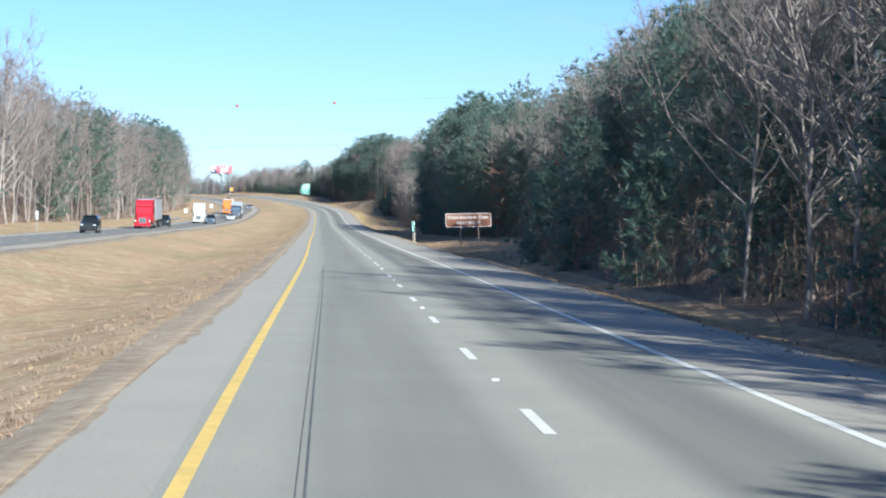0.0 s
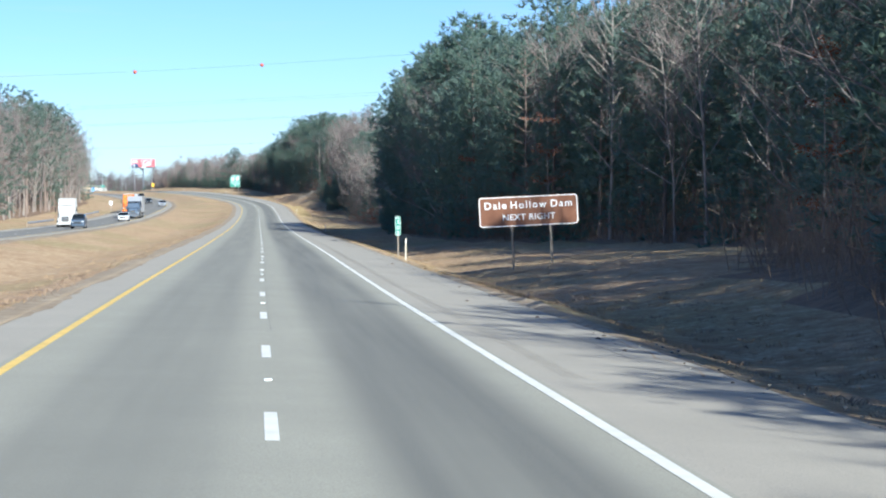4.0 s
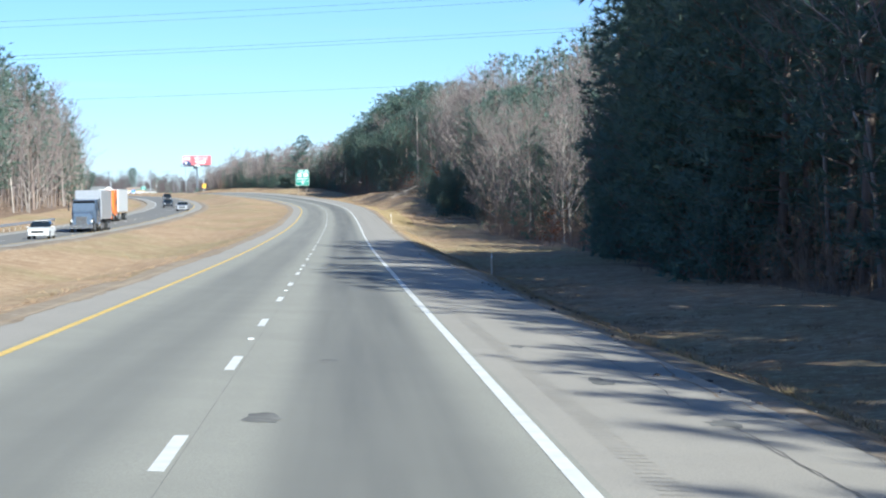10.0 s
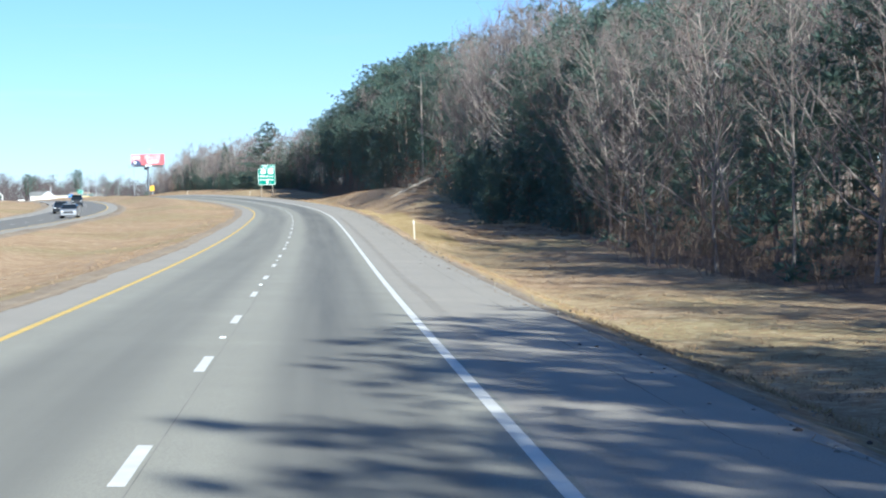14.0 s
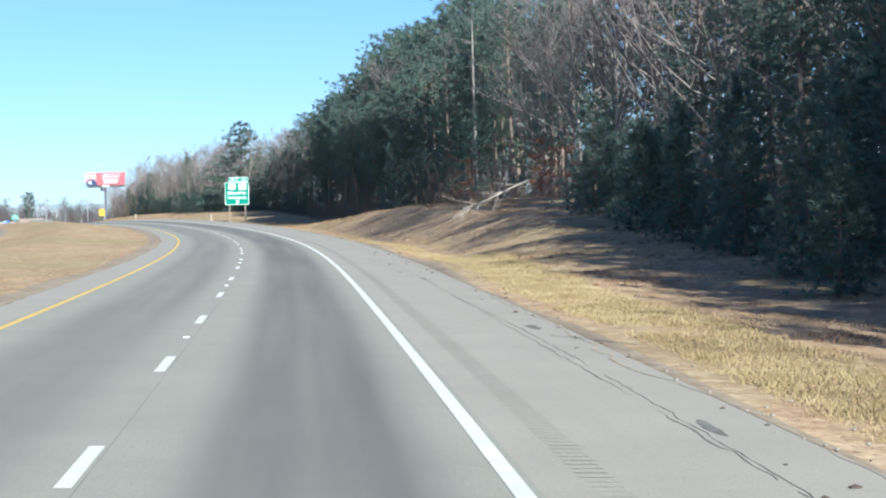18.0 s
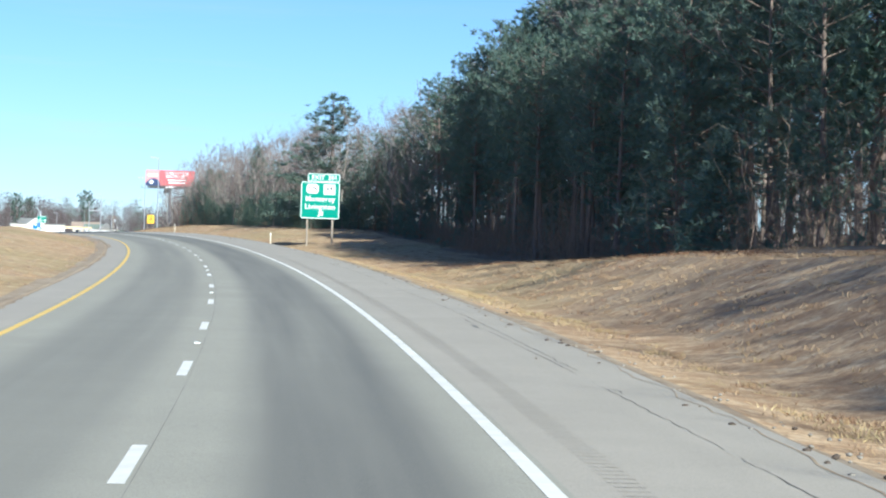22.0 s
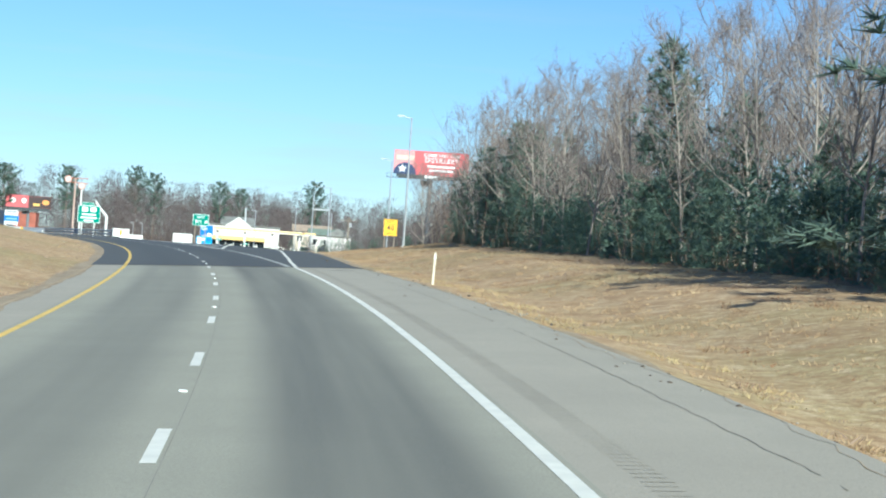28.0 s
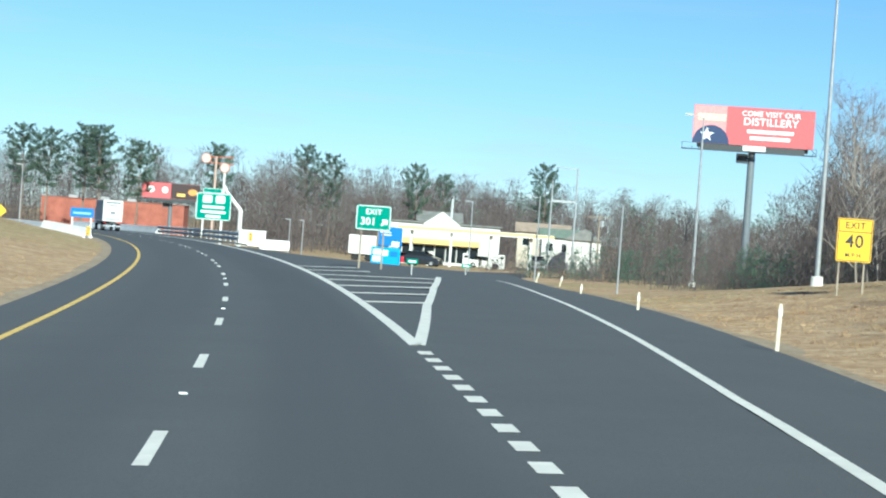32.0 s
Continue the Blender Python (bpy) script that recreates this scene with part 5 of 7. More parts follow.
guard_rail(516, 568, -33.4, 0, 1)
guard_rail(430, 470, -33.4, 0, 1)
for s, u, h in ((602, -33.0, 1.9), (232, -34, 1.8), (520, -35.5, 1.5)):
    sg = thing("roadside_plate", along(s, u, 0, 180), "pale back of a small roadside sign on a post", "road sign", "small signs across the highway")
    part("plate", plate(bmesh.new(), 0.75 if s > 300 else 0.26, 0.95, 0.06, 0.03, 0, h), ALU, sg)
    part("face", plate(bmesh.new(), 0.73 if s > 300 else 0.24, 0.93, 0.06, 0.006, -0.02, h), SIGN_WHITE, sg)
    part("rear_face", plate(bmesh.new(), 0.73 if s > 300 else 0.24, 0.93, 0.06, 0.006, 0.02, h), SIGN_WHITE, sg)
    sign_post("post", sg, 0, 0.06, -0.3, h, GALV, 0.07, 0.05)

# landmark trees: the lone white pine, the pale dead trunk, the fallen tree, the cedar by the ramp
root = thing("pine_tree", Matrix.Translation(place(905.0, 22.4)) @ Matrix.Diagonal((1.5, 1.5, 1.0, 1)), "tall feathery white pine standing behind the exit sign", "pine tree", "landmark trees")
piece("trunk", WHITE_PINE_ME[0], root)
piece("crown", WHITE_PINE_ME[1], root)
for s, u, big, k in ((886, 24.0, 0.62, 3), (893.5, 23.6, 0.5, 3), (858, 26.5, 0.85, 1), (854, 28.0, 0.95, 0), (846, 31.0, 1.0, 2)):
    plant("pine_tree", k, s, u, big, "bushy green pine with boughs reaching low" if k == 3 else "tall pine with a dark broad crown", "landmark trees")
for s, u, big, k in ((878, 25.5, 0.85, 1), (871, 26.5, 0.9, 3), (868, 25.0, 0.8, 0)):
    plant("bare_tree", k, s, u, big, BARE_LABEL[k % 2], "bare trees along the road")
for s, u, big, k in ((865, 24.6, 0.72, 0), (870, 26.2, 0.66, 1), (875, 24.8, 0.62, 0), (881, 26.0, 0.58, 1), (887, 25.4, 0.5, 0)):
    plant("cedar_tree", k, s, u, big, "young dark evergreen crowding the edge of the wood", "evergreens along the road")
plant("cedar_tree", 0, 1000.0, 21.5, 0.6, "low dark cedar at the edge of the verge", "evergreens along the road")
plant("cedar_tree", 1, 1007.0, 22.5, 0.55, "low dark cedar at the edge of the verge", "evergreens along the road")
plant("cedar_tree", 2, 987.0, 20.8, 0.45, "broad dark cedar at the edge of the verge", "evergreens along the road")
plant("cedar_tree", 0, 994.0, 22.0, 0.95, "broad dark cedar at the edge of the verge", "evergreens along the road")
plant("cedar_tree", 0, 1030, 27.0, 0.7, "dark cedar at the edge of the verge", "evergreens along the road")


def russet_sapling(s, u, h):
    """A young beech or oak that has kept its brown leaves."""
    random.seed(int(s * 7))
    V, Fc, V2, F2, V3, F3 = [], [], [], [], [], []
    stem = bend(Vector((0, 0, -0.2)), Vector((0, 0, 1)), h, 4, 0.08, 0.03)
    tube(V, Fc, stem, [0.05, 0.04, 0.03, 0.02, 0.008], 5)
    for k in range(34):
        a = stem[random.randrange(1, 5)]
        az = random.uniform(0, 6.28)
        q = bend(a, Vector((math.cos(az), math.sin(az), 0.35)), random.uniform(0.5, 1.7), 2, 0.2, 0)
        tube(V3, F3, q, [0.018, 0.012, 0.004], 3)
        for w in range(16):
            c = q[0].lerp(q[2], random.uniform(0.3, 1)) + Vector((random.gauss(0, 0.12), random.gauss(0, 0.12), random.gauss(0, 0.1)))
            sliver(V2, F2, c, c + Vector((random.gauss(0, 1), random.gauss(0, 1), random.gauss(-0.3, 0.6))).normalized() * 0.17, 0.045)
    root = thing("russet_sapling", Matrix.Translation(place(s, u)), "sapling still holding its russet brown leaves", "sapling", "russet saplings")
    piece("stem", as_mesh("stem", V, Fc, BARK_GREY), root)
    tagged(piece("twigs", as_mesh("twigs", V3, F3, BARK_GREY), root), kind="stuff")
    piece("leaves", as_mesh("leaves", V2, F2, RUSSET), root)


for s, u, h in ((262, 19.5, 8.5), (270, 20.5, 6.0), (284, 19, 6.5), (190, 19, 7.0), (160, 16.5, 6.5), (700, 22.5, 3.5), (706, 23, 4.2), (688, 22.6, 3.2), (730, 21.5, 3.6), (120, 16, 6), (300, 17.5, 7), (480, 19, 3)):
    russet_sapling(s, u, h)


def snag(s, u, h):
    random.seed(int(s))
    V, Fc = [], []
    trunk = bend(Vector((0, 0, -0.3)), Vector((0.0, 0, 1)), h, 8, 0.015, 0.02)
    tube(V, Fc, trunk, [0.21, 0.19, 0.175, 0.16, 0.14, 0.115, 0.09, 0.065, 0.03], 8)
    for k in range(16):
        f = random.uniform(0.25, 0.95)
        a = trunk[int(f * 8)]
        az = random.uniform(0, 6.28)
        tube(V, Fc, bend(a, Vector((math.cos(az), math.sin(az), 0.25)), random.uniform(0.5, 1.9), 2, 0.25, 0), [0.035, 0.02, 0.006], 4)
    root = thing("dead_tree", along(s, u), "tall pale dead trunk with broken stubs", "tree")
    piece("trunk", as_mesh("trunk", V, Fc, bark("bleached_wood", (0.27, 0.235, 0.195), (0.52, 0.46, 0.39))), root)


snag(746.0, 25.2, 17.5)
snag(492.0, 26.0, 14.0)


def fallen_tree(s, u):
    random.seed(77)
    V, Fc = [], []
    p = place(s, u)
    d = Vector((-0.75, -0.55, 0.0))
    start = Vector((1.4, 1.2, 1.75))
    trunk = bend(start, Vector((-0.8, -0.6, -0.26)), 5.4, 6, 0.05, 0.0)
    tube(V, Fc, trunk, [0.07, 0.065, 0.057, 0.048, 0.037, 0.025, 0.01], 6)
    for k in range(26):
        f = random.uniform(0.25, 1)
        a = trunk[min(int(f * 6), 5)]
        q = bend(a, Vector((-0.8 + random.gauss(0, 0.35), -0.6 + random.gauss(0, 0.35), random.uniform(-0.6, 0.15))), random.uniform(0.9, 2.6), 3, 0.2, -0.08)
        tube(V, Fc, q, [0.026, 0.019, 0.012, 0.005], 4)
    root = thing("fallen_tree", Matrix.Translation(p), "pale fallen tree with bare branches lying down the bank", "fallen tree")
    piece("trunk", as_mesh("trunk", V, Fc, bark("bleached_wood", (0.27, 0.235, 0.195), (0.52, 0.46, 0.39))), root)


fallen_tree(672.6, 15.6)

# seams, cracks, rumble strips, studs and litter of the roadway
line("paving_seam", -60, 96, lambda s: -2.63 + 0.03 * math.sin(s * 0.05), 0.024, OLD_SEAL, "dark sealed paving seam", lanes, 0.004)
line("paving_seam", -60, 96, lambda s: -2.71 + 0.03 * math.sin(s * 0.05), 0.012, OLD_SEAL, "dark sealed paving seam", lanes, 0.004)


def crack(s0, s1, u0, amp, seed):
    """A broken, jagged crack whose width comes and goes."""
    V, Fc = [], []
    s, before = s0, False
    while s < s1:
        u = u0 + amp * noise.noise(Vector((s * 0.03, seed, 0))) + 0.05 * noise.noise(Vector((s * 0.9, seed, 5))) + 0.06 * noise.noise(Vector((s * 1.9, seed, 9)))
        w = 0.017 * (0.62 + 1.3 * noise.noise(Vector((s * 0.22, seed, 2))) + 0.9 * noise.noise(Vector((s * 1.7, seed, 4))))
        if w > 0.002:
            V.extend((place(s, u - w / 2, 0.004), place(s, u + w / 2, 0.004)))
            if before:
                n = len(V)
                Fc.append((n - 4, n - 3, n - 1, n - 2))
            before = True
        else:
            before = False
        s += 0.35
    ob = new("shoulder_crack", as_mesh("shoulder_crack", V, Fc, CRACK))
    ob.parent = bpy.data.objects["shoulder_right"]
    tagged(ob, "broken dark crack wandering along the shoulder")


for s0, s1, u0, seed in ((150, 330, 6.1, 1), (310, 600, 6.0, 2), (560, 720, 5.95, 3), (700, 949, 6.05, 4), (-60, 140, 6.0, 8)):
    crack(s0, s1, u0, 0.25, seed)
line("paving_seam", 160, 949, lambda s: 0.12, 0.011, JOINT, "thin paving joint", lanes, 0.0035, 4.0)


def rumble(s0, s1, u0, u1, surface):
    V, Fc = [], []
    s = s0
    while s < s1:
        i = len(V)
        j = random.uniform(-0.015, 0.015)
        for a, b in ((s, u0 + j), (s, u1 + j), (s + 0.035, u1 + j), (s + 0.035, u0 + j)):
            V.append(place(a, b, 0.0035))
        Fc.append((i, i + 1, i + 2, i + 3))
        s += 0.3
    ob = new("rumble_strip", as_mesh("rumble_strip", V, Fc, plain("milled_grooves", (0.36, 0.325, 0.268), 0.9, vary=0.3, scale=1.0)))
    ob.parent = bpy.data.objects[surface]
    tagged(ob, "milled rumble strip grooves", kind="stuff")


rumble(150, 948, 4.28, 4.58, "shoulder_right")
stud = bpy.data.meshes.new("road_stud")
bm = bmesh.new()
box(bm, (0, 0, 0.012), (0.11, 0.11, 0.024), 0.006)
bm.to_mesh(stud)
bm.free()
stud.materials.append(SIGN_WHITE)
k = 0
while True:
    s = DASH0 + 12.192 * (2 * k) + 6.1
    k += 1
    if s > 1150:
        break
    if s > 5:
        piece("road_stud", stud, lanes if s < SEAM else fresh, along(s, 0.0, 0.012 if s > SEAM else 0.002))


def blotch(s, u, long, wide, seed):
    """An irregular worn or oily mark on the pavement."""
    random.seed(seed)
    V = [place(s, u, 0.0042)]
    n = 15
    for i in range(n):
        a, r = 2 * math.pi * i / n, random.uniform(0.55, 1.15)
        V.append(place(s + math.cos(a) * long / 2 * r, u + math.sin(a) * wide / 2 * r, 0.0042))
    ob = new("dark_mark", as_mesh("dark_mark", V, [(0, 1 + i, 1 + (i + 1) % n) for i in range(n)], plain("worn_mark", (0.19, 0.178, 0.152), 0.9, vary=0.3, scale=2.5)))
    ob.parent = lanes


for i, (s, u, l, w) in enumerate(((328.5, 0.75, 1.3, 0.5), (329, 6.0, 1.2, 0.45), (335, 5.3, 1.6, 0.4), (343, 4.8, 1.0, 0.3), (352, 5.9, 1.4, 0.5), (338, 1.4, 0.9, 0.35), (222, 1.3, 1.0, 0.3), (590, 6.4, 2.0, 0.3), (616, 6.0, 1.8, 0.18), (622, 5.6, 1.5, 0.15), (944, 5.7, 0.8, 1.3), (365, 6.6, 2.0, 0.6), (572, 6.2, 1.8, 0.2), (640, 5.4, 1.6, 0.14), (717, 5.8, 1.5, 0.12), (185, 6.2, 0.3, 1.1))):
    blotch(s, u, l, w, i)

# litter and stones along the shoulder's edge
random.seed(9)
stone_np = []
for i in range(3):
    bm = bmesh.new()
    bmesh.ops.create_icosphere(bm, subdivisions=1, radius=0.06)
    for v in bm.verts:
        v.co *= random.uniform(0.7, 1.3)
        v.co.z *= 0.6
    bmesh.ops.triangulate(bm, faces=bm.faces)
    bm.verts.index_update()
    stone_np.append((np.array([tuple(v.co) for v in bm.verts], np.float32), np.array([[v.index for v in f.verts] for f in bm.faces], np.int32)))
    bm.free()
spots = []
for _ in range(2600):
    s = random.uniform(10, 1050)
    u = pave_right(s) + random.gauss(0.35, 0.35)
    p = place(s, u)
    spots.append((p.x, p.y, p.z, random.uniform(0, 6), random.uniform(0.15, 0.7), random.randrange(3)))
scatter("shoulder_stones", stone_np, spots, STONE, "loose stones along the shoulder's edge", "stones")
dark = []
for _ in range(500):
    s = random.uniform(10, 1000)
    u = pave_right(s) + random.gauss(0.0, 0.5)
    p = place(s, u)
    dark.append((p.x, p.y, p.z, random.uniform(0, 6), random.uniform(0.3, 1.1), random.randrange(3)))
scatter("roadside_litter", stone_np, dark, CLOD, "dark scraps and clods along the shoulder", "litter")

# dry grass tufts
tufts = []
for i in range(4):
    V, Fc = [], []
    for _ in range(14):
        a = Vector((random.gauss(0, 0.17), random.gauss(0, 0.10), -0.02))
        sliver(V, Fc, a, a + Vector((random.gauss(0, 0.06), random.gauss(0, 0.06), random.uniform(0.05, 0.13))), 0.012)
    tufts.append(to_np((V, Fc)))
spots = []
for _ in range(15000):
    s = random.uniform(150, 1060)
    pe = pave_right(s)
    u = pe + 0.9 + abs(random.gauss(0, 4.2))
    if u > wood_right(s) + 2:
        continue
    p = place(s, u, 0.0, 0.09)
    spots.append((p.x, p.y, p.z, random.uniform(0, 6), random.uniform(0.45, 1.0), random.randrange(4)))
for _ in range(5000):
    s = random.uniform(10, 1100)
    u = -5.7 - abs(random.gauss(0, 4.0))
    p = place(s, u, 0.0, 0.09)
    spots.append((p.x, p.y, p.z, random.uniform(0, 6), random.uniform(0.4, 1.0), random.randrange(4)))
scatter("dry_grass", tufts, spots, STRAW, "dry straw-coloured grass tufts on the verges", "grass")
strip = []
for _ in range(11000):
    s = random.choice((random.uniform(180, 940), random.uniform(560, 690), random.uniform(560, 640), random.uniform(560, 640)))
    p = place(s, pave_right(s) + 1.1 + (random.uniform(0, 2.6) if 560 < s < 640 else abs(random.gauss(0, 1.0))), 0.0, 0.09)
    strip.append((p.x, p.y, p.z, random.uniform(0, 6), random.uniform(0.5, 1.1), random.randrange(4)))
scatter("verge_grass", tufts, strip, VERGE, "yellow grass strip beside the shoulder", "grass")
clumps, fallen = [], []
for _ in range(11000):
    s = random.choice((random.uniform(575, 780), random.uniform(575, 1060)))
    u = random.uniform(pave_right(s) + 1.6, max(wood_right(s), pave_right(s) + 8) + 1)
    p = place(s, u, 0.0, 0.09)
    spot = (p.x, p.y, p.z, random.uniform(0, 6), random.uniform(0.5, 1.15), random.randrange(4))
    (clumps if noise.noise(Vector((p.x * 0.16, p.y * 0.16, 7))) > 0.05 else fallen).append(spot)
scatter("rough_grass", tufts, fallen[:5000], STRAW, "long straw-coloured grass on the bank", "grass")
scatter("dead_bracken", tufts, clumps, BRACKEN, "flattened brown bracken on the bank", "bracken")
weeds = []
for _ in range(2600):
    s = random.choice((random.uniform(10, 200), random.uniform(150, 1000)))
    u = random.choice((-5.6 - abs(random.gauss(0, 1.4)), pave_right(s) + 1.2 + abs(random.gauss(0, 2.0))))
    p = place(s, u, 0.0, 0.09)
    weeds.append((p.x, p.y, p.z, random.uniform(0, 6), random.uniform(0.5, 1.3), random.randrange(4)))
scatter("dead_weeds", tufts, weeds, THICKET, "dark dead weeds along the pavement", "weeds")

# ---- vehicles, standing ----
def wheel(parent, x, y, r, w, n=20):
    tyre = part("wheel", rod(bmesh.new(), (x - w / 2, y, r), (x + w / 2, y, r), r, r, n), RUBBER, parent)
    side = 1 if x > 0 else -1
    part("rim", rod(bmesh.new(), (x + side * (w / 2 - 0.02), y, r), (x + side * (w / 2 + 0.012), y, r), r * 0.58, r * 0.5, n), SILVER, tyre)
    return tyre


def hull(bm, sections):
    """A body lofted through rings of (y, half width bottom, half width top, z bottom, z top)."""
    rings = []
    for y, wb, wt, z0, z1 in sections:
        zs = z0 + (z1 - z0) * 0.55
        rings.append([bm.verts.new(p) for p in ((-wb, y, z0), (-max(wb, wt) * 1.0, y, zs), (-wt, y, z1), (wt, y, z1), (max(wb, wt), y, zs), (wb, y, z0))])
    for a, b in zip(rings, rings[1:]):
        for i in range(6):
            j = (i + 1) % 6
            bm.faces.new((a[i], a[j], b[j], b[i]))
    bm.faces.new(rings[0])
    bm.faces.new(rings[-1][::-1])
    bmesh.ops.recalc_face_normals(bm, faces=bm.faces)
    return bm


def car(name, m, paint, label, suv=False):
    """A car or suv; its front is towards -y."""
    root = thing(name, m, label, "car" if not suv else "suv", "traffic across the highway")
    h = 0.35 if suv else 0.0
    body = part("body", hull(bmesh.new(), ((-2.3, 0.72, 0.70, 0.32, 0.72 + h * 0.6), (-2.15, 0.85, 0.80, 0.25, 0.82 + h * 0.7), (-1.0, 0.90, 0.86, 0.22, 0.96 + h * 0.8), (0.5, 0.91, 0.87, 0.22, 0.98 + h * 0.8), (1.9, 0.90, 0.84, 0.25, 1.0 + h * 0.8), (2.25, 0.82, 0.78, 0.35, 0.92 + h * 0.7))), paint, root)
    back = 2.1 if suv else 1.75
    part("cabin", hull(bmesh.new(), ((-1.1, 0.80, 0.74, 0.90 + h * 0.7, 0.98 + h * 0.8), (-0.35, 0.82, 0.64, 0.92 + h * 0.7, 1.42 + h), (0.3, 0.82, 0.66, 0.92 + h * 0.7, 1.47 + h), (1.0 + (back - 1.75) * 2, 0.82, 0.64, 0.92 + h * 0.7, 1.42 + h), (back, 0.80, 0.70, 0.92 + h * 0.7, 1.02 + h * 0.9))), GLASS, root)
    part("roof", box(bmesh.new(), (0, 0.35, 1.46 + h), (1.22, 1.25 + (0.8 if suv else 0), 0.05), 0.02), paint, root)
    part("grille", box(bmesh.new(), (0, -2.31, 0.58 + h * 0.4), (1.0, 0.05, 0.2), 0.02), BLACK, root)
    part("bumper", box(bmesh.new(), (0, -2.30, 0.38 + h * 0.2), (1.5, 0.1, 0.18), 0.03), paint, root)
    for x in (-0.62, 0.62):
        part("headlight", box(bmesh.new(), (x, -2.27, 0.68 + h * 0.5), (0.34, 0.08, 0.14), 0.03), LAMP_CLEAR, root)
        part("tail_light", box(bmesh.new(), (x, 2.24, 0.85 + h * 0.6), (0.3, 0.06, 0.16), 0.02), LAMP_RED, root)
        part("mirror", box(bmesh.new(), (x * 1.6, -0.75, 1.0 + h * 0.8), (0.16, 0.1, 0.12), 0.03), paint, root)
    for x in (-0.80, 0.80):
        for y in (-1.4, 1.4):
            wheel(root, x, y, 0.33 + 0.06 * (h > 0), 0.22)
    return root


def semi(name, m, paint, label, trailer=None, cargo=12.5, high=True):
    """A tractor unit with a sleeper cab, nose towards -y, and a trailer."""
    root = thing(name, m, label, "truck", "traffic across the highway")
    roof = 3.9 if high else 3.1
    part("cab", hull(bmesh.new(), ((-3.0, 1.05, 0.95, 0.9, 2.1), (-2.7, 1.15, 1.05, 0.75, 2.75), (-2.3, 1.2, 1.05, 0.75, roof - 0.35), (-1.4, 1.22, 1.12, 0.75, roof), (0.6, 1.22, 1.15, 0.8, roof))), paint, root)
    part("hood", hull(bmesh.new(), ((-4.55, 0.80, 0.62, 0.75, 1.45), (-4.3, 0.95, 0.78, 0.65, 1.75), (-2.9, 1.05, 0.95, 0.75, 2.0))), paint, root)
    part("windshield", hull(bmesh.new(), ((-2.93, 0.98, 0.93, 2.02, 2.12), (-2.46, 1.05, 1.0, 2.02, 2.92))), GLASS, root)
    part("grille", box(bmesh.new(), (0, -4.56, 1.12), (1.0, 0.08, 0.72), 0.03), CHROME, root)
    for i in range(5):
        part("grille_bar", box(bmesh.new(), (0, -4.61, 0.85 + 0.13 * i), (0.92, 0.02, 0.03)), BLACK, root)
    part("bumper", box(bmesh.new(), (0, -4.62, 0.55), (2.2, 0.22, 0.38), 0.06), CHROME if not high else paint, root)
    part("visor", box(bmesh.new(), (0, -2.62, 2.96), (2.0, 0.25, 0.08), 0.03), BLACK, root)
    for x in (-0.95, 0.95):
        part("headlight", box(bmesh.new(), (x * 0.92, -4.35, 1.05), (0.34, 0.2, 0.26), 0.05), LAMP_CLEAR, root)
        part("mirror", box(bmesh.new(), (x * 1.5, -2.75, 2.35), (0.12, 0.2, 0.7), 0.03), BLACK, root)
        part("exhaust_stack", rod(bmesh.new(), (x * 1.18, 0.85, 1.0), (x * 1.18, 0.85, roof + 0.1), 0.08, 0.08, 10), CHROME, root)
        part("fuel_tank", rod(bmesh.new(), (x * 1.0, -1.2, 0.72), (x * 1.0, 0.4, 0.72), 0.32, 0.32, 14), CHROME, root)
        wheel(root, x * 1.06, -3.7, 0.52, 0.3)
        for y in (1.6, 2.95):
            wheel(root, x * 0.98, y, 0.52, 0.52)
    part("chassis", box(bmesh.new(), (0, 0.2, 0.78), (0.9, 7.6, 0.26), 0.02), BLACK, root)
    if trailer:
        y0 = 1.05
        if trailer == "flat":
            part("trailer_deck", box(bmesh.new(), (0, y0 + cargo / 2, 1.32), (2.5, cargo, 0.2), 0.03), WOOD_POST, root)
            part("load", box(bmesh.new(), (0, y0 + cargo * 0.45, 1.62), (2.2, cargo * 0.7, 0.38), 0.05), WOOD_POST, root)
        else:
            body = part("trailer_body", box(bmesh.new(), (0, y0 + cargo / 2, 2.58), (2.56, cargo, 2.86), 0.05), trailer, root)
            for i in range(int(cargo / 1.2)):
                for x in (-1.285, 1.285):
                    part("side_rib", box(bmesh.new(), (x, y0 + 0.7 + 1.2 * i, 2.58), (0.02, 0.06, 2.7)), SILVER, body)
            part("front_fairing", box(bmesh.new(), (0, y0 - 0.03, 2.7), (2.4, 0.05, 2.4), 0.02), trailer, body)
        for x in (-0.95, 0.95):
            for y in (y0 + cargo - 2.6, y0 + cargo - 1.3):
                wheel(root, x, y, 0.5, 0.5)
    return root


ONC = lambda s, u: along(s, u, 0.01, 0)
semi("semi_truck", ONC(286, -26.5), RED_PAINT, "red semi truck with a grey box trailer, facing along the highway", SILVER)
semi("semi_truck", ONC(572, -27.4), ORANGE_PAINT, "orange semi truck with a pale box trailer", WHITE_PAINT)
semi("flatbed_truck", ONC(414, -26.2), SIDING, "white flatbed semi truck with a low load", "flat", 11.0)
semi("semi_truck", ONC(512, -22.9), BLUE_PAINT, "dark slate semi truck with chrome grille", SILVER, 9.0, False)
car("suv", ONC(216, -26.4), DARK_PAINT, "black suv on the opposite carriageway", True)
car("suv", ONC(318, -26.2), DARK_PAINT, "dark suv behind a truck on the opposite carriageway", True)
car("pickup", ONC(393, -23.0), BLUE_PAINT, "dark pickup on the opposite carriageway", True)
car("sedan", ONC(690, -26.5), DARK_PAINT, "black sedan on the opposite carriageway")
car("sedan", ONC(480, -22.8), WHITE_PAINT, "white sedan on the opposite carriageway")
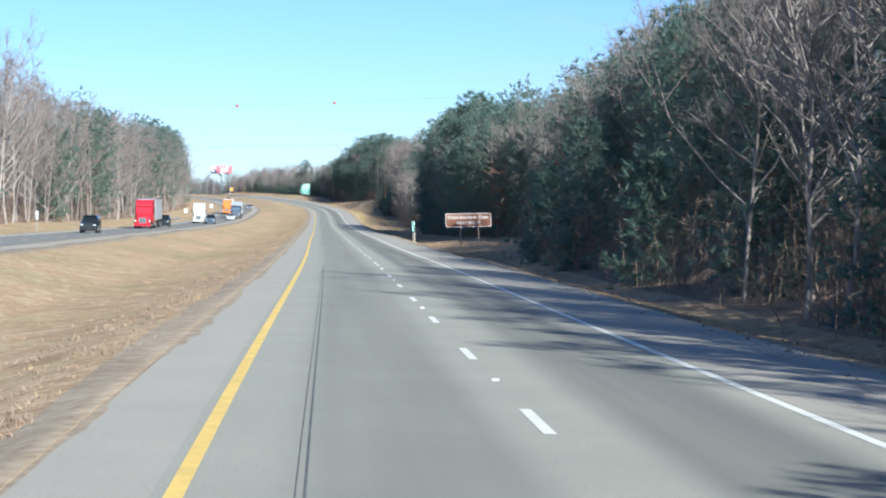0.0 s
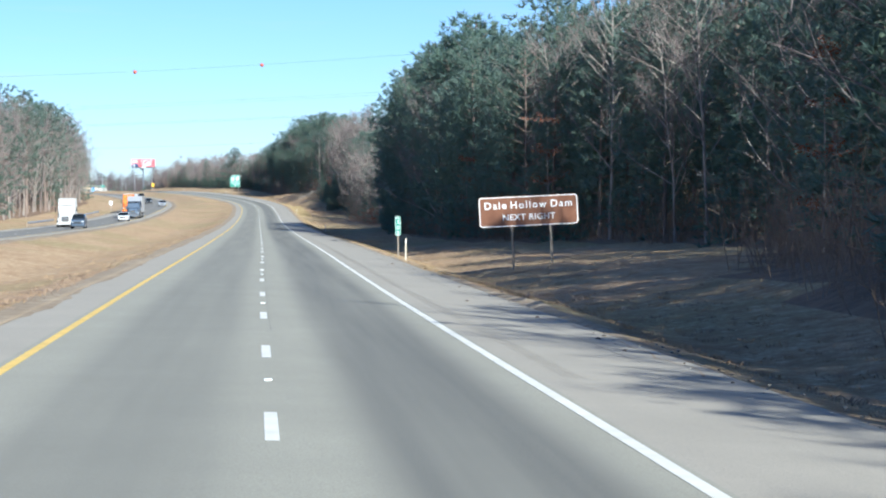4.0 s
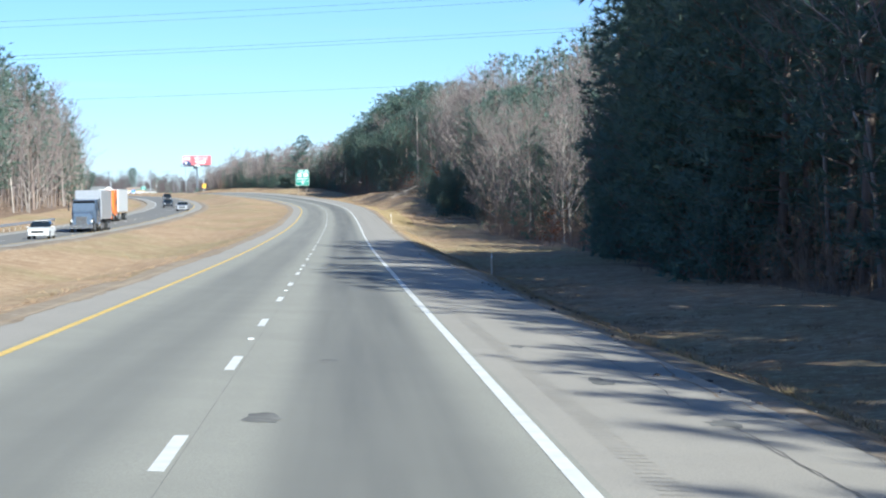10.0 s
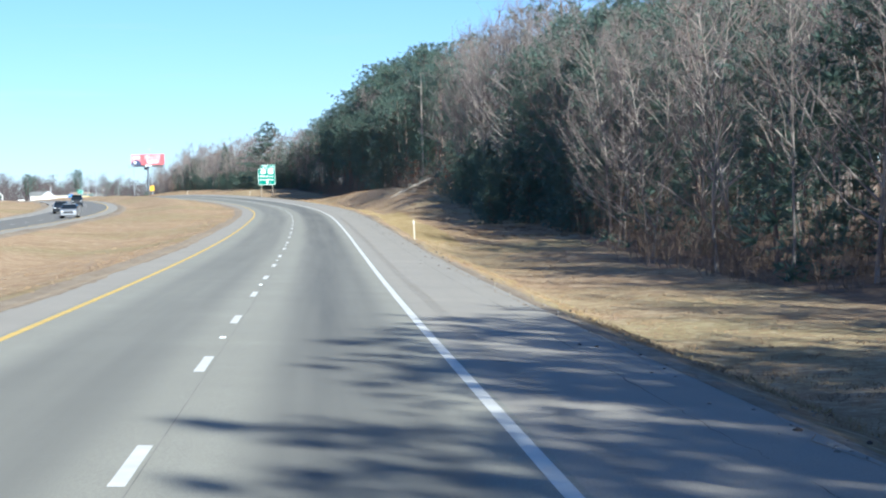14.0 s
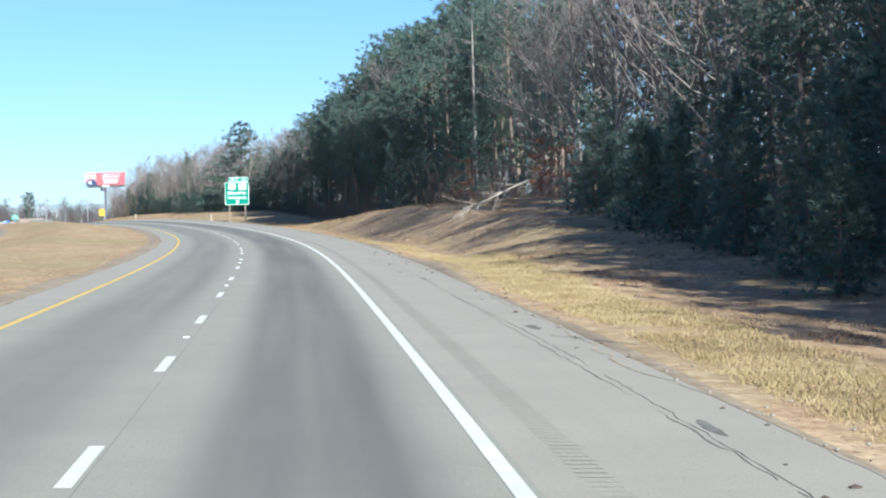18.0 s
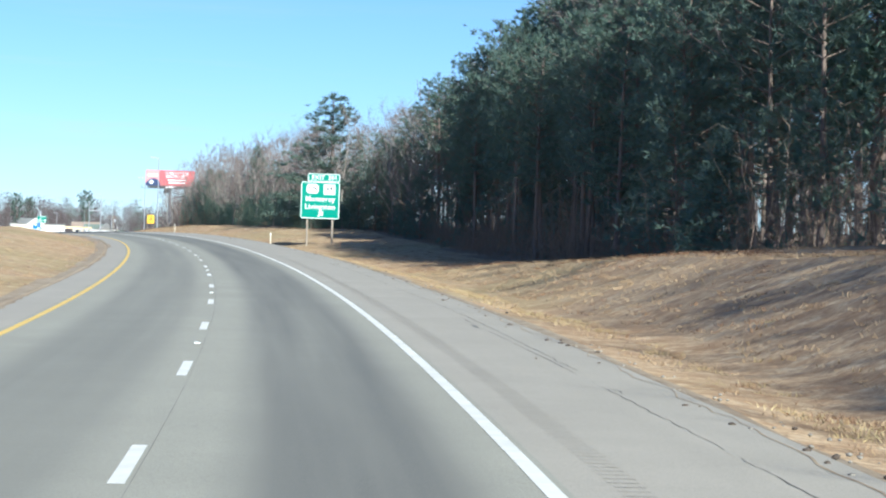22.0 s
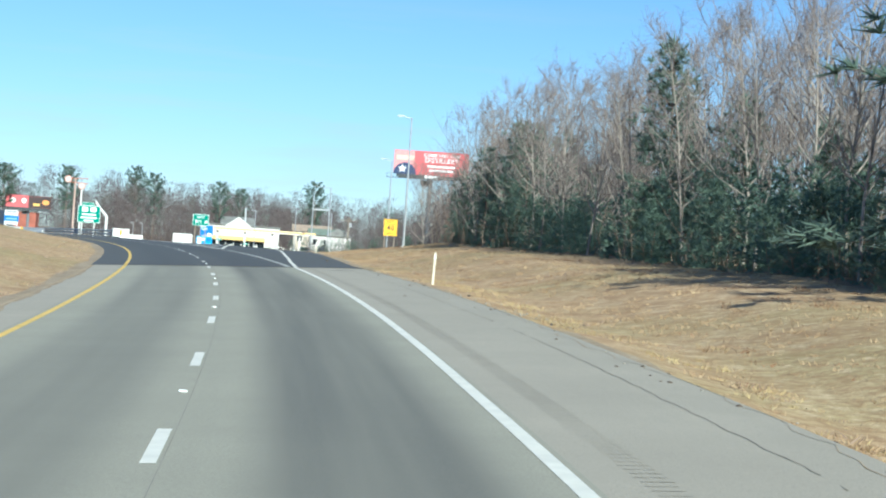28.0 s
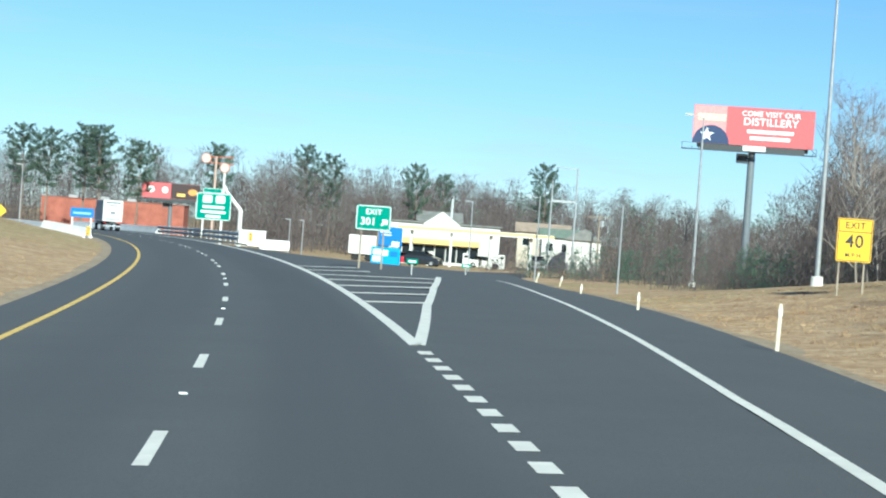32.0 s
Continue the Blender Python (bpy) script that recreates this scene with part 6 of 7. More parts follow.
car("sedan", ONC(652, -22.8), SILVER, "silver sedan on the opposite carriageway")
car("suv", ONC(760, -26.5), DARK_PAINT, "dark suv far along the opposite carriageway", True)


def box_truck(m):
    """The white delivery truck, its rear doors towards -y."""
    root = thing("box_truck", m, "white box truck with grey sides and rear doors closed", "truck")
    cargo = part("cargo_box", box(bmesh.new(), (0, 4.2, 2.55), (2.5, 8.2, 2.75), 0.04), WHITE_PAINT, root)
    for x in (-1.262, 1.262):
        part("side_skin", box(bmesh.new(), (x, 4.2, 2.55), (0.02, 7.9, 2.5)), plain("grey_side_skin", (0.30, 0.31, 0.33), 0.5), cargo)
    for x in (-0.6, 0.6):
        door = part("rear_door", box(bmesh.new(), (x, 0.075, 2.5), (1.16, 0.04, 2.5), 0.015), WHITE_PAINT, cargo)
        part("lock_rod", rod(bmesh.new(), (x * 0.55, 0.03, 1.3), (x * 0.55, 0.03, 3.7), 0.02), SILVER, door)
    for z, w, hh in ((3.62, 1.9, 0.26), (3.25, 1.1, 0.16), (2.3, 0.55, 0.4), (1.5, 1.9, 0.14)):
        part("lettering_bar", box(bmesh.new(), (0, 0.048, z), (w, 0.006, hh)), plain("faded_print", (0.20, 0.21, 0.23), 0.5), cargo)
    part("bumper", box(bmesh.new(), (0, 0.0, 0.62), (2.3, 0.16, 0.2), 0.03), SILVER, root)
    part("under_frame", box(bmesh.new(), (0, 4.0, 1.02), (1.0, 8.4, 0.25), 0.02), BLACK, root)
    part("cab", box(bmesh.new(), (0, 9.5, 1.8), (2.3, 2.0, 2.3), 0.15), WHITE_PAINT, root)
    for x in (-0.95, 0.95):
        part("tail_light", box(bmesh.new(), (x, -0.02, 1.0), (0.28, 0.06, 0.14), 0.02), LAMP_RED, root)
        part("mud_flap", box(bmesh.new(), (x, 1.0, 0.55), (0.55, 0.02, 0.6)), BLACK, root)
        wheel(root, x, 1.9, 0.48, 0.5)
        wheel(root, x * 1.05, 9.0, 0.48, 0.3)
    return root


box_truck(along(1233, 2.55, 0.014, 0) @ Matrix.Scale(0.93, 4))

# ---- beyond the exit: billboards, fuel station, houses, bridge, far woods ----
def billboard(x, y, w, h, bottom, turn, art, label):
    g = drop(x, y)
    root = thing("billboard", Matrix.Translation((x, y, g)) @ pose(0, 0, 0, 0, 0, turn), label, "billboard")
    z = bottom - g
    part("column", rod(bmesh.new(), (0.0, 0.9, -0.5), (0.0, 0.9, z + 0.4), 0.36, 0.34, 16), plain("slate_column_paint", (0.16, 0.18, 0.20), 0.6, vary=0.1), root)
    part("frame", box(bmesh.new(), (0, 0.45, z + h / 2), (w, 0.5, h - 0.2), 0.03), plain("dark_steel", (0.06, 0.065, 0.07), 0.6), root)
    part("torsion_beam", box(bmesh.new(), (0, 0.85, z - 0.15), (w * 0.92, 0.5, 0.45), 0.03), plain("dark_steel", (0.06, 0.065, 0.07), 0.6), root)
    dark = plain("dark_steel", (0.06, 0.065, 0.07), 0.6)
    cat = part("catwalk", box(bmesh.new(), (-0.3, -0.45, z - 0.62), (w + 1.3, 0.8, 0.08)), dark, root)
    for i in range(6):
        xx = -w / 2 + w * i / 5
        part("bracket", rod(bmesh.new(), (xx, 0.8, z - 0.35), (xx, -0.8, z - 0.64), 0.05, 0.05, 6), dark, cat)
    part("ladder_cage", box(bmesh.new(), (-0.9, 0.9, z - 1.2), (1.1, 0.7, 0.9), 0.02), dark, root)
    for i in range(9):
        xx = -w / 2 - 0.9 + (w + 1.2) * i / 8
        part("rail_post", box(bmesh.new(), (xx, -0.82, z - 0.3), (0.05, 0.05, 0.62)), dark, cat)
    part("hand_rail", box(bmesh.new(), (-0.3, -0.82, z - 0.02), (w + 1.3, 0.04, 0.04)), dark, cat)
    face = part("poster", plate(bmesh.new(), w, h, 0.02, 0.04, 0.15, z + h / 2), BILL_RED, root, "red printed poster")
    part("apron", box(bmesh.new(), (0, 0.17, z - 0.3), (w * 0.86, 0.06, 0.55)), plain("dark_steel", (0.06, 0.065, 0.07), 0.6), root)
    art(face, w, h, z, root)
    return root


def distillery_art(face, w, h, z, root):
    part("white_corner", plate(bmesh.new(), 3.1, h - 0.1, 0.02, 0.006, 0.125, z + h / 2, -w / 2 + 1.6), plain("pale_poster_vinyl", (0.72, 0.30, 0.30), 0.5), face)
    bm = bmesh.new()
    bmesh.ops.create_circle(bm, cap_ends=True, segments=32, radius=1.75, matrix=pose(-w / 2 + 1.75, 0.118, z + 0.05, 90))
    bmesh.ops.bisect_plane(bm, geom=bm.verts[:] + bm.edges[:] + bm.faces[:], plane_co=(0, 0, z + 0.03), plane_no=(0, 0, -1), clear_outer=True)
    part("round_emblem", bm, BILL_NAVY, face)
    bm = bmesh.new()
    vs = [bm.verts.new((-w / 2 + 1.35 + (0.72 if i % 2 == 0 else 0.3) * math.sin(i * math.pi / 5), 0.11, z + 0.85 + (0.72 if i % 2 == 0 else 0.3) * math.cos(i * math.pi / 5))) for i in range(10)]
    bm.faces.new(vs)
    part("star", bm, SIGN_WHITE, face)
    part("name_bar", box(bmesh.new(), (-w / 2 + 1.75, 0.12, z + h - 1.15), (2.7, 0.006, 0.65)), plain("cream_poster_vinyl", (0.80, 0.55, 0.42), 0.5), face)
    cx = w * 0.14
    lettering("lettering", "COME VISIT OUR", 0.70, SIGN_WHITE, face, cx, 0.12, z + h - 0.62, 1.05)
    lettering("lettering", "DISTILLERY", 1.0, SIGN_WHITE, face, cx, 0.12, z + h - 1.4, 1.05)
    for dz, bw in ((-2.55, 4.4), (-3.25, 3.8)):
        part("text_bar", box(bmesh.new(), (cx, 0.12, z + h + dz * 0.9), (bw, 0.006, 0.34)), SIGN_WHITE, face)
    part("owner_plate", plate(bmesh.new(), 2.2, 0.5, 0.03, 0.03, 0.12, z - 0.22, 0.2), SIGN_WHITE, root)


def burger_art(face, w, h, z, root):
    part("dark_half", plate(bmesh.new(), w * 0.5, h - 0.06, 0.02, 0.006, 0.125, z + h / 2, w * 0.25), BILL_DARK, face)
    for x, r in ((-w * 0.34, 0.62), (-w * 0.1, 0.6)):
        bm = bmesh.new()
        bmesh.ops.create_circle(bm, cap_ends=True, segments=24, radius=r, matrix=pose(x, 0.118, z + h * 0.55, 90))
        part("white_disc", bm, SIGN_WHITE, face)
    bm = bmesh.new()
    bmesh.ops.create_circle(bm, cap_ends=True, segments=24, radius=0.75, matrix=pose(w * 0.38, 0.118, z + h * 0.5, 90) @ Matrix.Diagonal((1.15, 0.8, 1, 1)))
    part("bun", bm, plain("orange_poster_vinyl", (0.75, 0.33, 0.08), 0.5), face)
    part("fries", box(bmesh.new(), (w * 0.18, 0.12, z + h * 0.28), (1.6, 0.006, 0.55)), plain("gold_poster_vinyl", (0.85, 0.55, 0.12), 0.5), face)


billboard(-56.4, 1176.3, 11.5, 3.7, 14.55, 3.0, distillery_art, "red roadside billboard with white lettering on a steel column")
billboard(-174.0, 1353.8, 10.9, 2.9, 6.7, 11, burger_art, "low red and black billboard with a burger picture")

# the long red wall behind the bridge
mid = Vector((-195.0, 1380.2, 0))
g = drop(mid.x, mid.y)
root = thing("red_building", Matrix.Translation((mid.x, mid.y, 0)) @ pose(0, 0, 0, 0, 0, 11.3), "long low red-brown building with pale roof units", "building")
part("wall", box(bmesh.new(), (0, 4, (g - 0.5 + 5.6) / 2), (29.0, 8.0, 5.6 - g + 0.5), 0.04), BRICK_RED, root)
part("coping", box(bmesh.new(), (0, 4, 5.66), (29.3, 8.3, 0.14), 0.02), BRICK_RED, root)
for i in range(14):
    part("pilaster", box(bmesh.new(), (-13.6 + 2.1 * i, -0.03, (g + 5.5) / 2), (0.35, 0.08, 5.5 - g)), BRICK_RED, root)
for x in (-8.5, -2.0, 3.5):
    part("roof_unit", box(bmesh.new(), (x, 3, 6.0), (1.8, 1.6, 0.6), 0.05), GALV, root)

# the green gantry sign on its white bent support
x, y = -110.0, 1177.8
g = drop(x, y)
root = thing("gantry_sign", Matrix.Translation((x, y, g)) @ pose(0, 0, 0, 0, 0, 16), "green exit sign on a white bent support beside the bridge", "road sign")
z = 5.1 - g
panel("panel", root, 3.5, 2.7, 0, z, SIGN_GREEN, 0.15, 0.06)
panel("exit_tab", root, 1.9, 0.5, -0.2, z + 1.6, SIGN_GREEN, 0.1, 0.04)
for xx in (-0.65, 0.65):
    part("route_shield", plate(bmesh.new(), 0.95, 0.75, 0.2, 0.012, -0.022, z + 0.75, xx), SIGN_WHITE, root)
for dz, bw in ((-0.05, 2.2), (-0.55, 2.5), (-1.0, 1.5)):
    part("text_bar", box(bmesh.new(), (0, -0.022, z + dz), (bw, 0.006, 0.24)), SIGN_WHITE, root)
bm = bmesh.new()
rod(bm, (2.75, 0.4, -0.3), (2.75, 0.4, z - 0.1), 0.24, 0.22, 12)
rod(bm, (2.75, 0.4, z - 0.2), (1.3, 0.4, z + 1.5), 0.22, 0.18, 12)
rod(bm, (1.3, 0.4, z + 1.5), (0.9, 0.4, z + 2.2), 0.18, 0.16, 12)
part("support", bm, WHITE_PAINT, root)
for xx in (-1.0, 0.9):
    sign_post("post", root, xx, 0.1, -0.3, z + 1.0, WHITE_PAINT, 0.16, 0.14)

# the tall double sign with round white lamps
x, y = -135.7, 1259.5
g = drop(x, y)
root = thing("high_sign", Matrix.Translation((x, y, g)) @ pose(0, 0, 0, 0, 0, 11), "tall red-framed sign mast with two round white discs", "sign mast")
part("mast", rod(bmesh.new(), (-0.1, 0, -0.3), (-0.1, 0, 12.5 - g), 0.2, 0.16, 12), plain("pale_mast_steel", (0.50, 0.36, 0.30), 0.6), root)
part("mast", rod(bmesh.new(), (1.2, 0, -0.3), (1.2, 0, 10.6 - g), 0.2, 0.16, 12), WHITE_PAINT, root)
for xx, zz in ((-1.5, 12.2), (1.2, 11.0)):
    disc = part("disc", rod(bmesh.new(), (xx, -0.25, zz - g), (xx, 0.1, zz - g), 0.62, 0.62, 24), plain("faded_sign_disc", (0.55, 0.44, 0.40), 0.6), root)
    part("disc_rim", rod(bmesh.new(), (xx, -0.2, zz - g), (xx, 0.05, zz - g), 0.7, 0.7, 24), plain("faded_red_steel", (0.5, 0.17, 0.10), 0.6), disc)
for za, zb in ((12.4, 12.5), (11.7, 11.5)):
    part("cross_arm", rod(bmesh.new(), (-1.6, 0, za - g), (2.4, 0, zb - g), 0.09, 0.07, 8), plain("faded_red_steel", (0.5, 0.17, 0.10), 0.6), root)

# bridge parapets
def parapet(s0, s1, u, label, tall=1.0):
    root = thing("concrete_barrier", Matrix(), label, "barrier", "bridge barriers")
    s = s0
    while s < s1 - 0.1:
        e = min(s + 6.0, s1)
        V, Fc = [], []
        prof = ((-0.42, -0.05), (-0.38, 0.10), (-0.22, 0.45), (-0.10, 0.82), (0.10, 0.82), (0.22, 0.45), (0.38, 0.10), (0.42, -0.05))
        for q in (s + 0.02, e - 0.02):
            for d, h in prof:
                V.append(place(q, u(q) + d, h * tall))
        for j in range(7):
            Fc.append((j, j + 1, j + 9, j + 8))
        Fc.extend((tuple(range(8))[::-1], tuple(range(8, 16))))
        ob = new("barrier_segment", as_mesh("barrier_segment", V, Fc, BARRIER))
        ob.parent = root
        s = e


parapet(1166, 1300, lambda s: -5.9, "pale concrete bridge barrier beside the median")
parapet(1158, 1166, lambda s: lerp(s, (1158, -5.9), (1166, -9.4)), "pale concrete wing wall at the bridge's end")
parapet(1228, 1300, lambda s: 7.5, "pale concrete bridge barrier beside the ramp")
def guard_rail(s0, s1, u):
    """Two galvanised beams, one over the other, on steel posts."""
    root = thing("guard_rail", Matrix(), "galvanised steel guard rail on steel posts", "guard rail")
    prof = ((0.0, -0.155), (-0.08, -0.11), (-0.08, -0.05), (0.0, 0.0), (-0.08, 0.05), (-0.08, 0.11), (0.0, 0.155))
    for high in (0.30, 0.74):
        s = s0
        while s < s1 - 0.1:
            e = min(s + 7.6, s1)
            V, Fc = [], []
            for q in (s, e):
                V.extend(place(q, u + d - 0.1, high + h) for d, h in prof)
                V.extend(place(q, u + d - 0.095, high + h) for d, h in prof)
            n = len(prof)
            for j in range(n - 1):
                Fc.append((j, j + 1, j + 1 + 2 * n, j + 2 * n))
                Fc.append((n + j, j + 3 * n, j + 1 + 3 * n, n + j + 1))
            ob = new("rail_beam", as_mesh("rail_beam", V, Fc, GALV))
            ob.parent = root
            s = e
    for q in np.arange(s0 + 0.4, s1, 3.8):
        part("post", box(bmesh.new(), (0, 0, 0.35), (0.12, 0.16, 1.2), 0.008, along(q, u + 0.08)), GALV, root)


guard_rail(1158.5, 1228, 7.5)
root = thing("end_block", along(1157.0, 7.9), "pale concrete end block at the guard rail", "barrier", "bridge barriers")
part("block", box(bmesh.new(), (0, 0, 0.45), (2.3, 0.9, 1.3), 0.06), BARRIER, root)
part("cap", box(bmesh.new(), (0, 0, 1.13), (2.4, 1.0, 0.09), 0.03), BARRIER, root)
root = thing("low_block", along(1163.0, 10.9), "low pale concrete block beside the ramp", "barrier", "bridge barriers")
part("block", box(bmesh.new(), (0, 0, 0.25), (2.2, 0.7, 0.9), 0.06), BARRIER, root)
part("step", box(bmesh.new(), (-1.3, 0, 0.05), (0.5, 0.7, 0.5), 0.04), BARRIER, root)
for s, u in ((1157.4, -5.9), (1153.4, 7.4)):
    sg = thing("hazard_plate", along(s, u), "yellow hazard plate at a barrier's end", "road sign", "hazard plates")
    part("plate", plate(bmesh.new(), 0.32, 0.75, 0.03, 0.02, 0, 0.6), SIGN_YELLOW, sg)
    for i in range(3):
        part("stripe", box(bmesh.new(), (0, -0.014, 0.38 + 0.22 * i), (0.28, 0.006, 0.08)), BLACK, sg)
    sign_post("post", sg, 0, 0.03, -0.2, 0.5, GALV, 0.05, 0.04)

# blue services sign by the left barrier, warning diamond, lone pole
sg = thing("blue_sign", along(1172, -5.9), "blue services sign on two white posts", "road sign")
part("panel", plate(bmesh.new(), 2.1, 0.85, 0.08, 0.03, 0, 2.1), SIGN_BLUE, sg)
part("text_bar", box(bmesh.new(), (0, -0.02, 2.05), (1.6, 0.006, 0.2)), plain("pale_blue_print", (0.25, 0.42, 0.7), 0.5), sg)
for xx in (-0.85, 0.85):
    sign_post("post", sg, xx, 0.05, -0.4, 2.2, WHITE_PAINT, 0.14, 0.12)
sg = thing("warning_sign", Matrix.Translation((-141.1, 1197.1, drop(-141.1, 1197.1))) @ pose(0, 0, 0, 0, 0, 24), "small yellow diamond warning sign on a post", "road sign")
bm = plate(bmesh.new(), 1.0, 1.0, 0.08, 0.03)
bm.transform(pose(0, 0, 1.9, 0, 45, 0))
part("diamond", bm, SIGN_YELLOW, sg)
sign_post("post", sg, 0, 0.04, -0.3, 1.9, WOOD_POST, 0.08, 0.06)
slim_pole(-142.9, 1207.0, drop(-142.9, 1207.0) + 7.6, 0.3, "slim grey pole at the roadside past the bridge")

# the fuel station
x, y = -92.8, 1232.0
g = drop(x, y)
root = thing("fuel_canopy", Matrix.Translation((x, y, g)) @ pose(0, 0, 0, 0, 0, 11), "long yellow and white fuel station canopy on slim columns", "canopy")
part("roof", box(bmesh.new(), (0, 3.0, 4.55 - g), (19.5, 6.0, 0.35), 0.04), SIDING, root)
part("fascia", box(bmesh.new(), (0, -0.02, 4.42 - g), (19.6, 0.08, 0.48), 0.02), CANOPY_YELLOW, root)
part("fascia_stripe", box(bmesh.new(), (0, -0.07, 4.26 - g), (19.6, 0.03, 0.1)), SIGN_WHITE, root)
for xx in (-8.0, -3.0, 2.0, 7.0):
    for yy in (1.0, 5.0):
        part("column", box(bmesh.new(), (xx, yy, (4.4 - g) / 2 - 0.15), (0.3, 0.3, 4.4 - g + 0.3), 0.02), WHITE_PAINT, root)
for i, xx in enumerate((-5.5, -1.0, 3.5)):
    wx, wy = x + xx * math.cos(radians(11)) - 2.5 * math.sin(radians(11)), y + xx * math.sin(radians(11)) + 2.5 * math.cos(radians(11))
    r2 = thing("fuel_pump", Matrix.Translation((wx, wy, drop(wx, wy))) @ pose(0, 0, 0, 0, 0, 11), "white and red fuel pump under the canopy", "fuel pump", "pumps of the station")
    part("cabinet", box(bmesh.new(), (0, 0, 0.85), (0.8, 0.5, 1.9), 0.04), WHITE_PAINT, r2)
    part("display", box(bmesh.new(), (0, -0.26, 1.4), (0.5, 0.02, 0.3)), BLACK, r2)
x, y = -100.0, 1246.1
g = drop(x, y)
root = thing("station_shop", Matrix.Translation((x, y, g)) @ pose(0, 0, 0, 0, 0, 11), "white fuel station shop with a gabled front and dark windows", "shop")
part("wall", box(bmesh.new(), (0.5, 3.5, (5.2 - g) / 2 - 0.2), (14.5, 7.0, 5.2 - g + 0.4), 0.03), SIDING, root)
bm = bmesh.new()
zz = 5.2 - g
vs = [bm.verts.new(p) for p in ((-2.4, -0.35, zz - 0.6), (2.4, -0.35, zz - 0.6), (2.4, -0.35, zz), (0, -0.35, zz + 1.7), (-2.4, -0.35, zz), (-2.4, 3, zz - 0.6), (2.4, 3, zz - 0.6), (2.4, 3, zz), (0, 3, zz + 1.7), (-2.4, 3, zz))]
for f in ((0, 1, 2, 3, 4), (9, 8, 7, 6, 5), (1, 6, 7, 2), (2, 7, 8, 3), (3, 8, 9, 4), (4, 9, 5, 0), (0, 5, 6, 1)):
    bm.faces.new([vs[i] for i in f])
part("gable", bm, SIDING, root)
part("roof", box(bmesh.new(), (0.5, 3.5, zz + 0.1), (15.2, 7.6, 0.22), 0.03), ROOF_GREY, root)
part("awning", box(bmesh.new(), (-0.6, -0.5, 3.0), (11.5, 1.0, 0.75), 0.05), CANOPY_YELLOW, root)
for i in range(8):
    part("window", box(bmesh.new(), (-5.8 + 1.45 * i, -0.03, 1.45), (1.3, 0.06, 2.1), 0.02), GLASS, root)
part("chimney", box(bmesh.new(), (1.2, 2.5, zz + 2.2), (0.3, 0.3, 2.6), 0.03), GALV, root)
p = place(1249, 37.7)
x, y, g = p.x, p.y, drop(p.x, p.y)
root = thing("box_trailer", Matrix.Translation((x, y, g)) @ pose(0, 0, 0, 0, 0, 11), "white box trailer parked at the fuel station", "trailer")
part("body", box(bmesh.new(), (0, 1.2, 2.2), (3.6, 2.4, 2.5), 0.05), WHITE_PAINT, root)
for xx in (-0.9, 0.9):
    for yy in (0.2, 2.2):
        part("wheel", rod(bmesh.new(), (xx, yy - 0.12, 0.5), (xx, yy + 0.12, 0.5), 0.5, 0.5, 16), RUBBER, root)
part("frame", box(bmesh.new(), (0, 1.2, 0.88), (3.4, 1.0, 0.2)), BLACK, root)


def house(x, y, w, d, h, roof_h, turn, label, floor=None, wall=SIDING, roof=ROOF_GREY):
    g = drop(x, y) if floor is None else floor
    root = thing("house", Matrix.Translation((x, y, g)) @ pose(0, 0, 0, 0, 0, turn), label, "house", "houses past the ramp")
    low = min(0.0, drop(x, y) - g) - 0.6
    part("wall", box(bmesh.new(), (0, 0, (h + low) / 2), (w, d, h - low), 0.02), wall, root)
    bm = bmesh.new()
    o = 0.4
    vs = [bm.verts.new(p) for p in ((-w / 2 - o, -d / 2 - o, h - 0.1), (w / 2 + o, -d / 2 - o, h - 0.1), (w / 2 + o, d / 2 + o, h - 0.1), (-w / 2 - o, d / 2 + o, h - 0.1), (-w / 2 - o, 0, h + roof_h), (w / 2 + o, 0, h + roof_h))]
    for f in ((0, 1, 5, 4), (2, 3, 4, 5), (0, 4, 3), (1, 2, 5), (3, 2, 1, 0)):
        bm.faces.new([vs[i] for i in f])
    part("roof", bm, roof, root)
    for i in range(3):
        win = part("window", box(bmesh.new(), (-w / 3 + w / 3 * i, -d / 2 - 0.02, h * 0.55), (0.95, 0.06, 1.1), 0.015), GLASS, root)
        part("window_frame", border(bmesh.new(), 1.1, 1.25, 0.03, 0.09, -d / 2 - 0.055, h * 0.55, -w / 3 + w / 3 * i), WHITE_PAINT, win)
    part("door", box(bmesh.new(), (w * 0.18, -d / 2 - 0.02, 1.0), (0.95, 0.06, 2.05), 0.015), BRICK_RED, root)


ROOF_MOSS = plain("green_grey_roofing", (0.17, 0.21, 0.17), 0.8, vary=0.15, scale=1.5)
ROOF_TAN = plain("tan_roofing", (0.36, 0.28, 0.21), 0.85, vary=0.15, scale=1.5)
TAN_SIDING = plain("tan_siding", (0.52, 0.45, 0.36), 0.7, vary=0.08, scale=1.0)
house(-82.3, 1256.0, 7.0, 4.6, 2.9, 1.5, 97, "small white gabled house past the ramp", 1.6)
house(-86.5, 1266.5, 6.5, 5.0, 3.2, 1.2, 12, "white house with a low mossy roof past the ramp", 1.4, roof=ROOF_MOSS)
house(-91.8, 1281.0, 7.4, 6.0, 3.4, 1.3, 10, "tan house with a low tan roof among the trees", 1.8, wall=TAN_SIDING, roof=ROOF_TAN)
house(-110.5, 1296.0, 6.5, 5.0, 3.2, 1.5, 14, "small grey-roofed house behind the fuel station", 2.6)
root = thing("retaining_wall", Matrix.Translation((-79.4, 1231.8, 0)) @ pose(0, 0, 0, 0, 0, 11), "low pale block wall below the white house", "wall")
low = drop(-79.4, 1231.8)
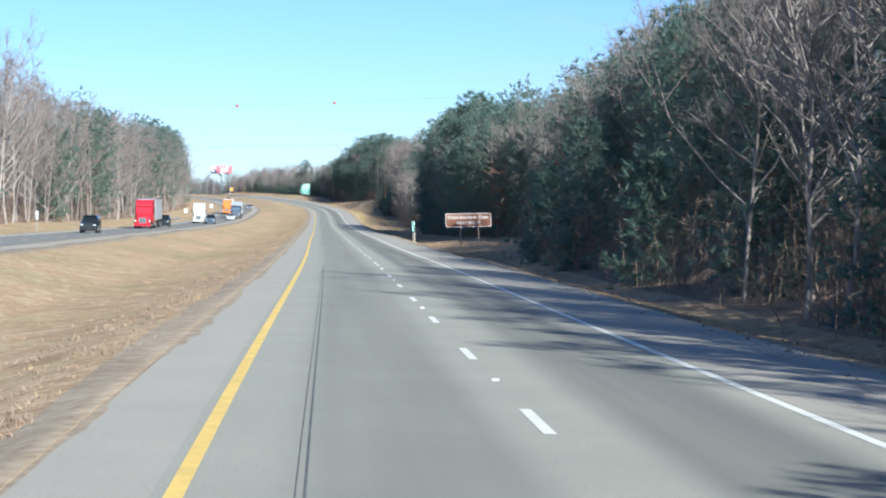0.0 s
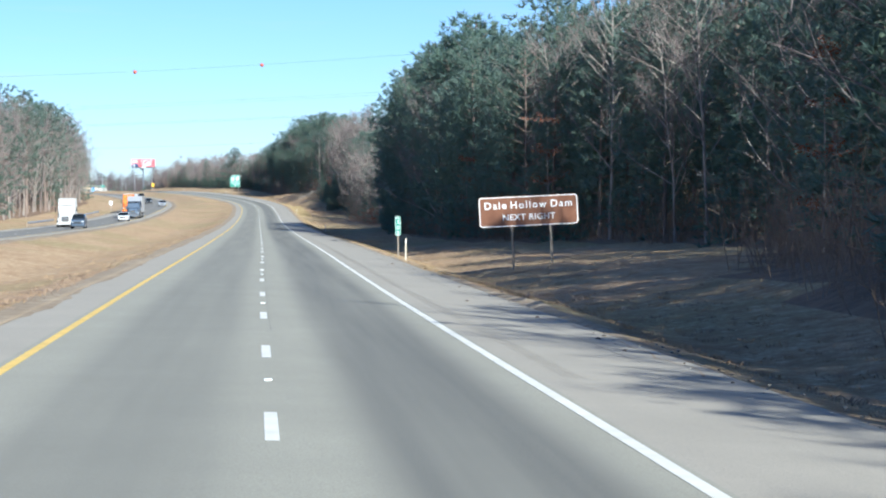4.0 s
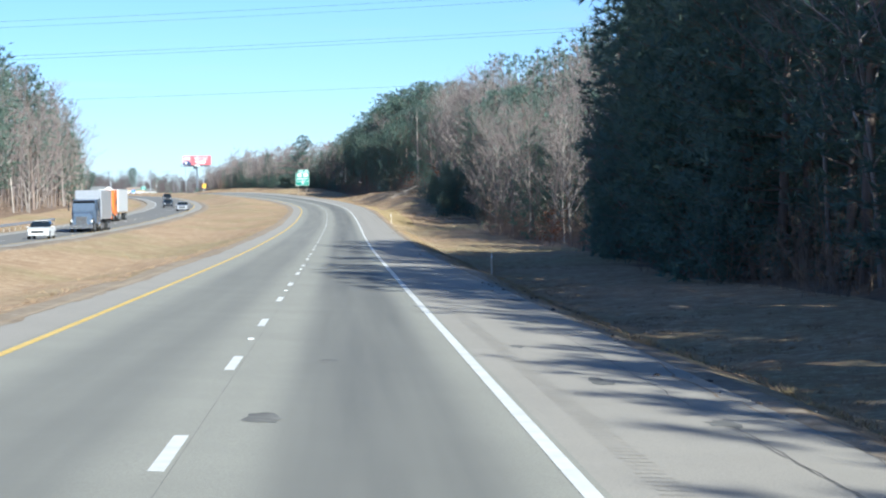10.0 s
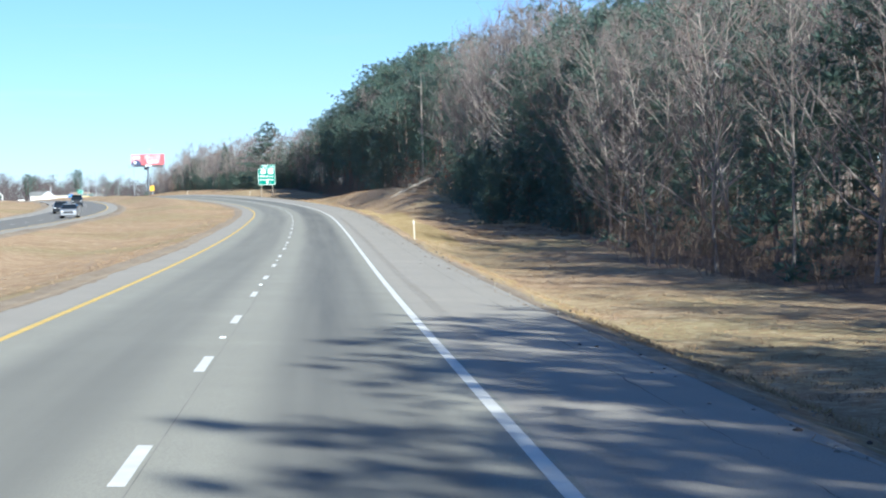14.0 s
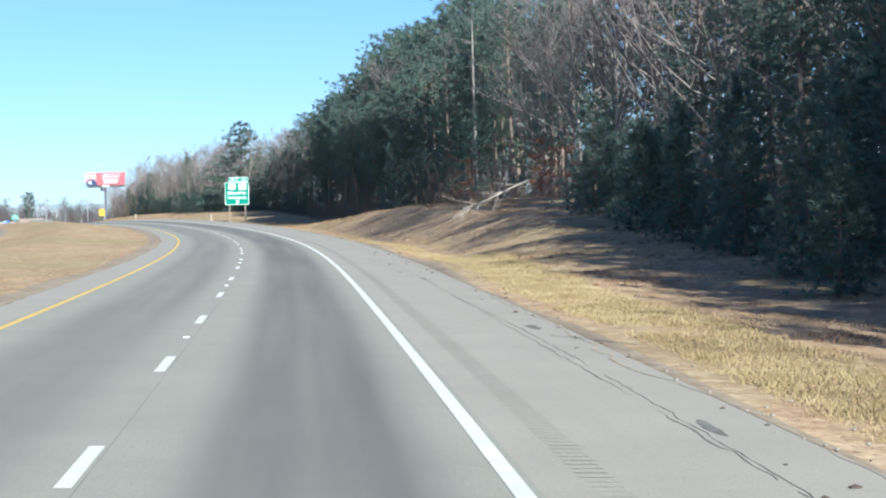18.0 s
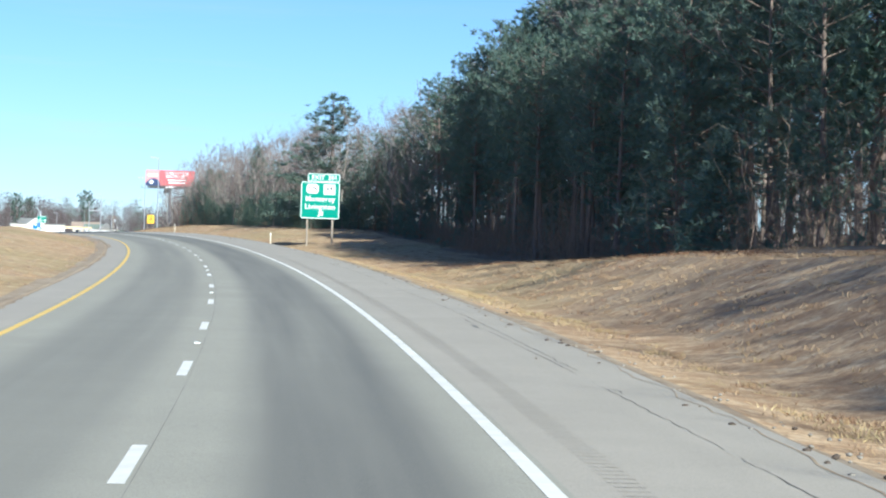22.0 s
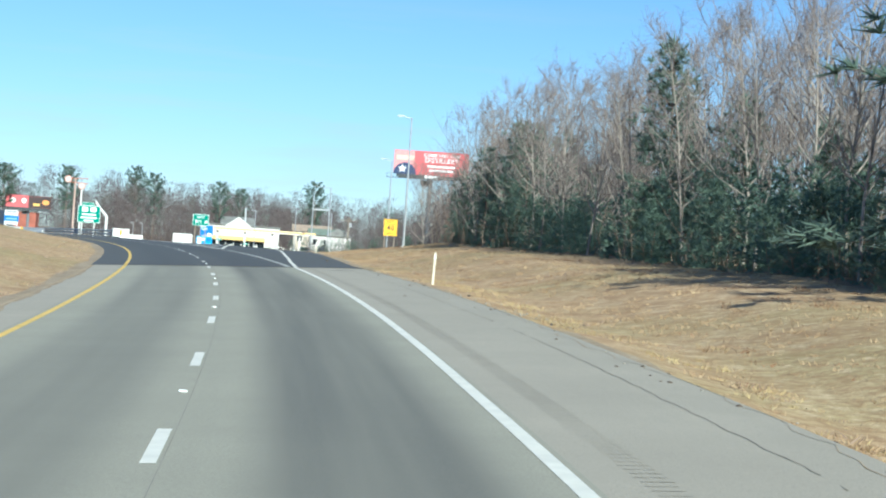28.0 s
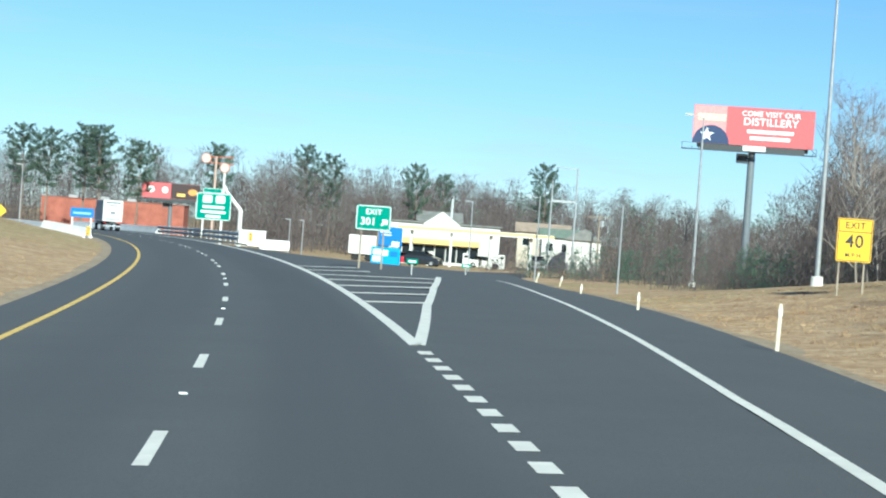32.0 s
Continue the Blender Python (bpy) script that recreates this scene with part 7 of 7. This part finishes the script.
part("wall", box(bmesh.new(), (0, 0, (low - 0.4 + 1.5) / 2), (3.7, 0.4, 1.5 - low + 0.4), 0.03), CONCRETE, root)
part("coping", box(bmesh.new(), (0, 0, 1.54), (3.9, 0.5, 0.12), 0.02), CONCRETE, root)
house(-150, 1150, 12, 8, 3.6, 2.2, 30, "pale house across the highway")

# the H-frame of the power line, and a crossarmed pole
x, y = -81.7, 1229.4
g = drop(x, y)
root = thing("transmission_tower", Matrix.Translation((x, y, g)) @ pose(0, 0, 0, 0, 0, 11), "pale two-legged power line frame", "tower")
for xx, top in ((-1.5, 11.5), (1.5, 13.1)):
    part("leg", rod(bmesh.new(), (xx, 0, -0.3), (xx, 0, top - g), 0.14, 0.1, 10), GALV, root)
part("cross_beam", box(bmesh.new(), (0, 0, 9.0 - g), (3.0, 0.14, 0.22)), GALV, root)
part("top_wire_arm", rod(bmesh.new(), (1.5, 0, 13.0 - g), (-1.5, 0, 13.2 - g), 0.05, 0.05, 6), GALV, root)
x, y = -79.7, 1250.2
g = drop(x, y)
root = thing("utility_pole", Matrix.Translation((x, y, g)) @ pose(0, 0, 0, 0, 0, 11), "wooden utility pole with a crossarm behind the station", "utility pole")
part("pole", rod(bmesh.new(), (0, 0, -0.3), (0, 0, 8.2 - g), 0.16, 0.1, 10), WOOD_POST, root)
part("crossarm", box(bmesh.new(), (0, 0, 7.6 - g), (3.2, 0.12, 0.14)), WOOD_POST, root)
part("transformer", rod(bmesh.new(), (0.35, 0, 6.4 - g), (0.35, 0, 7.2 - g), 0.25, 0.25, 12), GALV, root)

# cars at the station and beyond
for x, y, t, paint, lab, suv in ((-98, 1226, 80, DARK_PAINT, "dark suv parked at the fuel station", True), (-92.5, 1238, 95, WHITE_PAINT, "white sedan parked at the pumps", False), (-103, 1237, 100, RED_PAINT, "red sedan parked at the pumps", False), (-86, 1240, 20, SILVER, "silver suv parked at the station", True)):
    car("parked_car", Matrix.Translation((x, y, drop(x, y))) @ pose(0, 0, 0, 0, 0, t), paint, lab, suv)

# far woods closing the view
random.seed(21)
eye = Vector((-45.1, 971.5, 0))


def mass_tree(seed, h, wide, twigs):
    """A whole leafless crown seen from afar: trunk, limbs and a haze of twigs."""
    random.seed(seed)
    V, Fc = [], []
    tube(V, Fc, bend(Vector((0, 0, -0.3)), Vector((0, 0, 1)), h * 0.9, 4, 0.06, 0.05), [0.11, 0.09, 0.07, 0.045, 0.015], 4)
    for _ in range(twigs):
        f = random.uniform(0.0, 1.0)
        a = Vector((random.gauss(0, wide * 0.42 * (1.2 - 0.9 * f)), random.gauss(0, wide * 0.42 * (1.2 - 0.9 * f)), f * h * 0.92))
        sliver(V, Fc, a, a + Vector((random.gauss(0, 0.5), random.gauss(0, 0.5), random.uniform(0.2, 1.2))).normalized() * random.uniform(0.7, 1.7), 0.036)
    return to_np((V, Fc))


MASS = [mass_tree(81 + i, h, wd, 560) for i, (h, wd) in enumerate(((15, 5.5), (13, 5), (17, 6)))]
random.seed(22)
far_bare, far_pine = [], []


def far_spot(x, y, share, scale):
    z = drop(x, y)
    if random.random() < share:
        far_pine.append((x, y, z, random.uniform(0, 6.28), scale * random.uniform(0.55, 0.95), random.randrange(2)))
    else:
        far_bare.append((x, y, z, random.uniform(0, 6.28), scale * random.uniform(0.8, 1.2), random.randrange(3)))


for i in range(900):                                    # behind the station and the bridge
    a = radians(random.uniform(-4.5, 30.0))
    d = random.uniform(335, 500)
    x, y = eye.x - math.sin(a) * d, eye.y + math.cos(a) * d
    if radians(16.5) < a < radians(24) and d < 452:
        continue
    far_spot(x, y, 0.06, lerp(math.degrees(a), (-5, 0.58), (3, 0.72), (9, 0.86), (14, 0.95), (18, 1.0), (24, 1.02), (30, 1.05)) * d / 420)
for i in range(230):                                    # beside the ramp, under the billboard
    s, u = random.uniform(1085, 1190), random.uniform(42, 78)
    if s > 1100 and u < 50:
        continue
    p = place(s, u)
    if (Vector((p.x, p.y)) - Vector((-56.4, 1177.0))).length < 4:
        continue
    far_spot(p.x, p.y, 0.0, lerp(s, (1085, 0.55), (1120, 0.42), (1190, 0.42)) * lerp(u, (42, 0.75), (78, 1.15)))
for i in range(260):                                    # across the highway, past the open stretch
    s, u = random.uniform(700, 1330), -random.uniform(75, 150)
    p = place(s, u)
    far_spot(p.x, p.y, 0.2, 0.9)
for i in range(200):                                    # far ahead on both sides
    a = radians(random.uniform(-16, 34))
    d = random.uniform(460, 700)
    far_spot(eye.x - math.sin(a) * d, eye.y + math.cos(a) * d, 0.25, 1.1)
for i in range(300):                                    # low trees at the end of the wood
    s = random.uniform(1030, 1135)
    near = lerp(s, (1030, 27), (1060, 33), (1085, 35.5), (1105, 38), (1135, 47))
    u = near + random.uniform(0, 24)
    p = place(s, u)
    far_spot(p.x, p.y, 0.0, lerp(s, (1030, 0.42), (1060, 0.48), (1085, 0.66), (1120, 0.68), (1135, 0.55)) * lerp(u - near, (0, 0.85), (24, 1.15)))
dark_brush = []
for i in range(620):                                    # dark brush below the ramp and beside the mound
    s = random.uniform(1030, 1190)
    u = max(wood_right(s) if s < 1085 else 0, lerp(s, (1085, 36.5), (1105, 35), (1125, 36), (1145, 40), (1190, 36))) + random.uniform(0, 22)
    p = place(s, u)
    if (p.xy - place(1148.0, 44.5).xy).length > 2.2:
        dark_brush.append((p.x, p.y, p.z, random.uniform(0, 6.28), random.uniform(0.4, 0.95), random.randrange(3)))
for i in range(110):                                    # dark evergreen scrub in the hollow below the ramp
    s = random.uniform(1100, 1185)
    p = place(s, lerp(s, (1100, 37), (1125, 38), (1145, 42), (1185, 38)) + random.uniform(0, 16))
    if (p.xy - place(1148.0, 44.5).xy).length > 2.2:
        under.append((p.x, p.y, p.z, random.uniform(0, 6.28), random.uniform(0.2, 0.42), random.randrange(2)))
for i in range(70):                                     # scrub below the houses
    x = random.uniform(-90, -73)
    y = 1226.0 + 0.2 * (x + 80) + random.uniform(-2.5, 2.5)
    dark_brush.append((x, y, drop(x, y), random.uniform(0, 6.28), random.uniform(0.35, 0.75), random.randrange(3)))
scatter("dark_brush", THICK, dark_brush, SHADED_TWIG, "dark tangled brush below the ramp", "brush")
scatter("far_wood", MASS, far_bare, SHADED_TWIG, "far leafless wood closing the view", "wood")
scatter("far_pine_trunks", [t for t, c in FARPINE_NP], far_pine, BARK_PINE, "trunks of far pines", "wood")
scatter("far_pines", [c for t, c in FARPINE_NP], far_pine, NEEDLES, "far dark pines standing in the leafless wood", "wood")

# tall pines with flat crowns standing over the far wood
for x, y, top in ((-201.5, 1348.4, 18.6), (-197, 1349.3, 18.0), (-188.5, 1345.9, 19.0), (-183.6, 1341.8, 18.9), (-180.2, 1352.6, 16.9), (-159.7, 1336.3, 16.7), (-143.7, 1339.5, 17.7), (-142.1, 1350, 16.7), (-114, 1294.4, 14.2), (-115.6, 1324.6, 13.7), (-94.4, 1298.3, 15.6)):
    z = drop(x, y)
    root = thing("pine_tree", Matrix.Translation((x, y, z)) @ pose(0, 0, 0, 0, 0, x * 37) @ Matrix.Diagonal(((top - z) / (20.0 if x < -170 else 26.0), (top - z) / (20.0 if x < -170 else 26.0), (top - z) / 20.0, 1)), "tall flat-topped pine rising over the far leafless wood", "pine tree", "tall far pines")
    piece("trunk", FLATTOP_ME[0], root)
    piece("crown", FLATTOP_ME[1], root)

# ---- woods too many to count ----
for i in range(0, len(back_thin), 700):
    scatter("bare_wood", THIN_NP, back_thin[i:i + 700], TWIG, "dense leafless winter wood", "wood")
scatter("pine_wood_trunks", [t for t, c in FARPINE_NP], back_pine, BARK_PINE, "trunks of the pines deep in the wood", "wood")
scatter("pine_wood", [c for t, c in FARPINE_NP], back_pine, NEEDLES, "dark pines deep in the wood", "wood")
scatter("brush", THICK, brush, THICKET, "tangled leafless brush along the wood's edge", "brush")
scatter("young_evergreens", LOWPINE_NP, under, NEEDLES, "young dark evergreens growing under the trees", "evergreens")

# the wood goes on behind, out of reach of the eye but for its crowns
random.seed(33)


def plain_tree(seed, h, wide, twigs):
    random.seed(seed)
    V, Fc = [], []
    tube(V, Fc, bend(Vector((0, 0, -0.3)), Vector((0, 0, 1)), h * 0.9, 3, 0.06, 0.05), [0.17, 0.13, 0.08, 0.03], 4)
    for _ in range(twigs):
        f = random.uniform(0.15, 1.0)
        a = Vector((random.gauss(0, wide * 0.4 * (1.25 - 0.9 * f)), random.gauss(0, wide * 0.4 * (1.25 - 0.9 * f)), f * h * 0.9))
        sliver(V, Fc, a, a + Vector((random.gauss(0, 0.6), random.gauss(0, 0.6), random.uniform(0.3, 1.2))).normalized() * random.uniform(1.2, 2.8), 0.05)
    return to_np((V, Fc))


BEYOND = [plain_tree(101 + i, h, 6.0, 190) for i, h in enumerate((15, 17, 13))]
random.seed(34)
beyond = []
for _ in range(1500):
    s = random.uniform(-60, 1000)
    u = wood_right(s) + 30 + 130 * random.random() ** 1.5 if random.random() < 0.55 else left_edge(s) - 24 - 130 * random.random() ** 1.5
    if u < 0 and s > 700 or u > 0 and 590 < s < 880:
        continue
    p = place(s, u)
    beyond.append((p.x, p.y, p.z, random.uniform(0, 6.28), random.uniform(0.8, 1.15), random.randrange(3)))
scatter("wood_beyond", BEYOND, beyond, SHADED_TWIG, "leafless wood going on behind the road's edge", "wood")
